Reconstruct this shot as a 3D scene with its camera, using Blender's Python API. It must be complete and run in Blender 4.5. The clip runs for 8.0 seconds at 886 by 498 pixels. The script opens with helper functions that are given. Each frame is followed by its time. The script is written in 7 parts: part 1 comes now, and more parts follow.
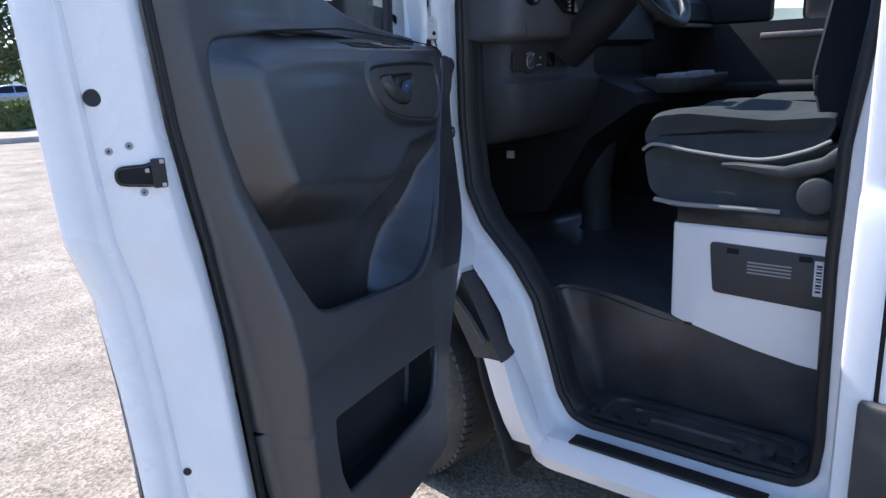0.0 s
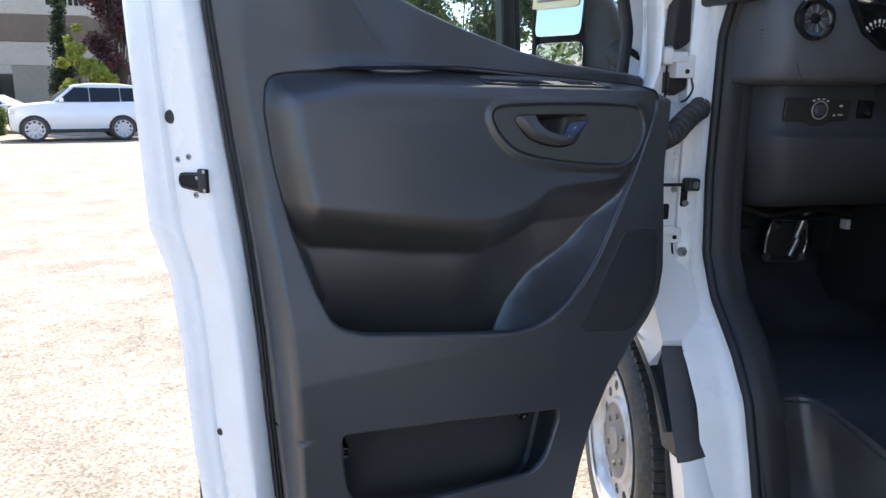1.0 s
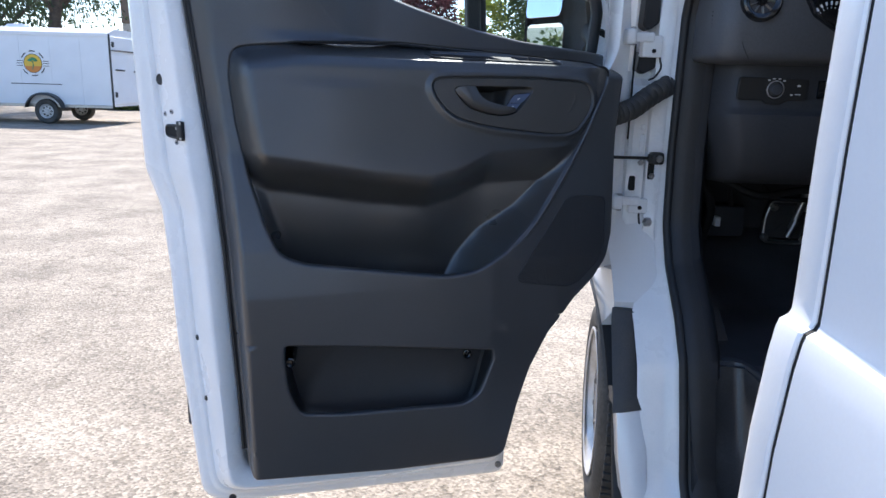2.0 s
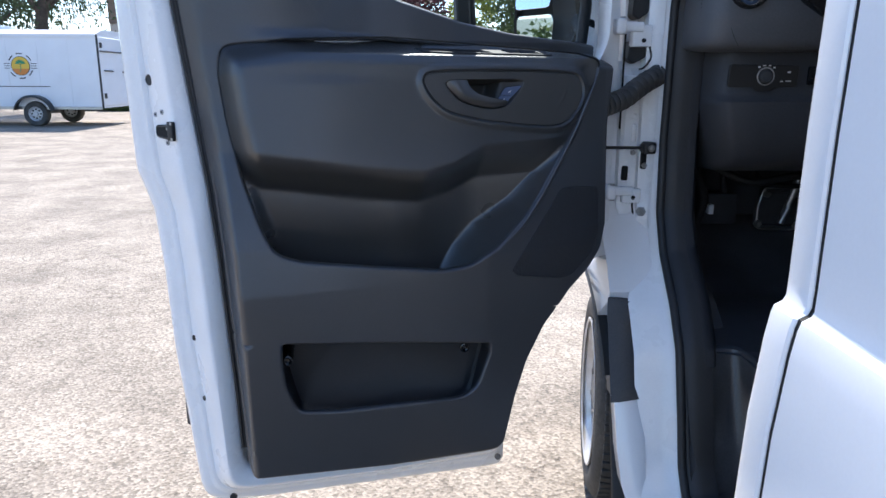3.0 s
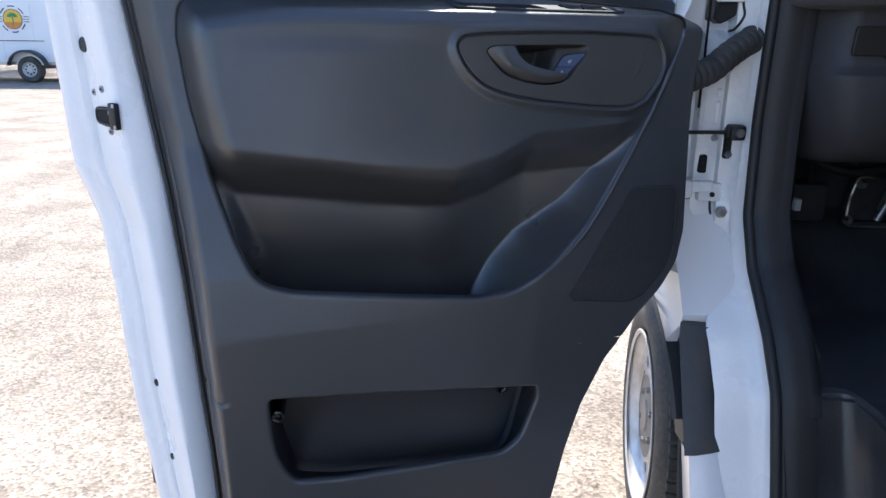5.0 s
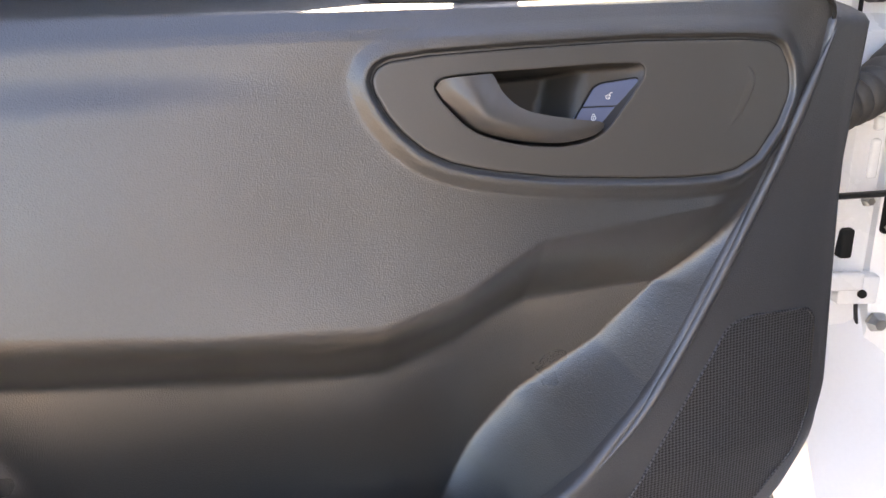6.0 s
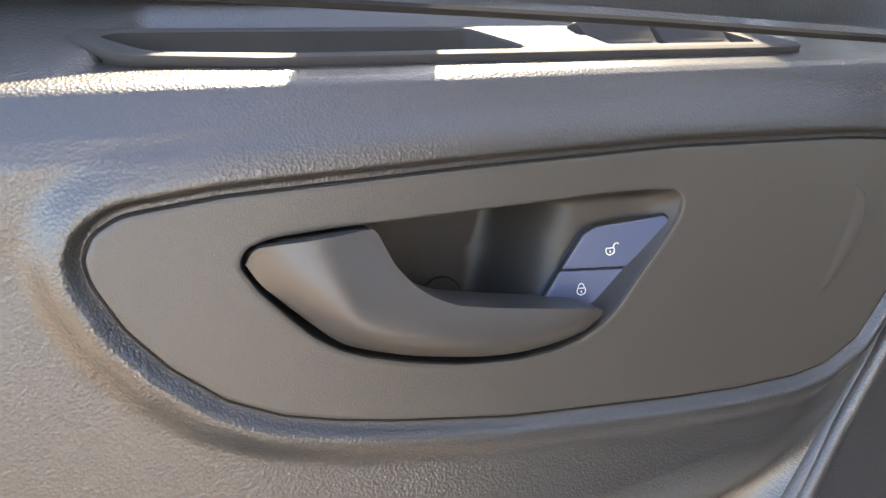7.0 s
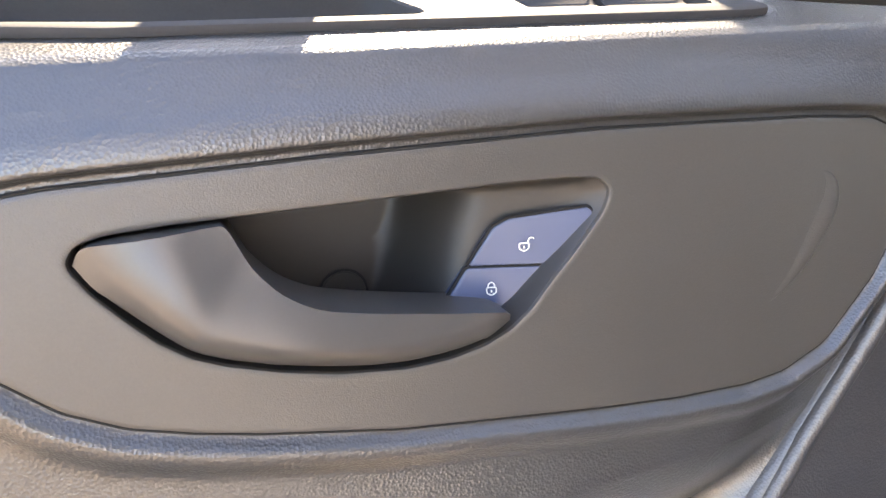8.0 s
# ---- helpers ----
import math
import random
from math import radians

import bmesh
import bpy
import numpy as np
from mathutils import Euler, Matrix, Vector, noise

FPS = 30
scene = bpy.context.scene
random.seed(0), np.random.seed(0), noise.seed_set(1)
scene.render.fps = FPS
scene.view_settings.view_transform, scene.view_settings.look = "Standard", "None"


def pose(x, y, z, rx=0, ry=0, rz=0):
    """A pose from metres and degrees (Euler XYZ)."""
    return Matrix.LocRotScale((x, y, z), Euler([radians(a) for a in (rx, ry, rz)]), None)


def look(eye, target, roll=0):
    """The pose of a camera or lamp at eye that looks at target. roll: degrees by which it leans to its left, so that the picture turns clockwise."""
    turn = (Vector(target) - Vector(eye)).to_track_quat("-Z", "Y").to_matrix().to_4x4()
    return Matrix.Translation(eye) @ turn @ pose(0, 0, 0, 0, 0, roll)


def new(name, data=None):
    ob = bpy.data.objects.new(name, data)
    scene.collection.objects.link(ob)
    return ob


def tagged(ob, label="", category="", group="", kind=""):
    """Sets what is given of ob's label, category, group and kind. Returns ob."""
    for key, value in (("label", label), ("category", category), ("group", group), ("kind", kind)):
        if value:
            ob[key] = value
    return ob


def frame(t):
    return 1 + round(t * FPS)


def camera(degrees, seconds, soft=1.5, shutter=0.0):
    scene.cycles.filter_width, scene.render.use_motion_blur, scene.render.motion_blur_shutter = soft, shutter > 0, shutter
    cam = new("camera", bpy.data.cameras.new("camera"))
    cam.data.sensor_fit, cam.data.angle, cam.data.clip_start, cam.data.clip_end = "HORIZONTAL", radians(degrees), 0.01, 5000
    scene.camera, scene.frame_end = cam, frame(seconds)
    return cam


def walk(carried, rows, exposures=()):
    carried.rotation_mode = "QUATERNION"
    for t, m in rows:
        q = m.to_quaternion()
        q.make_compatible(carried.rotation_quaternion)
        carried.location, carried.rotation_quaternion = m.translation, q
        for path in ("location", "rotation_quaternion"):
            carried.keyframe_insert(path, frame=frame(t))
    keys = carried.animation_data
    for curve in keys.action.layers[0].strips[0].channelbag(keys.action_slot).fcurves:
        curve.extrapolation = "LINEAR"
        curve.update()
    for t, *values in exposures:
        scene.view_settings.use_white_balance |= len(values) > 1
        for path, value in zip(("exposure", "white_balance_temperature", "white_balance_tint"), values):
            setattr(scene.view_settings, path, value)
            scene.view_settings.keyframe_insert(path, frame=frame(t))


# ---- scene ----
cam = camera(64.3, 8.0)

PATH = [
    (0, (-1.384, -0.855, 1.367), (0.296, 0.104, 0.860), -2.9),
    (0.2, (-1.258, -0.972, 1.405), (0.190, 0.288, 0.872), -1.6),
    (0.5, (-1.067, -1.135, 1.366), (0.154, 0.374, 0.885), 1.6),
    (0.8, (-0.879, -1.239, 1.365), (-0.039, 0.508, 0.871), 0.5),
    (1, (-0.791, -1.286, 1.379), (-0.079, 0.536, 0.964), 0.5),
    (1.2, (-0.693, -1.402, 1.377), (-0.202, 0.486, 1.010), 1.9),
    (1.5, (-0.548, -1.532, 1.360), (-0.083, 0.368, 0.952), 3.3),
    (1.8, (-0.485, -1.599, 1.356), (-0.108, 0.313, 0.906), 1.7),
    (2, (-0.477, -1.617, 1.356), (-0.103, 0.293, 0.897), 1.6),
    (3.5, (-0.477, -1.617, 1.358), (-0.087, 0.284, 0.874), -0.1),
    (4, (-0.474, -1.610, 1.354), (-0.103, 0.289, 0.847), 0.0),
    (4.2, (-0.474, -1.592, 1.354), (-0.095, 0.299, 0.8245), -1.05),
    (5.3, (-0.425, -1.029, 1.375), (-0.053, 0.844, 0.780), 1.0),
    (5.5, (-0.364, -0.921, 1.357), (0.011, 0.950, 0.761), -0.3),
    (5.7, (-0.282, -0.792, 1.367), (-0.028, 1.080, 0.710), -1.0),
    (5.8, (-0.260, -0.717, 1.365), (0.000, 1.157, 0.716), -1.4),
    (6, (-0.213, -0.606, 1.399), (0.006, 1.278, 0.764), -2.0),
    (6.2, (-0.177, -0.517, 1.417), (0.085, 1.337, 0.713), -1.3),
    (6.5, (-0.145, -0.412, 1.420), (0.182, 1.459, 0.795), -1.5),
    (6.8, (-0.138, -0.308, 1.437), (0.254, 1.536, 0.768), -0.2),
    (7, (-0.120, -0.271, 1.436), (0.231, 1.573, 0.745), 0.4),
    (7.2, (-0.101, -0.245, 1.433), (0.199, 1.576, 0.662), 0.2),
    (7.5, (-0.066, -0.240, 1.431), (0.197, 1.582, 0.650), -0.1),
    (7.7, (-0.058, -0.238, 1.433), (0.216, 1.576, 0.637), -0.1),
    (8, (-0.052, -0.243, 1.438), (0.174, 1.574, 0.634), -0.1),
]
EXPOSURES = [(0, 1.15, 6000, 15), (0.5, 1.5, 6100, 14), (1, 1.6, 6750, 13), (1.3, 1.45, 6650, 13), (2, 1.22, 6200, 13), (4.2, 1.2, 6100, 13), (5.5, 2.38, 7200, 17), (5.8, 3.05, 8900, 20), (6, 3.1, 9300, 22), (6.5, 3.3, 10200, 23), (7, 3.35, 9400, 18), (8, 3.75, 9400, 21)]
walk(cam, [(t, look(eye, target, roll)) for t, eye, target, roll in PATH], EXPOSURES)

from mathutils.geometry import tessellate_polygon

# ---- light ----
SUN_AZ, SUN_EL = 11.0, 49.0            # degrees to the right of +y, above the horizon
world = bpy.data.worlds.new("sky")
scene.world = world
world.use_nodes = True
wn = world.node_tree.nodes
sky = wn.new("ShaderNodeTexSky")
sky.sky_type = "NISHITA"
sky.sun_disc = False
sky.sun_elevation = radians(SUN_EL)
sky.sun_rotation = radians(SUN_AZ)
sky.air_density, sky.dust_density, sky.ozone_density = 1.0, 0.5, 5.0
wn["Background"].inputs[1].default_value = 0.15
world.node_tree.links.new(sky.outputs[0], wn["Background"].inputs[0])
sun_data = bpy.data.lights.new("sun", "SUN")
sun_data.energy, sun_data.angle, sun_data.color = 4.6, radians(0.53), (1.0, 0.95, 0.87)
sun_lamp = new("sun", sun_data)
sun_from = Vector((math.sin(radians(SUN_AZ)) * math.cos(radians(SUN_EL)), math.cos(radians(SUN_AZ)) * math.cos(radians(SUN_EL)), math.sin(radians(SUN_EL))))
sun_lamp.matrix_world = look(sun_from * 60, (0, 0, 0))


# ---- materials ----
def material(name, color, rough=0.5, metal=0.0, spec=0.5, vary=0.0, vary_scale=8.0, vary_color=None, fine=0.0, fine_scale=200.0,
             bump=0.0, bump_scale=300.0, bump_kind="noise", coat=0.0, rough_vary=0.0):
    """A painted, moulded or worn surface: base colour with two scales of variation, gloss variation and a fine relief."""
    m = bpy.data.materials.new(name)
    m.use_nodes = True
    t = m.node_tree
    n, l = t.nodes, t.links
    b = n["Principled BSDF"]
    b.inputs["Base Color"].default_value = (*color, 1)
    b.inputs["Roughness"].default_value = rough
    b.inputs["Metallic"].default_value = metal
    b.inputs["Specular IOR Level"].default_value = spec
    b.inputs["Coat Weight"].default_value = coat
    b.inputs["Coat Roughness"].default_value = 0.05
    co = n.new("ShaderNodeTexCoord")
    if vary or fine:
        big = n.new("ShaderNodeTexNoise")
        big.inputs["Scale"].default_value, big.inputs["Detail"].default_value = vary_scale, 5
        l.new(co.outputs["Object"], big.inputs["Vector"])
        ramp = n.new("ShaderNodeMapRange")
        ramp.inputs[1].default_value, ramp.inputs[2].default_value = 0.35, 0.68
        l.new(big.outputs[0], ramp.inputs[0])
        mix = n.new("ShaderNodeMix")
        mix.data_type = "RGBA"
        other = vary_color or tuple(c * (1 - vary) for c in color)
        mix.inputs["A"].default_value, mix.inputs["B"].default_value = (*color, 1), (*other, 1)
        l.new(ramp.outputs[0], mix.inputs["Factor"])
        last = mix.outputs["Result"]
        if fine:
            small = n.new("ShaderNodeTexNoise")
            small.inputs["Scale"].default_value, small.inputs["Detail"].default_value = fine_scale, 3
            l.new(co.outputs["Object"], small.inputs["Vector"])
            span = n.new("ShaderNodeMapRange")
            span.inputs[1].default_value, span.inputs[2].default_value = 0.3, 0.7
            span.inputs[3].default_value, span.inputs[4].default_value = 1 - fine, 1 + fine
            l.new(small.outputs[0], span.inputs[0])
            mul = n.new("ShaderNodeMix")
            mul.data_type, mul.blend_type = "RGBA", "MULTIPLY"
            mul.inputs["Factor"].default_value = 1
            l.new(last, mul.inputs["A"])
            l.new(span.outputs[0], mul.inputs["B"])
            last = mul.outputs["Result"]
        l.new(last, b.inputs["Base Color"])
        if rough_vary:
            rr = n.new("ShaderNodeMapRange")
            rr.inputs[1].default_value, rr.inputs[2].default_value = 0.3, 0.7
            rr.inputs[3].default_value, rr.inputs[4].default_value = max(0.02, rough - rough_vary), rough + rough_vary
            l.new(big.outputs[0], rr.inputs[0])
            l.new(rr.outputs[0], b.inputs["Roughness"])
    if bump:
        tex = n.new("ShaderNodeTexVoronoi" if bump_kind == "grain" else "ShaderNodeTexNoise")
        tex.inputs["Scale"].default_value = bump_scale
        l.new(co.outputs["Object"], tex.inputs["Vector"])
        bp = n.new("ShaderNodeBump")
        bp.inputs["Strength"].default_value, bp.inputs["Distance"].default_value = bump, 0.0006
        l.new(tex.outputs[0], bp.inputs["Height"])
        l.new(bp.outputs[0], b.inputs["Normal"])
    return m


def glass_material(name, tint=(1, 1, 1)):
    """Thin clear pane: straight through, with a mirror gloss that grows towards grazing angles."""
    m = bpy.data.materials.new(name)
    m.use_nodes = True
    n, l = m.node_tree.nodes, m.node_tree.links
    n.remove(n["Principled BSDF"])
    clear, gloss, mix, fres = n.new("ShaderNodeBsdfTransparent"), n.new("ShaderNodeBsdfGlossy"), n.new("ShaderNodeMixShader"), n.new("ShaderNodeLayerWeight")
    clear.inputs["Color"].default_value = (*tint, 1)
    gloss.inputs["Roughness"].default_value = 0.0
    fres.inputs["Blend"].default_value = 0.5
    steep, share = n.new("ShaderNodeMath"), n.new("ShaderNodeMath")
    steep.operation, share.operation = "POWER", "MULTIPLY_ADD"
    steep.inputs[1].default_value = 5.0
    share.inputs[1].default_value, share.inputs[2].default_value = 0.94, 0.035
    l.new(fres.outputs["Facing"], steep.inputs[0]), l.new(steep.outputs[0], share.inputs[0]), l.new(share.outputs[0], mix.inputs[0])
    l.new(clear.outputs[0], mix.inputs[1]), l.new(gloss.outputs[0], mix.inputs[2])
    l.new(mix.outputs[0], n["Material Output"].inputs["Surface"])
    return m


WHITE = material("white_paint", (0.85, 0.85, 0.85), 0.22, coat=0.6, vary=0.04, vary_scale=3, fine=0.01, rough_vary=0.05)
JAMB = material("white_jamb_paint", (0.88, 0.88, 0.87), 0.3, coat=0.4, vary=0.06, vary_scale=9, fine=0.015, rough_vary=0.08)
TRIM = material("grained_dark_plastic", (0.040, 0.041, 0.044), 0.37, spec=0.9, vary=0.10, vary_scale=6, fine=0.10, fine_scale=420, bump=0.28, bump_scale=720, bump_kind="grain", rough_vary=0.06)
TRIM_SOFT = material("soft_grained_plastic", (0.036, 0.036, 0.036), 0.31, spec=1.0, vary=0.08, vary_scale=5, fine=0.08, fine_scale=420, bump=0.38, bump_scale=760, bump_kind="grain", rough_vary=0.05)
BEZEL = material("fine_satin_plastic", (0.054, 0.050, 0.045), 0.40, spec=0.7, vary=0.08, vary_scale=12, fine=0.05, fine_scale=900, bump=0.25, bump_scale=1500)
# Handle recess's shade put into its colour; the lamp switch is satin black itself.
RECESS = material("dark_and_shaded_satin_plastic", (0.024, 0.022, 0.020), 0.5, vary=0.08, vary_scale=12, fine=0.05, fine_scale=900)
LOOM = material("dusty_black_rubber", (0.040, 0.039, 0.038), 0.6, vary=0.2, vary_scale=20, vary_color=(0.060, 0.056, 0.050), fine=0.15, bump=0.2, bump_scale=500)
LEVER = material("smooth_satin_plastic", (0.052, 0.049, 0.047), 0.36, spec=0.7, vary=0.06, vary_scale=20, fine=0.03, fine_scale=900)
PANEL = material("matt_grey_plastic", (0.040, 0.040, 0.042), 0.62, spec=0.25, vary=0.06, vary_scale=20, fine=0.05, fine_scale=900)
GAP = material("black_gap", (0.004, 0.004, 0.004), 0.8)
# Blue stands in for the sky that the tilted buttons reflect.
BUTTON = material("sky_tinted_button_plastic", (0.045, 0.070, 0.135), 0.36, vary=0.05, vary_scale=40)
ICON = material("white_print", (0.75, 0.75, 0.72), 0.5)
# Lining plastic blackened: the pocket's inner shade is put into the colour.
POCKET_SHADE = material("shaded_pocket_plastic", (0.018, 0.019, 0.022), 0.45, vary=0.1, vary_scale=6, fine=0.1, bump=0.2, bump_scale=700, bump_kind="grain")
RUBBER = material("black_rubber", (0.016, 0.016, 0.017), 0.55, vary=0.2, vary_scale=20, fine=0.15, bump=0.3, bump_scale=500)
DASH = material("dash_plastic", (0.055, 0.057, 0.062), 0.5, vary=0.08, vary_scale=5, fine=0.08, bump=0.4, bump_scale=700, bump_kind="grain")
# Dash plastic lightened: the soft sun on the pod is put into its colour.
POD_LIT = material("lit_dash_plastic", (0.092, 0.094, 0.100), 0.5, vary=0.08, vary_scale=5, fine=0.08, bump=0.4, bump_scale=700, bump_kind="grain")
# Dash plastic blackened: the shade deep in the cab is put into its colour.
SHADE_LINING = material("shaded_lining_plastic", (0.020, 0.020, 0.022), 0.6, spec=0.25, vary=0.1, vary_scale=5, fine=0.08, bump=0.4, bump_scale=700, bump_kind="grain")
# Dash plastic over again, only darker in colour.
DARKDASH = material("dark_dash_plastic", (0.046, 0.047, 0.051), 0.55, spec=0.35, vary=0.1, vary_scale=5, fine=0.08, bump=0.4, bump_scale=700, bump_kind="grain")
GLOSS = material("gloss_black", (0.010, 0.010, 0.011), 0.12, vary=0.1, vary_scale=30)
FLOORMAT = material("rubber_floor", (0.066, 0.069, 0.075), 0.30, vary=0.25, vary_scale=6, vary_color=(0.034, 0.034, 0.036), fine=0.15, bump=0.5, bump_scale=260)
CLAD = material("grey_cladding", (0.040, 0.042, 0.046), 0.55, vary=0.15, vary_scale=10, vary_color=(0.060, 0.056, 0.050), fine=0.1, bump=0.4, bump_scale=600)
FABRIC = material("seat_fabric", (0.046, 0.051, 0.054), 0.9, spec=0.2, vary=0.15, vary_scale=14, fine=0.35, fine_scale=700, bump=0.8, bump_scale=900)
FABRIC2 = material("seat_side_fabric", (0.050, 0.057, 0.060), 0.9, spec=0.2, vary=0.15, vary_scale=14, fine=0.30, fine_scale=700, bump=0.8, bump_scale=900)
# Seat fabric over again in a darker colour, used on the backrests.
BACKREST_FABRIC = material("backrest_fabric", (0.014, 0.016, 0.021), 0.9, spec=0.2, vary=0.15, vary_scale=14, fine=0.35, fine_scale=700, bump=0.8, bump_scale=900)
BOLT = material("dull_grey_steel", (0.42, 0.42, 0.44), 0.5, 0.6, vary=0.2, vary_scale=60)
PIPING = material("pale_piping", (0.26, 0.26, 0.25), 0.8)
STEEL = material("bare_metal", (0.45, 0.44, 0.42), 0.35, 0.9, vary=0.2, vary_scale=30)
DARKSTEEL = material("dark_metal", (0.06, 0.06, 0.06), 0.4, 0.6, vary=0.3, vary_scale=40)
TYRE = material("tyre_rubber", (0.036, 0.034, 0.032), 0.75, vary=0.5, vary_scale=7, vary_color=(0.085, 0.074, 0.060), fine=0.25, fine_scale=90, bump=0.5, bump_scale=200)
RIM = material("silver_steel_rim", (0.55, 0.55, 0.56), 0.35, 0.35, vary=0.15, vary_scale=14, vary_color=(0.40, 0.37, 0.33), fine=0.05)
HUBCAP = material("dusty_grey_hub", (0.20, 0.185, 0.165), 0.6, vary=0.3, vary_scale=18, fine=0.2)
LABEL = material("white_label", (0.75, 0.75, 0.74), 0.5)
CHARCOAL = material("charcoal_panel", (0.045, 0.046, 0.048), 0.5, vary=0.1, fine=0.1, bump=0.4, bump_scale=600)
WINDOW = glass_material("clear_glass", (0.93, 0.96, 0.95))
TINT = material("dark_glass", (0.010, 0.012, 0.016), 0.06, spec=0.35)
MIRRORCASE = material("matt_black_casing", (0.007, 0.007, 0.008), 0.5, spec=0.25, vary=0.15, vary_scale=20, fine=0.1)
MIRROR = material("mirror_glass", (0.92, 0.93, 0.94), 0.01, 1.0)


# ---- shaping ----
def link(name, bm, mat, parent=None, label="", smooth=True, angle=None):
    me = bpy.data.meshes.new(name)
    bmesh.ops.recalc_face_normals(bm, faces=bm.faces)
    for f in bm.faces:
        f.smooth = smooth
    if smooth:
        lim = radians(angle or 38)
        for e in bm.edges:
            if len(e.link_faces) == 2 and e.calc_face_angle(0) > lim:
                e.smooth = False
    bm.to_mesh(me)
    bm.free()
    me.materials.append(mat)
    ob = new(name, me)
    if parent:
        ob.parent = parent
    if label:
        ob["label"] = label
    return ob


VAN_M = pose(0.2959, -0.0495, 0, 0, 0, -9.5)     # van axes: x inwards, y forwards


def part(name, bm, mat, parent, label="", smooth=True, angle=None, van=False):
    if van:
        bm.transform(VAN_M)
    return link(name, bm, mat, parent, label, smooth, angle)


def smooth(a, b, x):
    t = min(1.0, max(0.0, (x - a) / (b - a)))
    return t * t * (3 - 2 * t)


def along(knots, x):
    """Piecewise linear value at x of rising knots (x, value)."""
    if x <= knots[0][0]:
        return knots[0][1]
    for (a, va), (b, vb) in zip(knots, knots[1:]):
        if x <= b:
            return va + (vb - va) * (x - a) / (b - a)
    return knots[-1][1]


def rounded(pts, seg=8):
    """A closed outline of corners (x, y, radius), each rounded."""
    out = []
    n = len(pts)
    for i in range(n):
        p, q, r = Vector(pts[i - 1][:2]), Vector(pts[i][:2]), Vector(pts[(i + 1) % n][:2])
        rad = pts[i][2] if len(pts[i]) > 2 else 0.0
        a, b = (p - q), (r - q)
        la, lb = a.length, b.length
        if rad <= 0 or la < 1e-6 or lb < 1e-6:
            out.append(q)
            continue
        a.normalize(), b.normalize()
        half = a.angle(b) / 2
        d = min(rad / max(math.tan(half), 1e-3), la * 0.49, lb * 0.49)
        s, e = q + a * d, q + b * d
        for k in range(seg + 1):
            t = k / seg
            out.append((1 - t) ** 2 * s + 2 * t * (1 - t) * q + t * t * e)
    return out


def even(loop, n, start=None):
    """A closed outline cut into n even steps, from the point nearest to start."""
    pts = [Vector(p) for p in loop]
    if start is not None:
        k = min(range(len(pts)), key=lambda i: (pts[i] - Vector(start)).length)
        pts = pts[k:] + pts[:k]
    ring = pts + [pts[0]]
    lens = [0.0]
    for a, b in zip(ring, ring[1:]):
        lens.append(lens[-1] + (b - a).length)
    out, j = [], 0
    for i in range(n):
        d = lens[-1] * i / n
        while lens[j + 1] < d:
            j += 1
        f = (d - lens[j]) / max(lens[j + 1] - lens[j], 1e-9)
        out.append(ring[j].lerp(ring[j + 1], f))
    return out


def polar(loop, c, n):
    """A closed outline met by n rays from c."""
    pts = [Vector(p) - Vector(c) for p in loop]
    out = []
    for i in range(n):
        a = 2 * math.pi * i / n
        d = Vector((math.cos(a), math.sin(a)))
        best = 0.0
        for p, q in zip(pts, pts[1:] + pts[:1]):
            e = q - p
            den = d.x * e.y - d.y * e.x
            if abs(den) < 1e-12:
                continue
            s = (p.x * e.y - p.y * e.x) / den
            u = (p.x * d.y - p.y * d.x) / den
            if s > 0 and -1e-6 <= u <= 1 + 1e-6:
                best = max(best, s)
        out.append(Vector(c) + d * best)
    return out


def inset(loop, d):
    """The outline moved inwards by d (outwards if negative), point by point."""
    n = len(loop)
    area = sum(loop[i - 1].x * loop[i].y - loop[i].x * loop[i - 1].y for i in range(n))
    sgn = 1 if area > 0 else -1
    out = []
    for i in range(n):
        t = (loop[(i + 1) % n] - loop[i - 1])
        t.normalize()
        out.append(loop[i] + Vector((-t.y, t.x)) * d * sgn)
    return out


def dist(loop, p):
    """Distance of p from a closed outline, negative inside."""
    best, inside = 1e9, False
    x, y = p
    for a, b in zip(loop, loop[1:] + loop[:1]):
        ex, ey = b.x - a.x, b.y - a.y
        t = ((x - a.x) * ex + (y - a.y) * ey) / max(ex * ex + ey * ey, 1e-12)
        t = min(1, max(0, t))
        dx, dy = x - a.x - ex * t, y - a.y - ey * t
        best = min(best, dx * dx + dy * dy)
        if (a.y > y) != (b.y > y) and x < a.x + ex * (y - a.y) / ey:
            inside = not inside
    return -math.sqrt(best) if inside else math.sqrt(best)


def loft(bm, loops, closed=True, cap_a=False, cap_b=False):
    rows = [[bm.verts.new(p) for p in lp] for lp in loops]
    n = len(rows[0])
    for a, b in zip(rows, rows[1:]):
        for i in range(n if closed else n - 1):
            j = (i + 1) % n
            bm.faces.new((a[i], a[j], b[j], b[i]))
    if cap_a:
        bm.faces.new(rows[0])
    if cap_b:
        bm.faces.new(rows[-1])
    return rows


def upright(loop, y):
    """An outline in x, z stood up at y (a number, or a function of x and z)."""
    return [Vector((p.x, y(p.x, p.y) if callable(y) else y, p.y)) for p in loop]


def fill(bm, loops):
    """A flat face with holes: the first loop is its edge."""
    from_loops = [[Vector(p) for p in lp] for lp in loops]
    tris = tessellate_polygon(from_loops)
    flat = [bm.verts.new(p) for lp in from_loops for p in lp]
    for a, b, c in tris:
        try:
            bm.faces.new((flat[a], flat[b], flat[c]))
        except ValueError:
            pass







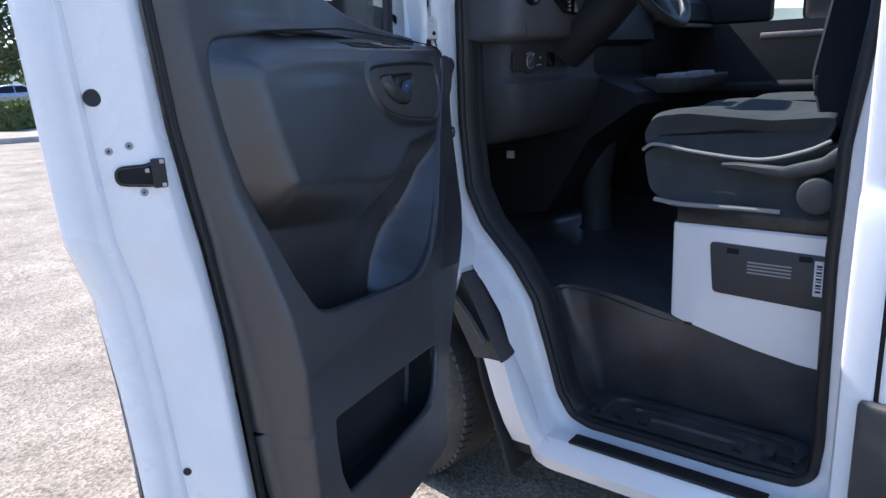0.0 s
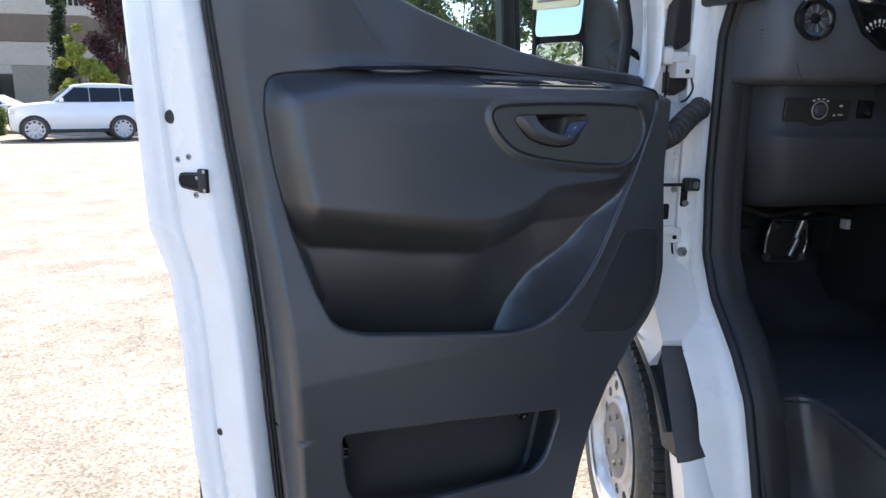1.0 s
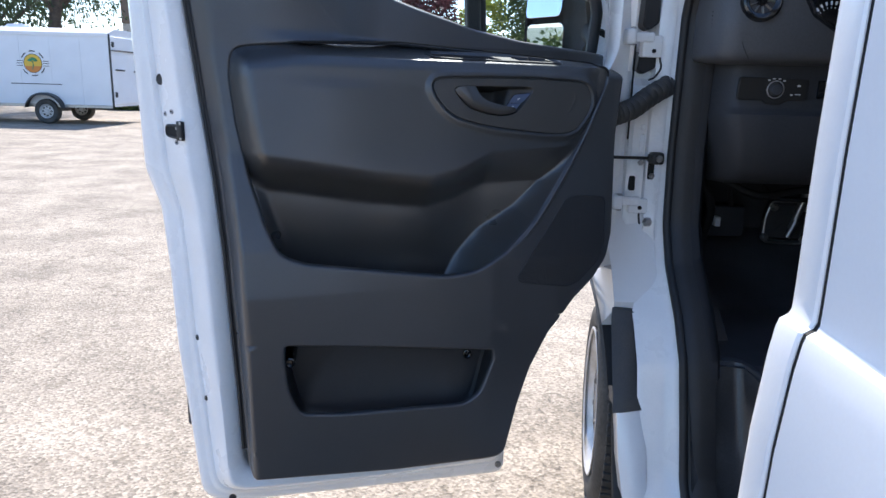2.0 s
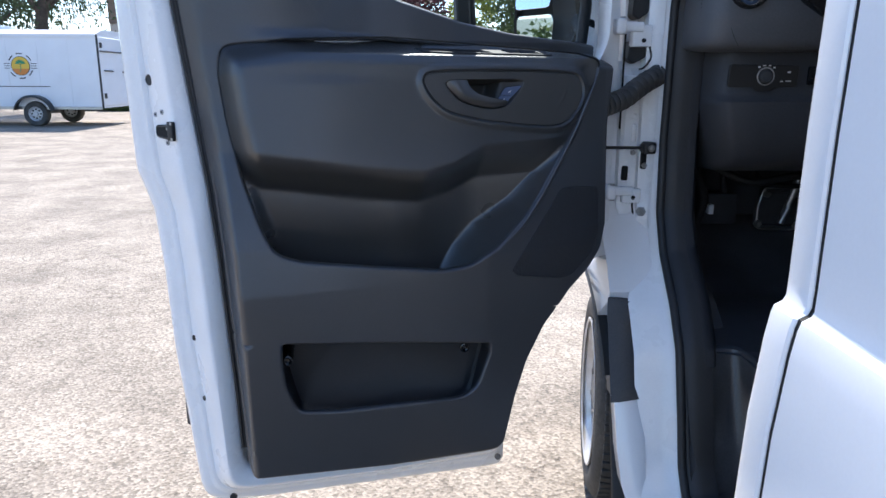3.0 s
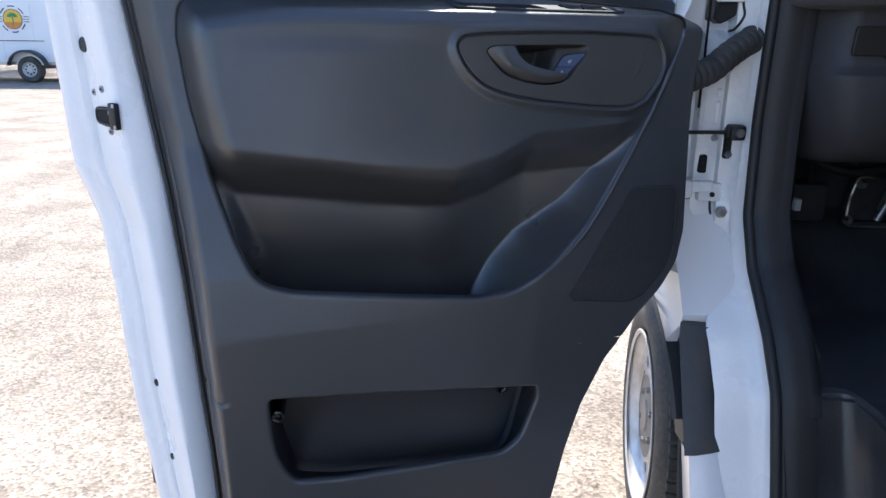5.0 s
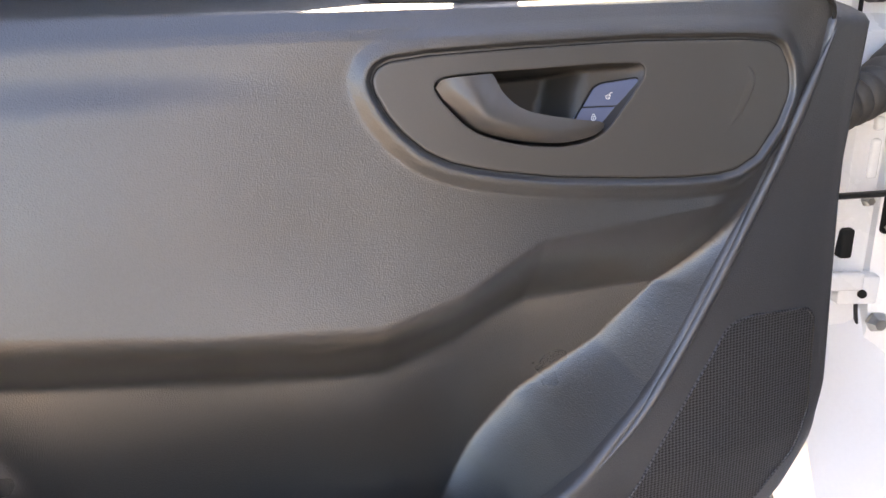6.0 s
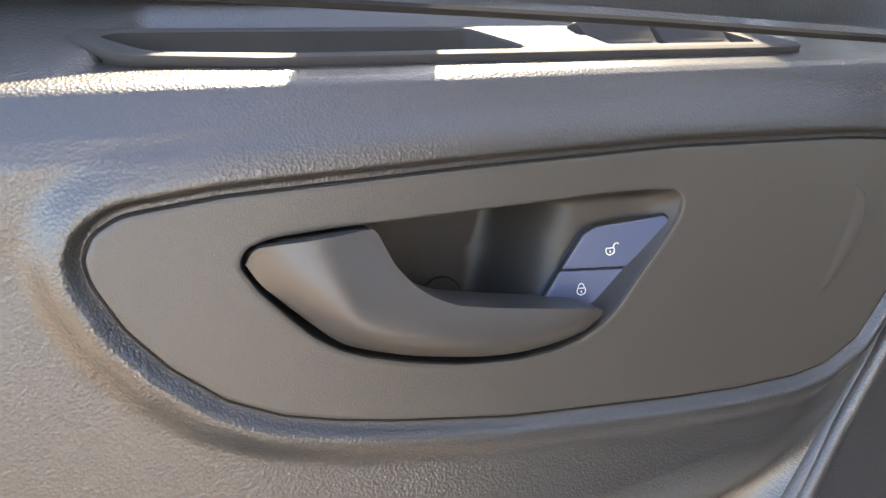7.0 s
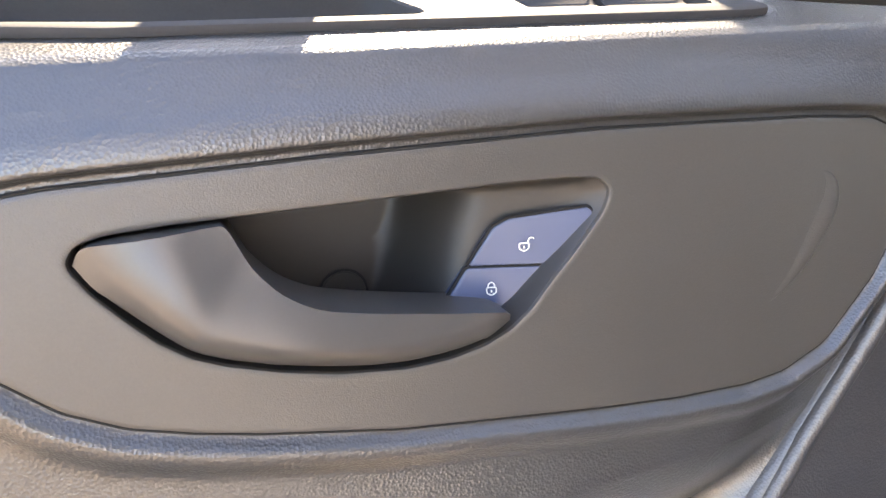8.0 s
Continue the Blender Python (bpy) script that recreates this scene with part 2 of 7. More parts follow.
def plate(bm, loop, y, thick, round_off=0.002, holes=()):
    """An upright plate with a rounded front rim at y, going back by thick."""
    r = round_off
    steps = [(r * 1.7, 0.0), (r, 0.0), (r * 0.35, r * 0.25), (0.0, r), (0.0, thick)]
    f = lambda lp, dy: [Vector((p.x, (y(p.x, p.y) if callable(y) else y) + dy, p.y)) for p in lp]
    loft(bm, [f(inset(loop, d), dy) for d, dy in steps])
    inner = []
    for h in holes:
        loft(bm, [f(inset(h, -d), dy) for d, dy in steps])
        inner.append(f(inset(h, -r * 1.7), 0))
    fill(bm, [f(inset(loop, r * 1.7), 0)] + inner)
    bmesh.ops.remove_doubles(bm, verts=bm.verts, dist=1e-6)


def box(bm, x0, x1, y0, y1, z0, z1, bevel=0.004, seg=2, m=None):
    vs = [bm.verts.new((x, y, z)) for x in (x0, x1) for y in (y0, y1) for z in (z0, z1)]
    fs = [bm.faces.new([vs[i] for i in q]) for q in ((0, 1, 3, 2), (4, 6, 7, 5), (0, 4, 5, 1), (2, 3, 7, 6), (0, 2, 6, 4), (1, 5, 7, 3))]
    if m is not None:
        bmesh.ops.transform(bm, matrix=m, verts=vs)
    if bevel:
        es = list({e for f in fs for e in f.edges})
        bmesh.ops.bevel(bm, geom=es, offset=bevel, segments=seg, profile=0.5, affect="EDGES")


def lathe(bm, profile, n=48, m=None, cap=False):
    """Turns a profile of (radius, height) round z; m places it."""
    m = m or Matrix.Identity(4)
    loops = [[m @ Vector((r * math.cos(2 * math.pi * i / n), r * math.sin(2 * math.pi * i / n), h)) for i in range(n)] for r, h in profile]
    return loft(bm, loops, cap_a=cap, cap_b=cap)


def tube(bm, pts, r, n=10, closed=False, caps=True):
    """A round bar along points; r a number or a function of the step's share."""
    pts = [Vector(p) for p in pts]
    loops = []
    k = len(pts)
    up = Vector((0.13, 0.21, 0.97)).normalized()
    for i, p in enumerate(pts):
        a = pts[i - 1] if (i or closed) else p
        b = pts[(i + 1) % k] if (i < k - 1 or closed) else p
        t = (b - a).normalized()
        s = t.cross(up).normalized()
        u = s.cross(t)
        rr = r(i / max(k - 1, 1)) if callable(r) else r
        loops.append([p + (s * math.cos(2 * math.pi * j / n) + u * math.sin(2 * math.pi * j / n)) * rr for j in range(n)])
    if closed:
        loops.append(loops[0])
    loft(bm, loops, cap_a=caps and not closed, cap_b=caps and not closed)
    if closed:
        bmesh.ops.remove_doubles(bm, verts=bm.verts, dist=1e-6)


def curve(knots, n):
    """n + 1 points of a smooth line through the knots."""
    k = [Vector(p) for p in knots]
    k = [2 * k[0] - k[1]] + k + [2 * k[-1] - k[-2]]
    out = []
    spans = len(k) - 3
    for i in range(n + 1):
        u = min(i / n * spans, spans - 1e-9)
        j = int(u)
        t = u - j
        a, b, c, d = k[j:j + 4]
        out.append(0.5 * (2 * b + (c - a) * t + (2 * a - 5 * b + 4 * c - d) * t * t + (3 * b - a - 3 * c + d) * t ** 3))
    return out


# ---- ground ----
def ground_material():
    m = bpy.data.materials.new("worn_pale_asphalt")
    m.use_nodes = True
    n, l = m.node_tree.nodes, m.node_tree.links
    b = n["Principled BSDF"]
    b.inputs["Roughness"].default_value = 0.9
    co = n.new("ShaderNodeTexCoord")

    def noise_at(scale, detail=4, rough=0.6):
        t = n.new("ShaderNodeTexNoise")
        t.inputs["Scale"].default_value, t.inputs["Detail"].default_value, t.inputs["Roughness"].default_value = scale, detail, rough
        l.new(co.outputs["Object"], t.inputs["Vector"])
        return t.outputs[0]

    def ramp(src, stops):
        r = n.new("ShaderNodeValToRGB")
        e = r.color_ramp.elements
        e[0].position, e[0].color = stops[0][0], (*stops[0][1], 1)
        e[1].position, e[1].color = stops[1][0], (*stops[1][1], 1)
        l.new(src, r.inputs[0])
        return r.outputs[0]

    def mix(a, c, f, mode="MIX"):
        x = n.new("ShaderNodeMix")
        x.data_type, x.blend_type = "RGBA", mode
        l.new(a, x.inputs["A"]), l.new(c, x.inputs["B"])
        if isinstance(f, float):
            x.inputs["Factor"].default_value = f
        else:
            l.new(f, x.inputs["Factor"])
        return x.outputs["Result"]

    patches = ramp(noise_at(1.6, 6), ((0.36, (0.215, 0.184, 0.147)), (0.62, (0.345, 0.299, 0.242))))
    stones = n.new("ShaderNodeTexVoronoi")
    stones.inputs["Scale"].default_value = 85
    l.new(co.outputs["Object"], stones.inputs["Vector"])
    grit = ramp(stones.outputs["Color"], ((0.12, (0.44, 0.42, 0.39)), (0.72, (1.25, 1.22, 1.18))))
    c = mix(patches, grit, 0.75, "MULTIPLY")
    dark = ramp(noise_at(11, 5, 0.7), ((0.30, (0.60, 0.58, 0.55)), (0.50, (1, 1, 1))))
    c = mix(c, dark, 0.8, "MULTIPLY")
    pebble = ramp(noise_at(75, 3, 0.7), ((0.36, (0.62, 0.60, 0.57)), (0.60, (1.16, 1.15, 1.13))))
    c = mix(c, pebble, 0.6, "MULTIPLY")
    crack = n.new("ShaderNodeTexVoronoi")
    crack.feature = "DISTANCE_TO_EDGE"
    crack.inputs["Scale"].default_value = 0.38
    warp = n.new("ShaderNodeMix")
    warp.data_type, warp.blend_type = "RGBA", "ADD"
    wob = n.new("ShaderNodeTexNoise")
    wob.inputs["Scale"].default_value, wob.inputs["Detail"].default_value = 3.0, 5
    l.new(co.outputs["Object"], wob.inputs["Vector"])
    l.new(co.outputs["Object"], warp.inputs["A"]), l.new(wob.outputs["Color"], warp.inputs["B"])
    warp.inputs["Factor"].default_value = 1.0
    l.new(warp.outputs["Result"], crack.inputs["Vector"])
    line = ramp(crack.outputs[0], ((0.002, (0.35, 0.32, 0.30)), (0.007, (1, 1, 1))))
    c = mix(c, line, 0.45, "MULTIPLY")
    l.new(c, b.inputs["Base Color"])
    bp = n.new("ShaderNodeBump")
    bp.inputs["Strength"].default_value, bp.inputs["Distance"].default_value = 0.7, 0.006
    l.new(stones.outputs["Distance"], bp.inputs["Height"])
    l.new(bp.outputs[0], b.inputs["Normal"])
    return m


GROUND = ground_material()
bm = bmesh.new()
bmesh.ops.create_grid(bm, x_segments=60, y_segments=60, size=600)
tagged(link("ground", bm, GROUND), "worn pale asphalt of a parking lot, patched and cracked", "ground", kind="structure")

# ---- van ----
van = new("van")
tagged(van, "white panel van with its driver's door standing open", "van")

# outlines in x and z with corner radius, shaped to fit the camera's view
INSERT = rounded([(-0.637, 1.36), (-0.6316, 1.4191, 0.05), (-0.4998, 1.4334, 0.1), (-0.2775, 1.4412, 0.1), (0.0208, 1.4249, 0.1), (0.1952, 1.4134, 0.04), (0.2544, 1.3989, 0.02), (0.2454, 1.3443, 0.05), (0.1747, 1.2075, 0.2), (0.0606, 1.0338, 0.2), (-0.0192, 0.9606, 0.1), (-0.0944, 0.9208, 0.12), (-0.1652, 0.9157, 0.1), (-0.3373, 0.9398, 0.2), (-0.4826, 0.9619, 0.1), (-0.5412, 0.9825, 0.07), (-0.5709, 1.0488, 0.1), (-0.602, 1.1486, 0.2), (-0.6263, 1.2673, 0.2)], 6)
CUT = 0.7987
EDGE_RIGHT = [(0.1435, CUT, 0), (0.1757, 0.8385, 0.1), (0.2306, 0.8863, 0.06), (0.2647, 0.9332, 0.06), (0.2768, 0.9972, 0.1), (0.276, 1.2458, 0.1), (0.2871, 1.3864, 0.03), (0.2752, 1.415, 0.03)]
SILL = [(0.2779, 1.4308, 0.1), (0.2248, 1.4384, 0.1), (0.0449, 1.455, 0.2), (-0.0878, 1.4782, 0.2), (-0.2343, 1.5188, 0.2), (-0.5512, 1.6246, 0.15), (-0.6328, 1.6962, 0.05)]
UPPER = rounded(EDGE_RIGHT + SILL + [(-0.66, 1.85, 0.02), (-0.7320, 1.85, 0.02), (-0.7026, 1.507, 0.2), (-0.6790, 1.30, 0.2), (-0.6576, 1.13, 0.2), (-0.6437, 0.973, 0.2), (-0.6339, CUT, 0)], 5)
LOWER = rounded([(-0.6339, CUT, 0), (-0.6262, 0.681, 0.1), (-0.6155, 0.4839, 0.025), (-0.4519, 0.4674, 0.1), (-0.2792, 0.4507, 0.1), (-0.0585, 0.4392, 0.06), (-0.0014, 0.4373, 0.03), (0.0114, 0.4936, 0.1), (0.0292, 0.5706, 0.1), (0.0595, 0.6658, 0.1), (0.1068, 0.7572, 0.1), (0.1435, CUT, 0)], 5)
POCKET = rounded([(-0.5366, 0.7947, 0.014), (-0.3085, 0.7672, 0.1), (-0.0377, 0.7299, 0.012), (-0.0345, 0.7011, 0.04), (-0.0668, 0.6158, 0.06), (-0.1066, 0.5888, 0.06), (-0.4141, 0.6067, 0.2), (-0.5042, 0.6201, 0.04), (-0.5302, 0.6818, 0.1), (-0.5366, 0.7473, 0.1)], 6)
BEZ = rounded([(-0.1976, 1.3495, 0.008), (-0.1940, 1.3575, 0.010), (-0.1845, 1.3630, 0.02), (-0.1500, 1.3664, 0.05), (-0.0600, 1.3687, 0.1), (0.0480, 1.3698, 0.1), (0.1530, 1.3668, 0.05), (0.1900, 1.3640, 0.015), (0.2040, 1.3580, 0.015),
               (0.2135, 1.3385, 0.03), (0.2145, 1.3140, 0.03), (0.2005, 1.2870, 0.03), (0.1735, 1.2570, 0.02), (0.1500, 1.2465, 0.02), (0.1284, 1.2438, 0.03), (0.0900, 1.2447, 0.05), (0.0500, 1.2480, 0.1), (-0.0400, 1.2580, 0.1),
               (-0.0923, 1.2678, 0.06), (-0.1157, 1.2733, 0.04), (-0.1375, 1.2800, 0.03), (-0.1574, 1.2905, 0.03), (-0.1752, 1.3066, 0.03), (-0.1880, 1.3232, 0.03), (-0.1962, 1.3406, 0.02)], 5)
# the door stands open at an angle: its lining runs away from the seats towards the hinges
PLATE_AT, PLATE_TURN, PLATE_LEAN = Vector((-0.197, -0.032, 1.345)), 11.45, -9.3
BEZ_Y = -0.0405
PLATE = Matrix.Translation(PLATE_AT) @ pose(0, 0, 0, 0, 0, PLATE_TURN) @ pose(0, 0, 0, PLATE_LEAN) @ Matrix.Translation((0.197, -BEZ_Y, -1.345))
SEAL_LINE = [(0.4, -0.620), (0.6, -0.626), (0.8, -0.637), (1.0, -0.648), (1.1, -0.657), (1.2, -0.669), (1.3, -0.682), (1.5, -0.705), (1.85, -0.735)]
SEAL_DEPTH = [(0.4, -0.074), (0.8, -0.064), (1.0, -0.057), (1.2, -0.042), (1.3, -0.036), (1.5, -0.042)]
RIDGE = [(0.4, -0.598), (0.8, -0.603), (1.0, -0.609), (1.1, -0.620), (1.2, -0.632), (1.4, -0.657), (1.5, -0.668), (1.85, -0.700)]
LOW_FLAT = [(-0.62, -0.158), (-0.05, -0.060), (0.05, -0.036), (0.13, -0.020), (0.20, 0.0), (0.27, 0.024)]
HIGH_FLAT = [(-0.66, -0.058), (-0.60, -0.050), (-0.2, -0.020), (0.0, 0.015), (0.2, 0.045), (0.27, 0.055)]
SILL_DEPTH = [(-0.63, 0.0), (-0.4, 0.020), (-0.15, 0.075), (0.0, 0.112), (0.1, 0.128), (0.2, 0.150)]


def padding(x, z):
    """The plane of the handle plate, carried on over the padded insert."""
    return -0.032 + 0.2025 * (x + 0.197) + 0.17 * (z - 1.345)


def flat_y(x, z):
    """The flat of the lining: thick below, at the latch, thin above and towards the hinges."""
    k = along([(0.9, 1.0), (1.0, 0.85), (1.1, 0.55), (1.2, 0.24), (1.3, 0.1), (1.42, 0.0)], z)
    kr = along([(0.95, 1.0), (1.1, 0.55), (1.2, 0.25), (1.4, 0.0)], z)
    w = smooth(-0.45, -0.1, x)
    k = k * (1 - w) + kr * w
    return along(HIGH_FLAT, x) + (along(LOW_FLAT, x) - along(HIGH_FLAT, x)) * k


def border_y(x, z):
    """The lining's face: a steep flank from the seal up to the flat; towards the window it steps back behind the shelf."""
    y = flat_y(x, z)
    sill = along(SILL_DEPTH, x) + 0.25 * max(0, z - 1.44) * smooth(-0.62, -0.3, x)
    y += (sill - y) * smooth(1.395, 1.43, z + 0.06 * x) * smooth(-0.62, -0.30, x)
    edge, ridge = along(SEAL_LINE, z), along(RIDGE, z)
    u = min(1.0, max(0.0, (x - edge) / (ridge - edge)))
    seal_y = along(SEAL_DEPTH, z)
    u = 1.25 * u if u < 0.6 else 0.75 + 0.25 * (1 - ((1 - u) / 0.4) ** 2)
    return seal_y + (y - seal_y) * min(1.0, u)


LEDGE = [(-0.639, 1.2057), (-0.5274, 1.1912), (-0.3345, 1.1602), (-0.2042, 1.1462), (-0.1313, 1.1627), (-0.0558, 1.1974), (0.1535, 1.2105), (0.2917, 1.2173)]
COARSE = even(INSERT, 90)
CREASE = [Vector(p) for p in ((0.2573, 1.3915), (0.1734, 1.2078), (0.0596, 1.0344), (-0.0201, 0.9592), (-0.0594, 0.91), (-0.0849, 0.8625))]


def crease_gap(x, z):
    best = 9.0
    for a, b in zip(CREASE, CREASE[1:]):
        e = b - a
        t = min(1, max(0, ((x - a.x) * e.x + (z - a.y) * e.y) / e.length_squared))
        best = min(best, math.hypot(x - a.x - e.x * t, z - a.y - e.y * t))
    return best


def shelf_z(x):
    """Height of the switch panel's front edge."""
    return 1.4100 - 0.004 * x


ROLL = [(-0.070, -0.0370), (-0.045, -0.0390), (-0.030, -0.0398), (-0.022, -0.0372), (-0.014, -0.0328), (-0.0085, -0.0298), (-0.0064, -0.0270), (-0.0052, -0.0230), (-0.0040, -0.0190), (-0.0025, -0.0150), (0.0038, 0.003), (0.0118, 0.026), (0.018, 0.042), (0.03, 0.06)]

UNDER = [p for p in ROLL if p[0] < -0.003] + [(-0.0030, -0.0150), (-0.0022, 0.0), (-0.0015, 0.0240), (0.004, 0.034), (0.018, 0.042), (0.03, 0.06)]     # under the switch panel
FACET = [(0.90, 0.066), (1.0, 0.062), (1.1, 0.040), (1.15, 0.024), (1.21, 0.008)]


def insert_y(x, z):
    """The padded insert: a bulge above, a deep bin under its ledge, a shelf on top and a lip round the handle plate."""
    d = -dist(COARSE, (x, z))
    ledge = along(LEDGE, x)
    edge = flat_y(x, z)
    up = min(1.0, max(0.0, (z - ledge + 0.078) / 0.084))
    up = 0.6 * up + 0.4 * up * up * (3 - 2 * up)
    pad = padding(x, z) + 0.004 - 0.012 * (1 - (1 - smooth(-0.20, -0.45, x)) * (1 - smooth(1.24, 1.12, z)))
    bulge = pad + (edge + 0.006 - pad) * (1 - smooth(-0.004, 0.058, d)) ** 1.3
    bin_y = 0.048 * smooth(-0.28, -0.05, x) + 0.026 * smooth(ledge - 0.08, 0.93, z) + 0.13 * (x + 0.2) * smooth(-0.2, -0.5, x)
    side = smooth(-0.50, -0.60, x + 0.25 * (1.05 - z))
    bin_y += (edge + 0.035 - bin_y) * 0.8 * side * (1 - smooth(0.0, 0.026, d))
    g = crease_gap(x, z)
    if x > -0.16:
        fall = min(1.0, g / along(FACET, z))
        bin_y = edge + (bin_y - edge) * fall * (1.6 - 0.6 * fall)
    y = bin_y + (bulge - bin_y) * up
    on_shelf = smooth(-0.60, -0.30, x) * (1 - smooth(0.17, 0.245, x) * 0.95)
    base = padding(x, z) + 0.0405
    rel = z - shelf_z(x)
    roll = along(ROLL, rel)
    tray = smooth(-0.200, -0.185, x) * (1 - smooth(0.125, 0.142, x))
    roll += (along(UNDER, rel) - roll) * tray
    y += (roll + base - y) * on_shelf * smooth(-0.075, -0.045, rel)
    return y


def lip_y(db, y, x, z):
    """Round the handle plate: a fine groove, then a lip that runs out into the padding."""
    lip = padding(x, z) + 0.0025 - 0.0055 * smooth(0.0020, 0.0060, db)
    return lip + (y - lip) * smooth(0.0068, 0.022, db)


def ring_sheet(bm, outer, inner, c, n, rings, y, skip=None, deep=0.02):
    o, i = polar(outer, c, n), polar(inner, c, n)
    loops = [upright([a.lerp(b, k / rings) for a, b in zip(i, o)], y) for k in range(rings + 1)]
    last = loops[-1]
    out = inset(o, -0.006)
    for step, dy in ((0.35, 0.0012), (0.75, 0.004), (1.0, 0.009), (1.0, 0.018)):
        row = []
        for p, q, v in zip(o, out, last):
            if skip and skip(p):
                row.append(v.copy())
            else:
                r = p.lerp(q, step)
                row.append(Vector((r.x, v.y + dy + (0.075 * smooth(0.56, 0.46, r.y) if dy > 0.01 else 0.0), r.y)))
        loops.append(row)
    first = []
    for step, dy in ((0.35, 0.0010), (0.8, 0.0035), (1.0, 0.008), (1.0, deep)):
        ins = inset(i, 0.005 * step)
        first.insert(0, [Vector((r.x, v.y + dy, r.y)) for r, v in zip(ins, loops[0])])
    loft(bm, first + loops)
    bmesh.ops.remove_doubles(bm, verts=bm.verts, dist=1e-5)


on_cut = lambda p: abs(p.y - CUT) < 0.004

# the door: its white shell carries every other piece of it
SHELL_IN = rounded([(-0.6355, 0.45, 0.04), (-0.3, 0.425, 0.1), (0.005, 0.425, 0.03), (-0.0006, 0.4936, 0.1), (0.0172, 0.5706, 0.1), (0.0475, 0.6658, 0.1), (0.0948, 0.7572, 0.1), (0.1435, 0.8087, 0.1), (0.1857, 0.8585, 0.1), (0.2206, 0.8863, 0.06), (0.2527, 0.9332, 0.05), (0.2648, 1.01, 0.1), (0.264, 1.38, 0.05), (0.294, 1.4482, 0.05), (0.2964, 1.5695, 0.1), (0.2442, 1.7879, 0.1), (0.0589, 2.0713, 0.1), (-0.7, 2.05, 0.08), (-0.747, 1.85, 0.1), (-0.7196, 1.507, 0.2), (-0.696, 1.3, 0.2), (-0.6746, 1.13, 0.2), (-0.6607, 0.973, 0.2), (-0.651, 0.8, 0.2), (-0.642, 0.65, 0.2)], 6)
SHELL_OUT = rounded([(-0.745, 0.33, 0.06), (-0.62, 0.312, 0.1), (0.068, 0.262, 0.03), (0.060, 0.44, 0.1), (0.0252, 0.5706, 0.1), (0.0555, 0.6658, 0.1), (0.1028, 0.7572, 0.1), (0.1555, 0.7987, 0.1), (0.1837, 0.8385, 0.1), (0.2306, 0.8963, 0.1), (0.2617, 0.9332, 0.06), (0.2748, 1.05, 0.1), (0.274, 1.37, 0.05), (0.3321, 1.4483, 0.05), (0.3273, 1.6026, 0.1), (0.2952, 1.8438, 0.1), (0.1032, 2.1592, 0.1), (-0.8, 2.13, 0.1), (-0.852, 1.9, 0.1), (-0.842, 1.51, 0.2), (-0.834, 1.3, 0.1), (-0.829, 1.155, 0.06), (-0.801, 1.065, 0.06), (-0.789, 0.92, 0.1), (-0.781, 0.73, 0.1), (-0.765, 0.56, 0.1)], 6)
DC = (-0.2, 1.10)
N = 360
si, so = polar(SHELL_IN, DC, N), polar(SHELL_OUT, DC, N)
bm = bmesh.new()
prof = [(0.0, 0.030), (0.0, -0.016), (0.05, -0.025), (0.16, -0.0310), (0.25, -0.0360), (0.29, -0.0365), (0.33, -0.0325), (0.44, -0.0140), (0.55, 0.0060), (0.62, 0.0250), (0.655, 0.0300), (0.69, 0.0285), (0.74, 0.0290), (0.77, 0.0345), (0.82, 0.0360), (0.88, 0.0370), (0.95, 0.0430), (1.0, 0.0540), (0.995, 0.068), (0.97, 0.076)]


def skew(x):
    """The outer skin and the window run away from the seats towards the hinges."""
    return 0.17 * max(0.0, x + 0.68)


def shell_y(f, y, x, z):
    """Depth of the shell f of the way from lining to skin, where its pressed section says y."""
    near, far = along(SEAL_DEPTH, z) + 0.032, -0.015 - 0.008 * smooth(1.1, 0.8, z)
    return y + near + (far - near) * smooth(0.25, 0.80, f) + skew(x)


loops = []
for f, y in prof:
    loops.append([Vector((p.x, shell_y(f, y, p.x, p.y), p.y)) for p in (a.lerp(b, f) for a, b in zip(si, so))])
loft(bm, loops)
WIN_OUT = rounded([(0.2711, 1.4313, 0.05), (0.2324, 1.4299, 0.05), (0.0574, 1.4481, 0.2), (-0.0767, 1.4725, 0.2), (-0.2258, 1.5148, 0.2), (-0.5509, 1.6143, 0.1), (-0.68, 1.68, 0.06), (-0.7, 1.98, 0.06), (0.0348, 2.0143, 0.08), (0.2242, 1.753, 0.06), (0.2829, 1.5466, 0.06)], 6)
fill(bm, [[Vector((p.x, 0.061 + skew(p.x), p.y)) for p in (a.lerp(b, 0.97) for a, b in zip(si, so))], [Vector((p.x, 0.061 + skew(p.x), p.y)) for p in even(WIN_OUT, 140)]])
bmesh.ops.remove_doubles(bm, verts=bm.verts, dist=1e-5)
door = part("door", bm, JAMB, van, "open white driver's door with a dark grey plastic lining", angle=50)

bm = bmesh.new()
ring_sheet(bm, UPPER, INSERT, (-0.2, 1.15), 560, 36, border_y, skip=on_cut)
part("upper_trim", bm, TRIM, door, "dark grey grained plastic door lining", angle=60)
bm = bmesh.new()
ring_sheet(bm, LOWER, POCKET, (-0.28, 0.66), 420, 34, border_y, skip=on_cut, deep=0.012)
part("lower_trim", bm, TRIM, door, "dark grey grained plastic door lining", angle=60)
PC = (0.0, 1.310)
NI = 820
on_plate = lambda p: Vector((PLATE @ Vector((p.x, BEZ_Y, p.y))).xz)
bm = bmesh.new()
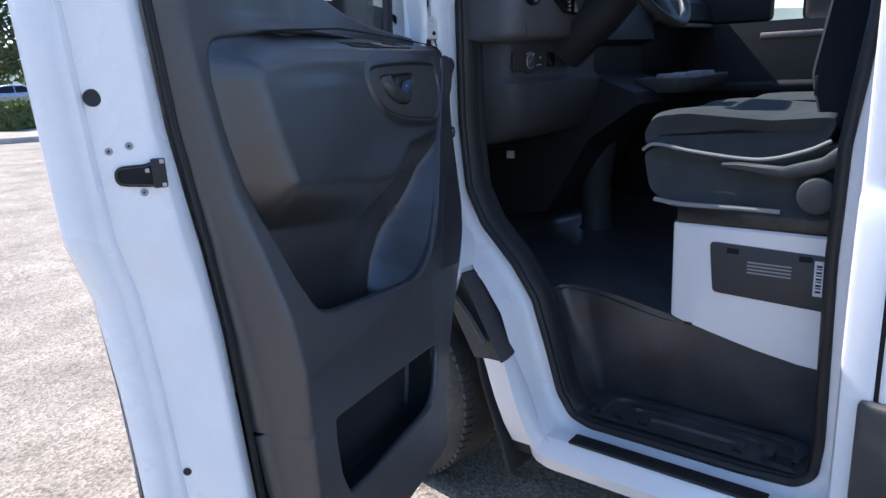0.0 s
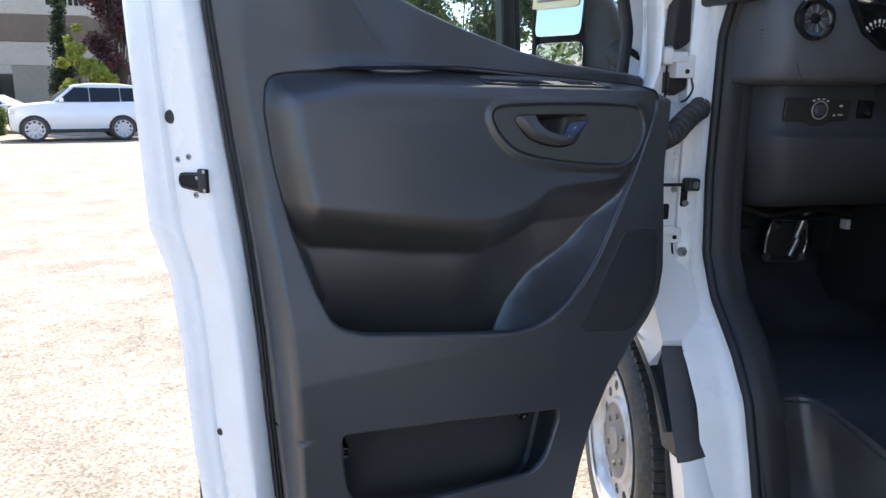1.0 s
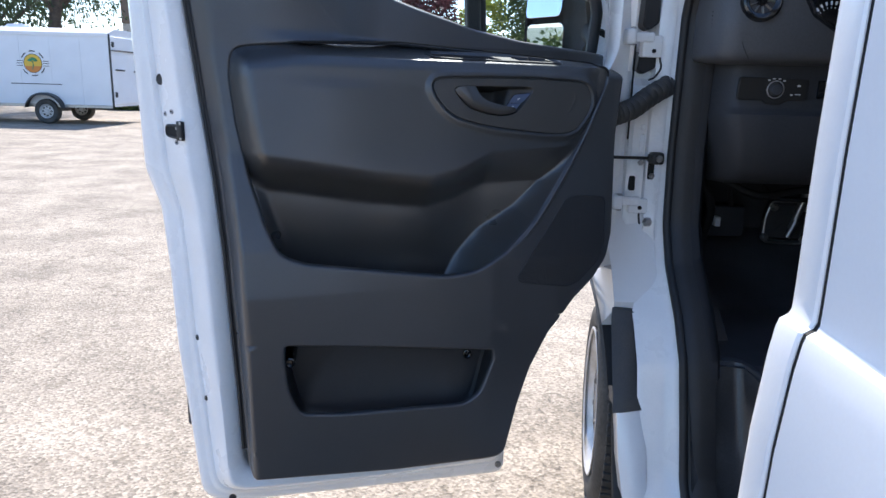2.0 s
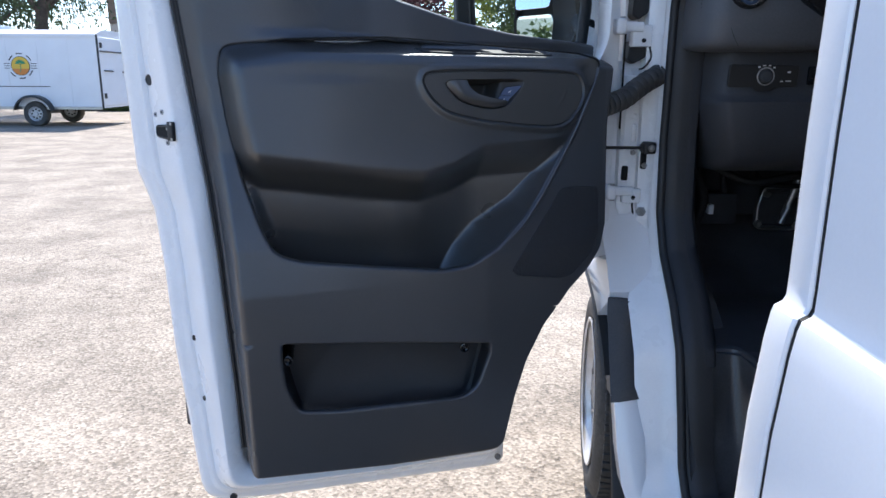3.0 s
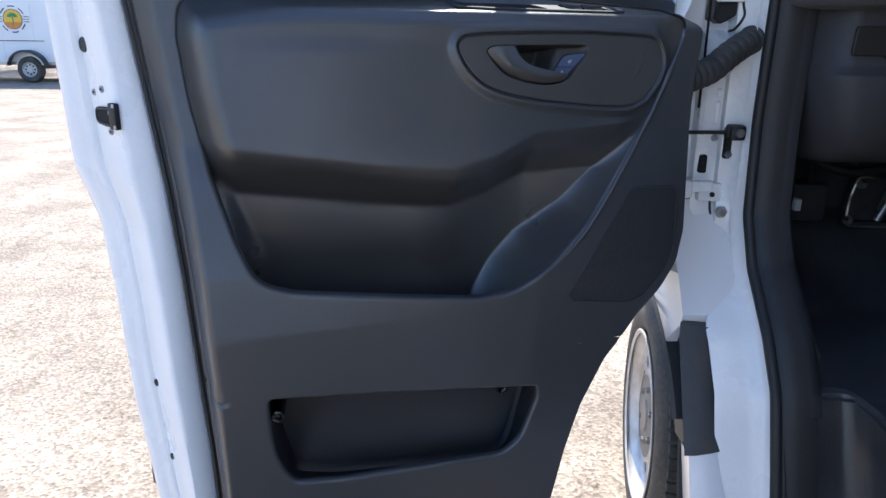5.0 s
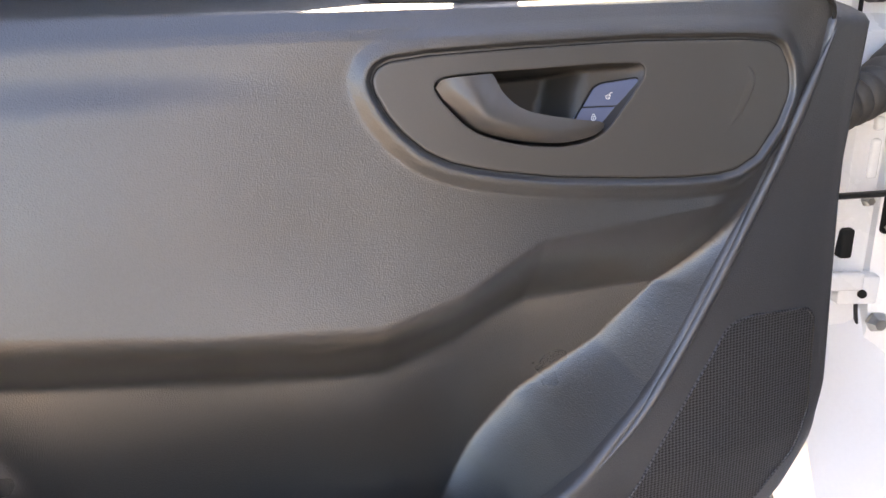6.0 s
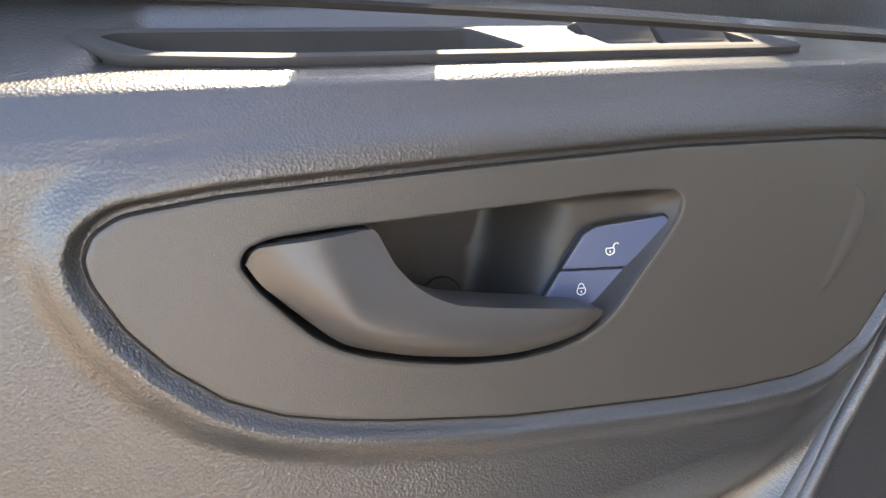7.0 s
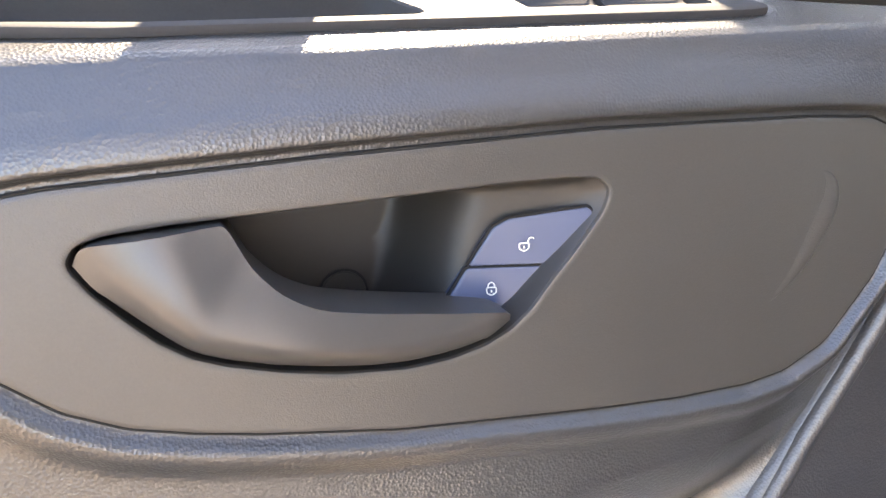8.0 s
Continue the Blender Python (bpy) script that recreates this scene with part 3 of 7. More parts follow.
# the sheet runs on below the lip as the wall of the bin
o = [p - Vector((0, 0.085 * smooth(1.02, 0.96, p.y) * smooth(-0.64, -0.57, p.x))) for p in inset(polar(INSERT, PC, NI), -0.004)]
be = [on_plate(p) for p in even(BEZ, 420)]
loops = []
for d in (0.0, 0.0004, 0.001, 0.002, 0.003, 0.004, 0.005, 0.006, 0.007, 0.0085, 0.010, 0.012, 0.014, 0.016, 0.018, 0.020, 0.022):
    lp = polar(inset(be, -d), PC, NI)
    loops.append([Vector((p.x, lip_y(d, insert_y(p.x, p.y), p.x, p.y) + (0.008 if d < 0.0003 else 0.0), p.y)) for p in lp])
rim_loop = lp
RINGS = 84
for k in range(1, RINGS + 1):
    loops.append(upright([p.lerp(q, k / RINGS) for p, q in zip(rim_loop, o)], insert_y))
loft(bm, loops)
part("padded_insert", bm, TRIM_SOFT, door, "soft dark insert with a ledge and a deep open bin", angle=75)
bm = bmesh.new()
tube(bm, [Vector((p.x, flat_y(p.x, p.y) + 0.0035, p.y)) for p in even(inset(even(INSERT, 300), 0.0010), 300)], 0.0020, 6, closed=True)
part("insert_joint", bm, GAP, door, "dark joint round the insert")
bm = bmesh.new()
bead = curve([(p.x + 0.004, p.y, 0) for p in CREASE[:4]], 60)
tube(bm, [Vector((p.x, border_y(p.x, p.y) + 0.001, p.y)) for p in bead], lambda q: 0.0052 * min(1.0, 6 * q, 3 * (1 - q)) + 0.0004, 10)
part("bead", bm, TRIM, door, "raised edge along the insert")
# map pocket low in the door
bm = bmesh.new()
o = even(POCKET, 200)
sink = lambda z: 0.055 * (1 - smooth(0.60, 0.70, z))
wall = lambda x: 0.022 + 0.10 * (x + 0.09)      # back of the pocket
loops = []
for d, f, k in ((-0.002, -0.02, 0), (0.002, 0.04, 0), (0.001, 0.08, 0.08), (0.004, 0.14, 0.85), (0.004, 0.2, 1), (0.004, 0.9, 1), (0.010, 1.0, 0.9)):
    loops.append([Vector((p.x, (flat_y(p.x, p.y) + 0.008) * (1 - f) + wall(p.x) * f, p.y - k * sink(p.y))) for p in inset(o, d)])
rows = loft(bm, loops)
bm.faces.new(rows[-1])
part("map_pocket", bm, POCKET_SHADE, door, angle=40)
for x, y, z in ((-0.522, -0.106, 0.737), (-0.087, wall(-0.087) - 0.004, 0.688)):
    bm = bmesh.new()
    m = Matrix.Translation((x, y, z)) @ pose(0, 0, 0, 90)
    lathe(bm, [(0.0001, -0.004), (0.0045, -0.004), (0.0050, 0.001), (0.0085, 0.003), (0.0115, 0.002), (0.0125, -0.014), (0.016, y - wall(x))], 24, m)
    part("screw", bm, GLOSS, door, "black trim screw")

# ---- handle plate ----
HOLE = rounded([(-0.1475, 1.3412, 0.006), (-0.1436, 1.3469, 0.006), (-0.1348, 1.3493, 0.02), (-0.1140, 1.3504, 0.05), (-0.0768, 1.3509, 0.05), (-0.0360, 1.3514, 0.05), (0.0090, 1.3520, 0.05), (0.0332, 1.3516, 0.02), (0.0484, 1.3504, 0.006), (0.0540, 1.3456, 0.006),
                (0.0512, 1.3370, 0.02), (0.0384, 1.3220, 0.03), (0.0281, 1.3114, 0.03), (0.0178, 1.2996, 0.02), (0.0088, 1.2925, 0.02), (-0.0025, 1.2876, 0.02), (-0.0172, 1.2845, 0.03), (-0.0359, 1.2837, 0.03), (-0.0625, 1.2868, 0.05),
                (-0.0831, 1.2915, 0.05), (-0.1024, 1.2977, 0.03), (-0.1132, 1.3026, 0.02), (-0.1233, 1.3102, 0.03), (-0.1326, 1.3201, 0.03), (-0.1413, 1.3305, 0.02)], 5)


def plate_part(name, b, *a, **k):
    """A piece built in the handle plate's own upright plane, set into the leaning plate."""
    b.transform(PLATE)
    return part(name, b, *a, **k)


bm = bmesh.new()
plate(bm, even(BEZ, 420), BEZ_Y, 0.014, 0.0016, holes=[even(HOLE, 260)])
plate_part("handle_plate", bm, BEZEL, door, "satin dark grey plate round the inner handle", angle=30)
bm = bmesh.new()
tube(bm, [Vector((p.x, BEZ_Y + 0.0016, p.y)) for p in even(inset(even(BEZ, 420), -0.0002), 420)], 0.0008, 6, closed=True)
plate_part("plate_gap", bm, GAP, door)
hole = even(HOLE, 260)
hc = Vector((-0.040, 1.322))


def bowl_y(x, z):
    k = smooth(-0.027, 0.002, x + 0.28 * (1.337 - z))
    return 0.016 * (1 - k) + (BEZ_Y + 0.0195 - 0.24 * x) * k


def bowl_row(s, share):
    row = []
    for p in hole:
        q = hc.lerp(p, s)
        row.append(Vector((q.x, (BEZ_Y + 0.002) * (1 - share) + bowl_y(q.x, q.y) * share, q.y)))
    return row


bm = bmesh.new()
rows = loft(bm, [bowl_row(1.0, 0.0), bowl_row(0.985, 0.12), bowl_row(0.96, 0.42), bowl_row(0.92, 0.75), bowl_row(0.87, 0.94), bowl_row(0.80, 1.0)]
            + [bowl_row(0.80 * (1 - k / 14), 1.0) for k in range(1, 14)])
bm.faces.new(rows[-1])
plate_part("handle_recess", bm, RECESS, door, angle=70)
bm = bmesh.new()
m = Matrix.Translation((-0.0496, 0.0135, 1.3010)) @ pose(0, 0, 0, 90)
lathe(bm, [(0.0001, 0.0022), (0.0096, 0.0022), (0.0102, 0.0016), (0.0104, -0.003)], 40, m)
plate_part("screw_cap", bm, RECESS, door, "round screw cap")
bm = bmesh.new()
tube(bm, [Vector((-0.0496 + 0.0107 * math.cos(a), 0.0128, 1.3010 + 0.0107 * math.sin(a))) for a in [2 * math.pi * i / 48 for i in range(48)]], 0.0007, 6, closed=True)
plate_part("cap_gap", bm, GAP, door)

# lever: a ruled sheet between its upper and lower edge
top_edge = curve([(-0.1452, 1.3408, 0), (-0.1417, 1.3462, 0), (-0.1346, 1.3478, 0), (-0.1140, 1.3487, 0), (-0.1006, 1.3493, 0), (-0.0962, 1.3482, 0), (-0.0925, 1.3405, 0), (-0.0887, 1.3329, 0), (-0.0801, 1.3233, 0), (-0.0688, 1.3166, 0),
                  (-0.0567, 1.3131, 0), (-0.0399, 1.3095, 0), (-0.0176, 1.3054, 0), (0.0012, 1.3025, 0), (0.0075, 1.2998, 0)], 84)
low_edge = curve([(-0.1454, 1.3397, 0), (-0.1410, 1.3321, 0), (-0.1366, 1.3272, 0), (-0.1322, 1.3227, 0), (-0.1229, 1.3133, 0), (-0.1130, 1.3047, 0), (-0.1021, 1.2997, 0), (-0.0925, 1.2965, 0), (-0.0829, 1.2937, 0), (-0.0623, 1.2893, 0),
                  (-0.0470, 1.2870, 0), (-0.0320, 1.2862, 0), (-0.0150, 1.2874, 0), (-0.0024, 1.2903, 0), (0.0082, 1.2965, 0)], 84)
low_edge = [p + Vector((0.0005, 0.0008, 0)) if k < 78 else p for k, p in enumerate(low_edge)]


def edge_gap(line, p):
    best = 9.0
    for s, e in zip(line, line[1:]):
        s, e = s.to_2d(), e.to_2d()
        v = e - s
        f = min(1, max(0, (p - s).dot(v) / max(v.length_squared, 1e-12)))
        best = min(best, (p - s - v * f).length)
    return best


bm = bmesh.new()
loops = []
for k, (a, c) in enumerate(zip(top_edge, low_edge)):
    row = []
    for j in range(19):
        p = a.lerp(c, j / 18)
        q = p.to_2d()
        down = edge_gap(low_edge, q)
        high = 0.0012 + 0.0125 * smooth(-0.158, -0.108, q.x) * (1 - 0.55 * smooth(-0.085, 0.0, q.x))
        rise = 0.15 + 0.85 * math.sin(math.pi / 2 * min(1, down / 0.0115)) - 0.60 * smooth(0.0115, 0.046, down)
        row.append(Vector((q.x, BEZ_Y + 0.0012 - high * rise, q.y)))
    row = [Vector((a.x, -0.018, a.y)), Vector((a.x, row[0].y + 0.0015, a.y))] + row + [Vector((c.x, row[-1].y + 0.0015, c.y)), Vector((c.x, -0.02, c.y))]
    loops.append(row)
loft(bm, loops, closed=False)
plate_part("handle_lever", bm, LEVER, door, "curved satin grey release lever", angle=55)

# two lock buttons with their printed signs
plane = lambda x, z: BEZ_Y + 0.0172 - 0.24 * x


def button(pts, name):
    lp = even(rounded(pts, 6), 90)
    b = bmesh.new()
    plate(b, lp, lambda x, z: plane(x, z) - 0.0022, 0.006, 0.0007)
    plate_part(name, b, BUTTON, door, "blue-grey lock button with a white padlock sign", angle=35)
    b = bmesh.new()
    tube(b, [Vector((p.x, plane(p.x, p.y) - 0.0011, p.y)) for p in inset(lp, -0.0004)], 0.0009, 6, closed=True)
    plate_part("button_gap", b, GAP, door)


button([(-0.0031, 1.3165, 0.0006), (0.0075, 1.3322, 0.004), (0.0138, 1.3354, 0.003), (0.0459, 1.3381, 0.0012), (0.0482, 1.3356, 0.0012), (0.0325, 1.3151, 0.0006)], "unlock_button")
button([(-0.0165, 1.2960, 0.0006), (-0.0037, 1.3157, 0.0006), (0.0320, 1.3142, 0.0006), (0.0125, 1.2925, 0.004)], "lock_button")


def padlock(cx, cz, is_open):
    b = bmesh.new()
    at = lambda u, v: Vector((cx + u, plane(cx + u, cz + v) - 0.0031, cz + v))
    body = [at(q.x, q.y) for q in even(rounded([(-0.0020, 0.0008, 0.0005), (0.0020, 0.0008, 0.0005), (0.0019, -0.0016, 0.0012), (0.0, -0.0027, 0.0012), (-0.0019, -0.0016, 0.0012)], 4), 24)]
    tube(b, body, 0.00030, 5, closed=True)
    tube(b, [at(0, -0.0004), at(0, -0.0014)], 0.00036, 5)
    ox, turn = (0.0030, 0.75) if is_open else (0.0, 1.0)
    tube(b, [at(ox - 0.0014 * math.cos(a), 0.0010 + 0.0020 * math.sin(a)) for a in [math.pi * turn * i / 12 for i in range(13)]], 0.00028, 5)
    plate_part("padlock_sign", b, ICON, door, "white padlock sign")


padlock(0.0194, 1.3242, True)
padlock(0.0056, 1.3062, False)
# finger dent at the plate's front end: a raised crescent stands for its highlight
bm = bmesh.new()
arc = curve([(0.1306, 1.2781, 0), (0.1509, 1.2933, 0), (0.1652, 1.3133, 0), (0.1715, 1.3272, 0), (0.1690, 1.3381, 0), (0.1610, 1.3440, 0)], 30)
loops = []
for k, p in enumerate(arc):
    w = math.sin(math.pi * (0.02 + 0.96 * k / 30))
    t = (arc[min(k + 1, 30)] - arc[max(k - 1, 0)]).normalized()
    s = Vector((t.y, -t.x))
    loops.append([Vector((p.x + s.x * d * w, BEZ_Y + dy * w + 0.0004, p.y + s.y * d * w)) for d, dy in ((0.0035, 0.0), (0.0015, -0.0011), (0.0, -0.0016), (-0.004, -0.0012), (-0.010, 0.0))])
loft(bm, loops, closed=False)
plate_part("dent_ridge", bm, BEZEL, door, angle=80)

# ---- shelf: tray and window switches ----
SHELF = Matrix.Translation((-0.020, 0.0028, 1.4178)) @ pose(0, 0, 0, 24, 0.3, 0) @ Matrix.Diagonal((1.07, 1, 1, 1))
TRAY = even(rounded([(-0.168, 0.014, 0.012), (-0.150, -0.013, 0.03), (-0.10, -0.0195, 0.03), (0.148, -0.0205, 0.01), (0.163, -0.0175, 0.006), (0.138, 0.017, 0.012), (-0.158, 0.018, 0.008)], 6), 180)
WELL = even(rounded([(-0.156, 0.010, 0.01), (-0.138, -0.010, 0.02), (-0.09, -0.0145, 0.03), (0.010, -0.0145, 0.004), (-0.008, 0.013, 0.006), (-0.148, 0.0145, 0.006)], 6), 120)
bm = bmesh.new()
flat = lambda lp, z: [Vector((p.x, p.y, z)) for p in lp]
well_row = lambda d, f: [Vector((p.x, p.y, 0.005 - f * (0.0065 + 0.0085 * smooth(-0.013, 0.012, p.y)))) for p in inset(WELL, d)]
loft(bm, [flat(inset(TRAY, d), z) for d, z in ((0.0014, 0.006), (0.0004, 0.0056), (0.0, 0.0046), (0.0, 0.0022), (0.0012, 0.0018), (0.0012, -0.004))])
loft(bm, [flat(inset(WELL, -0.0010), 0.006), flat(WELL, 0.005), well_row(0.001, 0.75), well_row(0.003, 0.97), well_row(0.005, 1.0)], cap_b=True)
# switch bay
BAY = even(rounded([(0.050, -0.0125, 0.002), (0.136, -0.0125, 0.002), (0.124, 0.014, 0.002), (0.042, 0.014, 0.002)], 3), 60)
loft(bm, [flat(BAY, 0.006), flat(inset(BAY, 0.0005), 0.001)], cap_b=True)
fill(bm, [flat(inset(TRAY, 0.0014), 0.006), flat(inset(WELL, -0.0010), 0.006), flat(BAY, 0.006)])
bmesh.ops.remove_doubles(bm, verts=bm.verts, dist=1e-6)
bm.transform(SHELF)
plate_part("switch_panel", bm, PANEL, door, "grey switch panel with a small tray", angle=35)
for x0, x1 in ((0.0515, 0.089), (0.0925, 0.1315)):
    bm = bmesh.new()
    loops = []
    for k in range(13):
        v = k / 12
        yy = -0.0115 + 0.0235 * v
        hh = 0.0055 - 0.0028 * math.sin(math.pi * min(1, v / 0.55)) + 0.0052 * smooth(0.45, 0.85, v) - 0.0030 * smooth(0.86, 1.0, v)
        sk = -0.010 * v
        loops.append([Vector((u + sk, yy, h)) for u, h in ((x0, 0.001), (x0, hh - 0.0008), (x0 + 0.001, hh), (x1 - 0.001, hh), (x1, hh - 0.0008), (x1, 0.001))])
    loft(bm, loops, closed=False)
    bm.faces.new([v for v in bm.verts][:6]), bm.faces.new([v for v in bm.verts][-6:])
    bm.transform(SHELF)
    plate_part("window_switch", bm, PANEL, door, "grey rocker switch", angle=35)

# ---- loudspeaker grille ----
GRILLE_LOOP = rounded([(0.1471, 1.0915, 0.03), (0.179, 1.0959, 0.02), (0.2504, 1.0905, 0.012), (0.2603, 1.0768, 0.012), (0.2603, 0.972, 0.03), (0.2427, 0.9256, 0.02), (0.1855, 0.8756, 0.02), (0.1522, 0.8684, 0.02), (0.0269, 0.8889, 0.012), (0.014, 0.9037, 0.01), (0.0312, 0.9323, 0.02)], 6)


def grille_material():
    m = material("perforated_plastic", (0.034, 0.034, 0.036), 0.5)
    n, l = m.node_tree.nodes, m.node_tree.links
    co = n.new("ShaderNodeTexCoord")
    sep = n.new("ShaderNodeSeparateXYZ")
    l.new(co.outputs["Object"], sep.inputs[0])

    def wave(axis, pitch):
        a = n.new("ShaderNodeMath")
        a.operation = "MULTIPLY"
        a.inputs[1].default_value = 2 * math.pi / pitch
        l.new(sep.outputs[axis], a.inputs[0])
        s = n.new("ShaderNodeMath")
        s.operation = "SINE"
        l.new(a.outputs[0], s.inputs[0])
        return s.outputs[0]

    mul = n.new("ShaderNodeMath")
    mul.operation = "ADD"
    l.new(wave(0, 0.0040), mul.inputs[0]), l.new(wave(2, 0.0030), mul.inputs[1])
    hole_mask = n.new("ShaderNodeMapRange")
    hole_mask.inputs[1].default_value, hole_mask.inputs[2].default_value = -0.25, 0.35
    l.new(mul.outputs[0], hole_mask.inputs[0])
    mx = n.new("ShaderNodeMix")
    mx.data_type = "RGBA"
    mx.inputs["A"].default_value, mx.inputs["B"].default_value = (0.060, 0.060, 0.064, 1), (0.002, 0.002, 0.002, 1)
    l.new(hole_mask.outputs[0], mx.inputs["Factor"])
    l.new(mx.outputs["Result"], n["Principled BSDF"].inputs["Base Color"])
    bp = n.new("ShaderNodeBump")
    bp.invert = True
    bp.inputs["Distance"].default_value, bp.inputs["Strength"].default_value = 0.0012, 0.9
    l.new(hole_mask.outputs[0], bp.inputs["Height"])
    l.new(bp.outputs[0], n["Principled BSDF"].inputs["Normal"])
    return m


bm = bmesh.new()
gl = even(GRILLE_LOOP, 160)
gc = Vector((0.155, 0.98))
loops = [[Vector((p.x, border_y(p.x, p.y) + dy, p.y)) for p in inset(gl, d)] for d, dy in ((0.0, 0.004), (0.0, -0.0012), (0.0012, -0.0024), (0.0026, -0.0024), (0.0034, -0.0010))]
loops += [[Vector((q.x, border_y(q.x, q.y) - 0.0010, q.y)) for q in (gc.lerp(p, 1 - k / 14) for p in inset(gl, 0.0034))] for k in range(1, 14)]
rows = loft(bm, loops)
bm.faces.new(rows[-1])
part("speaker_grille", bm, grille_material(), door, "finely perforated loudspeaker grille", angle=30)

# ---- door edge: seal, latch, holes, reflector ----
bm = bmesh.new()
def seal_run(d, y):
    """The seal's line up the latch side of the lining and over the window."""
    ring = even(inset(even(SHELL_IN, 400), d), 400)
    hidden = lambda p: p.x > -0.02 or p.y < 0.50
    gap = [i for i, p in enumerate(ring) if hidden(p)]
    k = next(i for i in gap if (i + 1) % 400 not in gap)
    return [Vector((p.x, along(SEAL_DEPTH, p.y) + y + skew(p.x), p.y)) for p in ring[k + 1:] + ring[:k + 1] if not hidden(p)]


tube(bm, seal_run(0.003, 0.004), 0.0042, 8)
part("door_seal", bm, RUBBER, door, "black rubber seal round the lining")
bm = bmesh.new()
tube(bm, seal_run(0.009, 0.006), 0.0055, 8)
part("seal_base", bm, RUBBER, door)


def jamb_point(z, f):
    """A place on the latch-side edge of the shell, f of the way from lining to skin."""
    k = max((i for i in range(N) if si[i].x < -0.5), key=lambda i: -abs(si[i].lerp(so[i], f).y - z))
    p = si[k].lerp(so[k], f)
    return Vector((p.x, shell_y(f, along(prof[1:-2], f), p.x, p.y), p.y))


def jamb_disc(z, f, r, mat, name, label="", depth=0.002, wide=1.0):
    p, a, b = jamb_point(z, f), jamb_point(z, max(0, f - 0.08)), jamb_point(z, min(1, f + 0.08))
    t = (b - a).normalized()
    nrm = t.cross(Vector((0, 0, 1))).normalized()
    if nrm.y > 0:
        nrm = -nrm
    m = Matrix.Translation(p + nrm * 0.0008) @ nrm.to_track_quat("Z", "Y").to_matrix().to_4x4() @ Matrix.Diagonal((wide, 1, 1, 1))
    b2 = bmesh.new()
    lathe(b2, [(0.0001, depth * 0.6), (r * 0.7, depth * 0.6), (r * 0.95, depth), (r, depth * 0.5), (r * 1.02, -0.004)], 24, m)
    part(name, b2, mat, door, label)


jamb_disc(1.347, 0.60, 0.0115, RUBBER, "hole_plug", "round black plug")
jamb_disc(0.762, 0.62, 0.0065, RUBBER, "hole_plug", "round black plug")
jamb_disc(0.618, 0.62, 0.0060, RUBBER, "hole_plug", "round black plug")
for z, f in ((1.277, 0.58), (1.278, 0.46), (1.215, 0.44)):
    jamb_disc(z, f, 0.0052, BOLT, "latch_bolt", "dull grey latch bolt", 0.0015)
    jamb_disc(z, f, 0.0018, DARKSTEEL, "bolt_socket", "", 0.0022)
bm = bmesh.new()
a, b = jamb_point(1.243, 0.30), jamb_point(1.243, 0.57)
t = (b - a).normalized()
nrm = t.cross(Vector((0, 0, 1))).normalized()
if nrm.y > 0:
    nrm = -nrm
lat = Matrix((t, Vector((0, 0, 1)), nrm)).transposed().to_4x4()
lat = Matrix.Translation(a.lerp(b, 0.5) + nrm * 0.004) @ lat
ln = (b - a).length / 2
lp = even(rounded([(-ln, 0.017, 0.003), (-ln, -0.017, 0.003), (-ln * 0.3, -0.016, 0.01), (ln, -0.012, 0.011), (ln, 0.010, 0.011), (-ln * 0.3, 0.011, 0.01)], 5), 80)
loft(bm, [[lat @ Vector((p.x, p.y, z)) for p in inset(lp, d)] for d, z in ((-0.002, -0.001), (-0.002, 0.002), (0.0, 0.0025), (0.001, 0.0015))], cap_b=True)
latch = part("latch", bm, GAP, door, "black door latch")
bm = bmesh.new()
loft(bm, [[lat @ Vector((p.x, p.y, z)) for p in inset(lp, d)] for d, z in ((-0.0005, 0.0024), (0.0004, 0.0032), (0.0020, 0.0032), (0.0026, 0.0022))])
part("latch_rim", bm, DARKSTEEL, latch, "dark rim of the latch slot")
bm = bmesh.new()
box(bm, -ln * 1.25, -ln * 0.62, -0.020, 0.020, -0.002, 0.0075, 0.002, 2)
bm.transform(lat)
part("latch_block", bm, RUBBER, latch, "black plastic block of the latch")
for u, v in ((-1.13, -0.016), (-1.13, 0.016), (-0.42, 0.0045)):
    bm = bmesh.new()
    box(bm, ln * u - 0.003, ln * u + 0.003, v - 0.003, v + 0.003, 0.0015, 0.0082 if u < -1 else 0.0034, 0.001)
    bm.transform(lat)
    part("latch_claw", bm, STEEL, latch, "bright steel latch corner")
# dark protective strip on the outer skin, seen edge-on
bm = bmesh.new()
box(bm, -0.775, -0.05, 0.052, 0.074, 0.52, 0.79, 0.008, 3)
for v in bm.verts:
    v.co.y += skew(v.co.x)
part("side_moulding", bm, CLAD, door, "dark grey side moulding")
for x, z in ((-0.668, 0.364), (0.030, 0.328)):
    bm = bmesh.new()
    lathe(bm, [(0.0001, 0.002), (0.008, 0.002), (0.009, -0.004)], 20, Matrix.Translation((x, -0.034 + skew(x), z)) @ pose(0, 0, 0, 90))
    part("drain_plug", bm, RUBBER if x < -0.1 else HUBCAP, door)

# ---- window in the door ----
wl = even(WIN_OUT, 220)
bm = bmesh.new()
loft(bm, [[Vector((p.x, y + skew(p.x), p.y)) for p in inset(wl, d)] for d, y in ((-0.014, 0.060), (-0.010, 0.054), (0.010, 0.054), (0.017, 0.060), (0.017, 0.072), (0.0, 0.079), (-0.02, 0.081))])
part("window_frame", bm, RUBBER, door, "black rubber window surround", angle=50)
bm = bmesh.new()
lp = inset(wl, 0.010)
loft(bm, [[Vector((p.x, y + skew(p.x), p.y)) for p in lp] for y in (0.0645, 0.0685)])
fill(bm, [[Vector((p.x, 0.0645 + skew(p.x), p.y)) for p in lp]])
fill(bm, [[Vector((p.x, 0.0685 + skew(p.x), p.y)) for p in lp]])
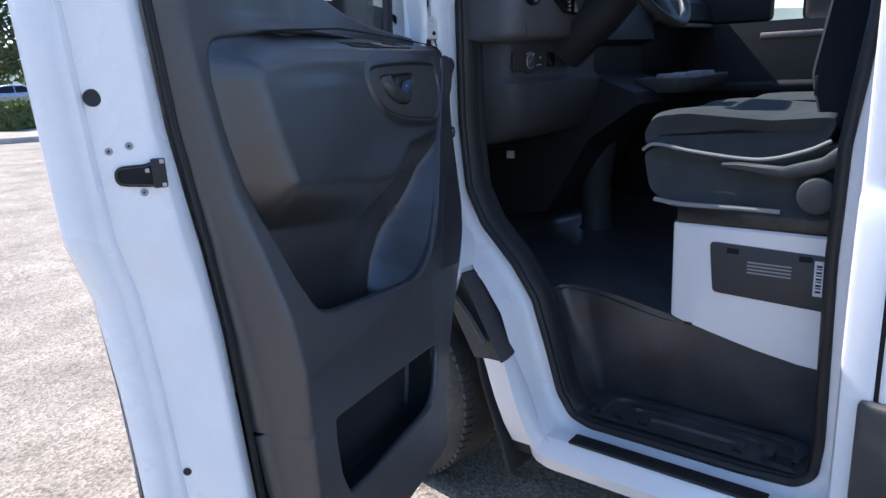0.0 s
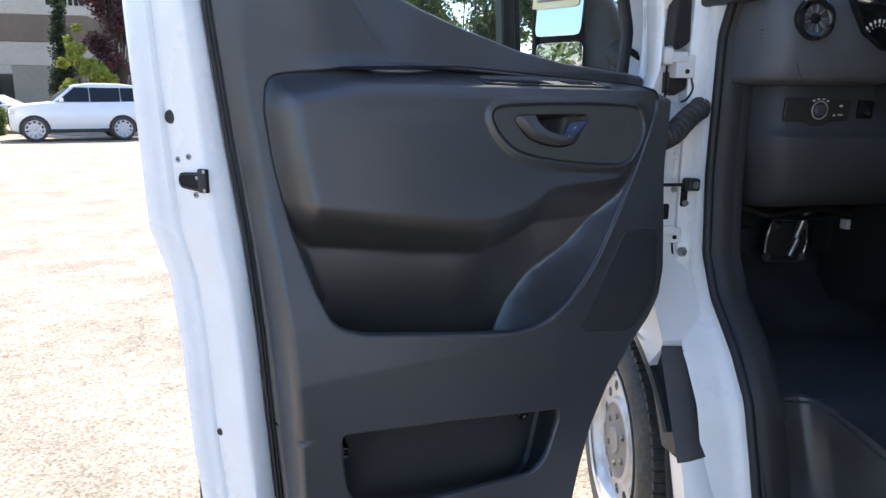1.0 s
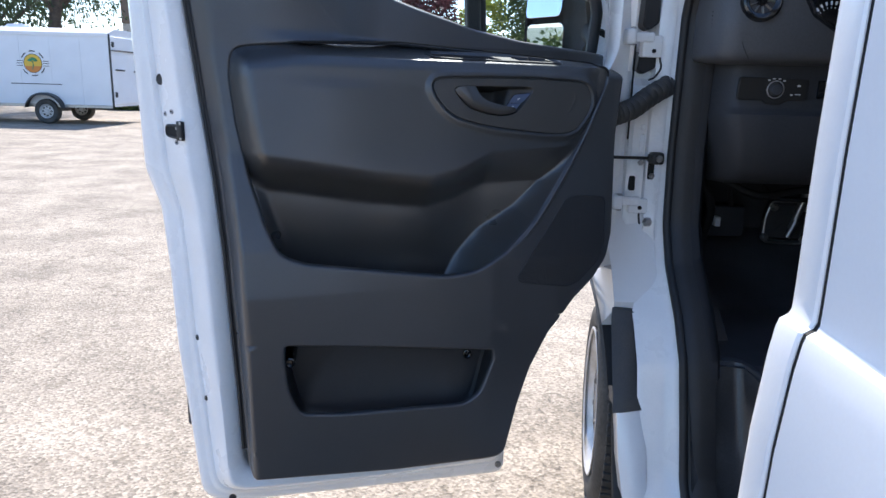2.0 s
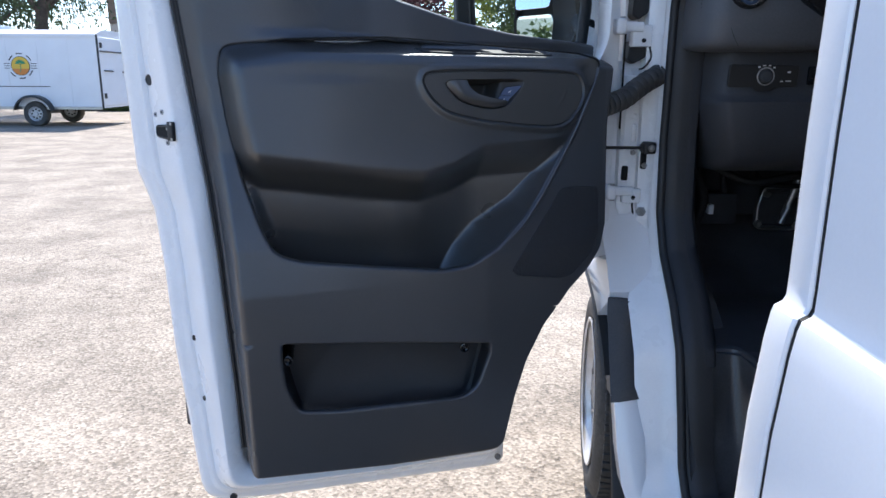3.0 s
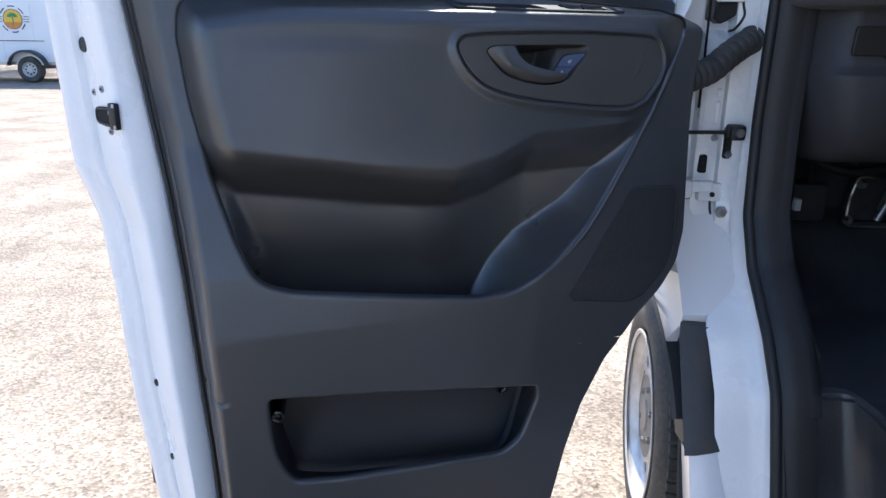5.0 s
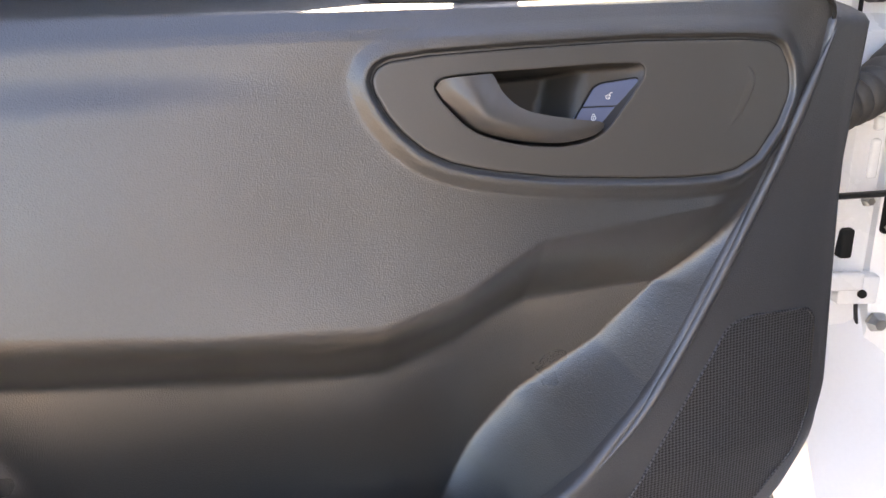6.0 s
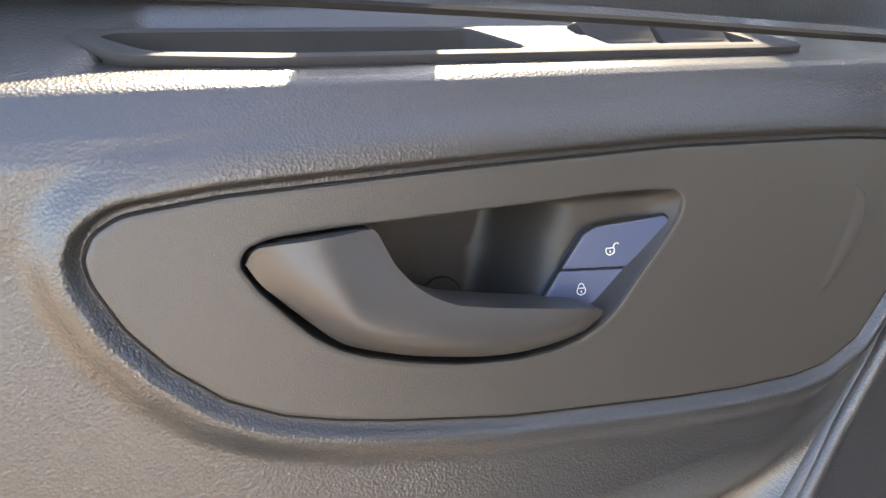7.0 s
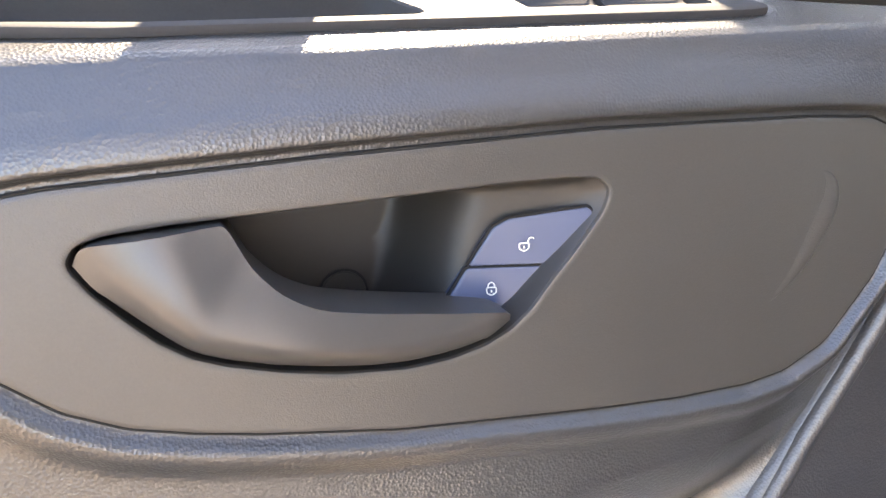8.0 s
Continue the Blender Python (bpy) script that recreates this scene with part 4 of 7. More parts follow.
bmesh.ops.remove_doubles(bm, verts=bm.verts, dist=1e-5)
pane = part("window_pane", bm, WINDOW, door, "clear side window glass", smooth=False)
bm = bmesh.new()
for x, w, y in ((-0.059, 0.033, 0.080), (-0.031, 0.013, 0.084)):
    loops = []
    for z in (1.462, 2.0):
        lean = -0.06 * (z - 1.475)
        loops.append([Vector((x + lean + u, v + skew(x), z)) for u, v in ((-w / 2, y + 0.004), (-w / 2 + 0.004, y), (w / 2 - 0.004, y), (w / 2, y + 0.004), (w / 2, y + 0.034), (-w / 2, y + 0.034))])
    loft(bm, loops, cap_a=True, cap_b=True)
part("window_post", bm, RUBBER, door, "black post between two panes", angle=30)

# ---- outside mirror ----
bm = bmesh.new()
MIR = Matrix.Translation((0.2135, 0.428, 1.626)) @ pose(0, 0, 0, 0, 0, -65)
hl = even(rounded([(-0.090, -0.205, 0.03), (0.120, -0.205, 0.05), (0.170, -0.14, 0.05), (0.140, -0.02, 0.06), (0.095, 0.05, 0.06), (0.090, 0.25, 0.04), (-0.090, 0.25, 0.05)], 8), 90)
loft(bm, [[MIR @ Vector((p.x, y, p.y)) for p in inset(hl, d)] for d, y in ((0.010, 0.012), (0.006, -0.004), (0.0, -0.006), (-0.004, 0.0), (-0.004, 0.03), (0.012, 0.08), (0.04, 0.11))], cap_a=True, cap_b=True)
mirror = part("mirror", bm, MIRRORCASE, door, "black outside mirror with two glasses")
for z0, z1, tilt, name in ((-0.080, 0.195, -5.0, "mirror_glass"), (-0.190, -0.096, 2.0, "wide_angle_glass")):
    bm = bmesh.new()
    gl = even(rounded([(-0.072, z0, 0.015), (0.072, z0, 0.015), (0.076, z1, 0.02), (-0.076, z1, 0.02)], 6), 60)
    m = MIR @ Matrix.Translation((0, -0.009, (z0 + z1) / 2)) @ pose(0, 0, 0, tilt, 0, 0) @ Matrix.Translation((0, 0, -(z0 + z1) / 2))
    loft(bm, [[m @ Vector((p.x, y, p.y)) for p in lp2] for lp2, y in ((gl, 0.006), (gl, 0.0), (inset(gl, 0.001), -0.0006))], cap_b=True)
    part(name, bm, MIRROR, mirror, smooth=False)
bm = bmesh.new()
tube(bm, [(0.292, 0.235, 1.475), (0.294, 0.26, 1.49), (0.295, 0.29, 1.50)], 0.032, 12)
part("mirror_arm", bm, MIRRORCASE, mirror)
bm = bmesh.new()
gl = even(rounded([(-0.085, -0.008, 0.002), (0.062, -0.008, 0.002), (0.062, 0.075, 0.002), (-0.085, 0.075, 0.002)], 2), 24)
m = MIR @ Matrix.Translation((0, -0.0130, 0.0565)) @ pose(0, 0, 0, -5, 0, 0) @ Matrix.Translation((0, 0, -0.0565))
loft(bm, [[m @ Vector((p.x, y, p.y)) for p in gl] for y in (0.0, -0.0006)], cap_b=True)
STICKER = material("cream_sticker", (0.72, 0.66, 0.42), 0.6)
sticker = part("sticker", bm, STICKER, mirror, "cream paper sticker", smooth=False)
for z, x1 in ((0.012, 0.02), (0.028, 0.045), (0.044, 0.035)):
    bm = bmesh.new()
    box(bm, -0.070, x1, -0.0016, -0.0008, z - 0.003, z + 0.003, 0.0)
    bm.transform(m)
    part("sticker_line", bm, HUBCAP, mirror, "grey line of print", smooth=False)


# ---- van body (van axes: x inwards from the side, y forwards, z up) ----
OPENING = rounded([(0.20, 1.54, 0.1), (0.205, 1.20, 0.1), (0.188, 1.0, 0.1), (0.135, 0.895, 0.1), (0.03, 0.785, 0.1), (-0.035, 0.69, 0.1), (-0.080, 0.545, 0.1), (-0.116, 0.415, 0.08), (-0.160, 0.350, 0.05), (-0.22, 0.332, 0.05),
                   (-0.63, 0.333, 0.2), (-0.765, 0.340, 0.06), (-0.808, 0.378, 0.05), (-0.816, 0.465, 0.1), (-0.807, 0.90, 0.2), (-0.813, 1.16, 0.2), (-0.847, 1.424, 0.2), (-0.875, 1.95, 0.1), (-0.80, 2.17, 0.12),
                   (-0.25, 2.19, 0.15), (0.07, 1.86, 0.15)], 6)
op = even(OPENING, 420)
sidewise = lambda lp, x: [Vector((x, p.x, p.y)) for p in lp]

bm = bmesh.new()
FRAME = ((-0.004, 0.20), (0.0, 0.160), (0.004, 0.150), (0.020, 0.146), (0.030, 0.138), (0.038, 0.110), (0.046, 0.065), (0.050, 0.050), (0.052, 0.060))


def frame_row(d, x):
    row = []
    for p, q in zip(op, inset(op, -d)):
        w = smooth(0.02, 0.12, p.x) * smooth(0.80, 0.92, p.y)
        row.append(Vector((x + (max(x, 0.132) - x) * w, q.x, q.y)))
    return row


loft(bm, [frame_row(d, x) for d, x in FRAME])
part("door_opening", bm, JAMB, van, "white painted door frame", angle=45, van=True)
bm = bmesh.new()
tube(bm, [Vector((0.149, p.x, p.y)) for p in inset(op, 0.008)], 0.0115, 10, closed=True)
part("opening_seal", bm, RUBBER, van, "black rubber seal round the door opening", van=True)
bm = bmesh.new()
loft(bm, [sidewise(inset(op, d), x) for d, x in ((0.006, 0.150), (0.014, 0.154), (0.024, 0.166), (0.030, 0.185), (0.032, 0.22))])
part("seal_lip", bm, RUBBER, van, van=True)

PROFILE = [(-0.03, 0.285), (-0.075, 0.32), (-0.088, 0.40), (-0.094, 0.52), (-0.098, 0.80), (-0.093, 0.95), (-0.084, 1.05), (-0.079, 1.082), (-0.076, 1.091), (-0.066, 1.0965), (-0.0625, 1.104), (-0.062, 1.125), (-0.062, 1.30), (-0.056, 1.60), (-0.030, 2.05), (0.03, 2.35), (0.16, 2.52), (0.6, 2.58)]


def side_sheet(name, stations, mat, label):
    """Body side over stations (y, x offset)."""
    b = bmesh.new()
    loops = []
    for y, off, low in stations:
        loops.append([Vector((x + off, y + (low if z < 1.052 else 0.0), z)) for x, z in PROFILE])
    loft(b, loops, closed=False)
    return part(name, b, mat, van, label, angle=24, van=True)


side_sheet("door_post_panel", [(-0.866, 0.135, 0.0), (-0.866, 0.030, 0.0), (-0.868, 0.012, 0.0), (-0.873, 0.003, 0.0), (-0.882, 0.0, 0.0), (-0.924, 0.0, 0.0), (-0.9278, 0.003, 0.0), (-0.9285, 0.03, 0.0)], WHITE, "white post panel behind the door")
side_sheet("rear_side_panel", [(-0.9358, 0.03, 0.0), (-0.9365, 0.003, 0.0), (-0.941, 0.0, 0.0), (-1.3, -0.003, 0.0), (-1.8, -0.006, 0.0), (-3.0, -0.006, 0.0), (-4.6, 0.01, 0.0)], WHITE, "white rear side panel with a waist crease")
bm = bmesh.new()
loft(bm, [[Vector((x + 0.0045, y, z)) for x, z in PROFILE[1:-2]] for y in (-0.9275, -0.9368)], closed=False)
part("panel_seam", bm, GAP, van, "dark seam between two panels", van=True)
bm = bmesh.new()
box(bm, -0.118, -0.085, -4.0, -0.905, 0.50, 0.715, 0.010, 3)
part("rear_moulding", bm, CLAD, van, "dark grey side moulding", van=True)

# front wing with its wheel arch, seen past the open door
ARCH_C, ARCH_R = (0.45, 0.355), 0.485
bm = bmesh.new()
arch = [(ARCH_C[0] + ARCH_R * math.cos(a), ARCH_C[1] + ARCH_R * math.sin(a)) for a in [radians(20 + 110 * i / 30) for i in range(31)]]
outline = [Vector(p) for p in arch] + [Vector((0.118, 0.775)), Vector((0.112, 0.80)), Vector((0.165, 0.875)), Vector((0.235, 0.95)), Vector((0.285, 1.05)), Vector((0.295, 1.40)), Vector((0.60, 1.33)), Vector((1.1, 1.15)), Vector((1.3, 0.9)), Vector((1.3, 0.52))]
nose = lambda y: 0.80 * max(0.0, y - 0.45) ** 1.4      # the side draws in towards the front, steepened to fit the camera's view
flare = lambda p: 0.024 * (abs((p - Vector(ARCH_C)).length - ARCH_R) < 0.01)
fill(bm, [[Vector((0.006 + nose(p.x) - flare(p) + 0.05 * smooth(1.0, 1.4, p.y), p.x, p.y)) for p in outline]])
loft(bm, [[Vector((x + nose(p.x) - flare(p), p.x, p.y)) for p in outline] for x in (0.006, 0.03, 0.14)])
part("front_wing", bm, WHITE, van, "white front wing above the wheel", angle=30, van=True)
bm = bmesh.new()
loft(bm, [[Vector((x + nose(ARCH_C[0] + r * math.cos(a)), ARCH_C[0] + r * math.cos(a), ARCH_C[1] + r * math.sin(a))) for a in [radians(62 + 88 * i / 40) for i in range(41)]] for x, r in ((-0.020, ARCH_R + 0.016), (-0.026, ARCH_R + 0.008), (-0.020, ARCH_R - 0.004), (0.05, ARCH_R - 0.012), (0.15, ARCH_R - 0.014), (0.33, ARCH_R - 0.016), (0.345, 0.44), (0.35, 0.10))], closed=False)
part("wheel_arch_liner", bm, CLAD, van, "dusty dark wheel arch lining", van=True)

# grey corner cladding between arch and door frame
bm = bmesh.new()
quad = [((0.002, 0.108, 0.786), (0.071, 0.090, 0.778)), ((-0.002, 0.096, 0.760), (0.070, 0.078, 0.752)), ((-0.006, 0.040, 0.660), (0.060, 0.024, 0.655)), ((-0.010, -0.026, 0.546), (0.040, -0.034, 0.556))]
rows3 = []
for a, b in quad:
    a, b = Vector(a), Vector(b)
    back = Vector((0.016, 0.105, -0.01))
    rows3.append([a + back, a + Vector((0.012, 0.014, 0)), a, a.lerp(b, 0.04) + Vector((-0.004, 0, 0)), a.lerp(b, 0.5) + Vector((-0.006, -0.004, 0)), b, b + Vector((0.03, 0.01, 0))])
loft(bm, rows3, closed=False)
top, low = rows3[0], rows3[-1]
bm.faces.new([bm.verts.new(p) for p in top])
bm.faces.new([bm.verts.new(p) for p in low])
part("corner_cladding", bm, CLAD, van, "dark grey plastic corner cladding", angle=30, van=True)
# white lower corner of the body under it, down to the sill
bm = bmesh.new()
quad = [((-0.004, -0.030, 0.548), (0.054, -0.026, 0.556)), ((0.002, -0.060, 0.430), (0.052, -0.074, 0.440)), ((0.012, -0.085, 0.345), (0.050, -0.108, 0.350)), ((0.03, -0.10, 0.29), (0.06, -0.13, 0.29))]
rows3 = []
for a, b in quad:
    a, b = Vector(a), Vector(b)
    rows3.append([a + Vector((0.07, 0.085, -0.01)), a + Vector((0.012, 0.078, -0.008)), a + Vector((0.006, 0.060, -0.005)), a, a.lerp(b, 0.5) + Vector((-0.005, -0.003, 0)), b, b + Vector((0.02, 0.008, 0))])
loft(bm, rows3, closed=False)
part("lower_corner", bm, WHITE, van, "white lower body corner", angle=40, van=True)
bm = bmesh.new()
loops = []
for y, up in ((-0.085, 0.022), (-0.10, 0.010), (-0.14, 0.0), (-0.5, 0.0), (-0.80, 0.0)):
    loops.append([Vector((x + up * 0.3, y, z + up)) for x, z in ((0.10, 0.325), (0.06, 0.318), (0.045, 0.300), (0.030, 0.265), (0.045, 0.225), (0.14, 0.20))])
loft(bm, loops, closed=False)
part("sill", bm, WHITE, van, "white sill under the door opening", van=True)
bm = bmesh.new()
box(bm, 0.055, 0.108, -0.72, -0.20, 0.318, 0.327, 0.004, 3)
part("sill_guard", bm, RUBBER, van, "black scuff strip on the sill", van=True)
bm = bmesh.new()
loops = []
for k in range(13):
    z = 0.545 - 0.03 * k
    y = 0.072 - 0.11 * smooth(0.56, 0.10, z)
    loops.append([Vector((x, y + dy, z)) for x, dy in ((0.020, 0.012), (0.014, 0.006), (0.016, 0.0), (0.024, -0.004), (0.13, -0.006), (0.26, -0.004), (0.26, 0.010), (0.13, 0.010))])
loft(bm, loops, cap_a=True, cap_b=True)
part("mud_flap", bm, RUBBER, van, "black mud flap behind the wheel", angle=40, van=True)

# ---- front wheel ----
WHEEL = pose(0.172, 0.461, 0.345, 0, -90, -9.2)       # turned so that its axle's +z points outwards
bm = bmesh.new()
half = 0.112
tread = [(0.2400, half - 0.012), (0.2531, half), (0.2838, half + 0.006), (0.3100, half + 0.002), (0.3319, half - 0.012), (0.3419, half - 0.030), (0.3446, half - 0.06), (0.3454, 0.0), (0.3446, -half + 0.06), (0.3419, -half + 0.03), (0.3275, -half + 0.01), (0.2706, -half), (0.2400, -half + 0.012)]
lathe(bm, tread, 120, WHEEL)
tyre = part("wheel", bm, TYRE, van, "dusty front tyre on a steel wheel", angle=40, van=True)
bm = bmesh.new()
for i in range(72):
    a0 = 2 * math.pi * i / 72
    for side in (1, -1):
        b2 = bmesh.new()
        box(b2, 0.334, 0.3485, -0.0105, 0.0105, side * 0.060, side * 0.094, 0.002, 1)
        bmesh.ops.transform(b2, matrix=WHEEL @ Matrix.Rotation(a0 + (0.03 if side > 0 else 0), 4, "Z"), verts=b2.verts)
        me = bpy.data.meshes.new("t")
        b2.to_mesh(me)
        b2.free()
        bm.from_mesh(me)
        bpy.data.meshes.remove(me)
tagged(part("tread", bm, TYRE, tyre, smooth=False, van=True), kind="stuff")
bm = bmesh.new()
lathe(bm, [(0.236, -half + 0.02), (0.215, -half + 0.03), (0.200, 0.0), (0.198, half - 0.045), (0.204, half - 0.030), (0.216, half - 0.022), (0.226, half - 0.012), (0.240, half - 0.002), (0.2425, half + 0.004), (0.238, half + 0.006), (0.229, half + 0.001)], 96, WHEEL)
part("rim", bm, RIM, tyre, "silver steel rim", angle=35, van=True)
# pierced disc of the steel wheel
bm = bmesh.new()
disc = [Vector((0.196 * math.cos(2 * math.pi * i / 96), 0.196 * math.sin(2 * math.pi * i / 96))) for i in range(96)]
holes = []
for k in range(14):
    a = 2 * math.pi * k / 14
    c = Vector((0.167 * math.cos(a), 0.167 * math.sin(a)))
    holes.append([c + Vector((math.cos(a) * 0.016 * math.cos(b) - math.sin(a) * 0.019 * math.sin(b), math.sin(a) * 0.016 * math.cos(b) + math.cos(a) * 0.019 * math.sin(b))) for b in [2 * math.pi * j / 14 for j in range(14)]])
inner = [Vector((0.134 * math.cos(2 * math.pi * i / 64), 0.134 * math.sin(2 * math.pi * i / 64))) for i in range(64)]
up3 = lambda lp, z: [WHEEL @ Vector((p.x, p.y, z)) for p in lp]
fill(bm, [up3(disc, half - 0.034)] + [up3(h, half - 0.034) for h in holes] + [up3(inner, half - 0.034)])
for h in holes:
    loft(bm, [up3(h, half - 0.034), up3(h, half - 0.042)])
loft(bm, [up3(disc, half - 0.034), up3([p * 1.02 for p in disc], half - 0.026)])
loft(bm, [up3(inner, half - 0.034), up3([p * 0.95 for p in inner], half - 0.022), up3([p * 0.86 for p in inner], half - 0.018)])
part("wheel_disc", bm, RIM, tyre, "pierced silver steel disc", angle=35, van=True)
bm = bmesh.new()
lathe(bm, [(0.0001, half - 0.012), (0.040, half - 0.012), (0.046, half - 0.018), (0.090, half - 0.022), (0.120, half - 0.019)], 48, WHEEL)
part("hub", bm, HUBCAP, tyre, "dusty grey hub", van=True)
for k in range(6):
    bm = bmesh.new()
    a = 2 * math.pi * k / 6
    lathe(bm, [(0.0001, half - 0.012), (0.009, half - 0.013), (0.012, half - 0.028)], 6, WHEEL @ Matrix.Translation((0.078 * math.cos(a), 0.078 * math.sin(a), 0)))
    part("wheel_nut", bm, HUBCAP, tyre, smooth=False, van=True)
bm = bmesh.new()
lathe(bm, [(0.0001, -0.02), (0.17, -0.02), (0.17, -0.03)], 40, WHEEL)
part("brake_disc", bm, DARKSTEEL, tyre, van=True)

# ---- hinges, loom and check strap between door and pillar ----
def pillar_x(z, x):
    return x + 0.010 * smooth(1.45, 1.9, z)


bm = bmesh.new()
loops = []
for k in range(60):
    z = 0.80 + 0.0225 * k
    step = smooth(1.36, 1.40, z) * smooth(1.66, 1.60, z)
    low = smooth(1.00, 1.03, z) * smooth(1.13, 1.10, z)
    bulge = 0.016 * math.exp(-((z - 0.985) / 0.045) ** 2)
    deep = 0.07 * step
    loops.append([Vector((pillar_x(z, x), y, z)) for x, y in ((0.1345, 0.222), (0.131, 0.238 - bulge * 0.4), (0.118, 0.252 - bulge), (0.105, 0.258 - bulge), (0.1015, 0.275 + deep), (0.098, 0.275 + deep), (0.096, 0.256 + deep),
                                                              (0.080, 0.253 + deep + 0.008 * low), (0.058, 0.252 + deep + 0.008 * low), (0.050, 0.260 + deep), (0.044, 0.345), (0.020, 0.40))])
loft(bm, loops, closed=False)
part("hinge_pillar", bm, JAMB, van, "white pressed-steel hinge pillar", angle=40, van=True)


def hinge(z, drop):
    b = bmesh.new()
    box(b, 0.018, 0.088, 0.232, 0.246, z - 0.012, z + 0.013, 0.005, 3)
    box(b, 0.060, 0.112, 0.240, 0.275, z - 0.012 - drop, z + 0.006, 0.004, 2)
    box(b, 0.006, 0.034, 0.205, 0.250, z - 0.020, z + 0.020, 0.007, 3)
    h = part("hinge", b, JAMB, van, "white painted door hinge", angle=35, van=True)
    b = bmesh.new()
    lathe(b, [(0.0001, 0.024), (0.006, 0.024), (0.008, 0.021), (0.008, -0.022), (0.0001, -0.022)], 16, Matrix.Translation((0.024, 0.216, z)))
    part("hinge_pin", b, STEEL, h, van=True)
    b = bmesh.new()
    lathe(b, [(0.0001, 0.003), (0.0055, 0.003), (0.006, -0.004)], 16, Matrix.Translation((0.090, 0.2395, z - drop + 0.004)) @ pose(0, 0, 0, 90))
    part("hinge_hole", b, GAP, h, van=True)


hinge(1.486, 0.038)
hinge(1.052, 0.022)
for x0, x1, z0, z1, y in ((0.062, 0.106, 1.505, 1.66, 0.262), (0.056, 0.108, 1.392, 1.452, 0.262)):
    bm = bmesh.new()
    lp = even(rounded([(x0, z0 + 0.012, 0.008), (x0 + 0.016, z0, 0.01), (x1, z0 + 0.02, 0.012), (x1 - 0.004, z1, 0.006), (x0 + 0.006, z1, 0.006)], 5), 60)
    loft(bm, [[Vector((p.x, yy, p.y)) for p in inset(lp, d)] for d, yy in ((0.004, y), (0.0, y + 0.004), (0.0, y + 0.05))], cap_a=True)
    part("foam_block", bm, RUBBER, van, "black foam block in the pillar", angle=35, van=True)
for x, z, h in ((0.066, 1.100, 0.020), (0.116, 1.140, 0.028)):
    bm = bmesh.new()
    box(bm, x - 0.008, x + 0.008, 0.246, 0.270, z - h, z + h, 0.004, 3)
    part("pillar_slot", bm, GAP, van, "dark slot in the pillar", van=True)
for x, y, z, r in ((0.117, 0.246, 1.122, 0.006), (0.085, 0.252, 1.157, 0.006), (0.114, 0.236, 0.995, 0.010)):
    bm = bmesh.new()
    lathe(bm, [(0.0001, 0.010), (r * 0.8, 0.010), (r, 0.006), (r * 1.4, 0.002), (r * 1.4, -0.004)], 6, Matrix.Translation((x, y, z)) @ pose(0, 0, 0, 90))
    part("pillar_bolt", bm, STEEL, van, "bright hexagon bolt", smooth=False, van=True)
bm = bmesh.new()
for a, b in ((1.185, 1.235), (1.245, 1.262)):
    box(bm, 0.078, 0.090, 0.2475, 0.258, a, b, 0.004, 3)
part("pressing", bm, JAMB, van, "pressed relief in the pillar", van=True)
for z0, z1 in ((1.22, 1.47), (0.80, 1.03)):
    bm = bmesh.new()
    tube(bm, [(0.047 if z0 > 1 else 0.112, 0.263 if z0 > 1 else 0.250, z0), (0.047 if z0 > 1 else 0.112, 0.263 if z0 > 1 else 0.250, z1)], 0.0026, 8)
    part("pillar_gap", bm, GAP, van, "dark gap between wing and pillar", van=True)
# wiring along the pillar
bm = bmesh.new()
tube(bm, curve([(0.102, 0.258, 1.05), (0.094, 0.256, 1.02), (0.098, 0.255, 0.985), (0.110, 0.254, 0.95), (0.104, 0.25, 0.90), (0.10, 0.22, 0.84)], 40), 0.0028, 8)
part("wire", bm, RUBBER, van, "thin black wire", van=True)
bm = bmesh.new()
tube(bm, curve([(0.118, 0.262, 1.50), (0.112, 0.255, 1.44), (0.116, 0.252, 1.41), (0.100, 0.250, 1.385), (0.085, 0.250, 1.378)], 40), 0.0026, 8)
part("wire", bm, RUBBER, van, "thin black wire", van=True)
bm = bmesh.new()
path = curve([(-0.032, 0.150, 1.284), (-0.006, 0.156, 1.293), (0.028, 0.172, 1.305), (0.070, 0.202, 1.330), (0.110, 0.226, 1.352), (0.140, 0.246, 1.362)], 160)
tube(bm, path, lambda q: 0.0245 + 0.0034 * abs(math.sin(q * math.pi * 12)) ** 0.6 + 0.0035 * smooth(0.90, 0.95, q) - 0.012 * smooth(0.97, 1.0, q), 24)
part("cable_loom", bm, LOOM, van, "ribbed black rubber cable sleeve", angle=60, van=True)
bm = bmesh.new()
tube(bm, [(-0.02, 0.196, 1.176), (0.05, 0.212, 1.174), (0.115, 0.230, 1.172)], 0.0042, 8)
part("check_strap", bm, DARKSTEEL, van, "dark steel door check strap", van=True)
bm = bmesh.new()
box(bm, 0.104, 0.138, 0.214, 0.250, 1.156, 1.188, 0.006, 2)
box(bm, 0.098, 0.108, 0.220, 0.240, 1.161, 1.183, 0.003, 2)
part("check_strap_housing", bm, RUBBER, van, "black strap housing", van=True)
bm = bmesh.new()
lathe(bm, [(0.0001, 0.006), (0.007, 0.005), (0.010, 0.0)], 12, Matrix.Translation((0.124, 0.214, 1.172)) @ pose(0, 0, 0, 90))
part("strap_bolt", bm, STEEL, van, smooth=False, van=True)
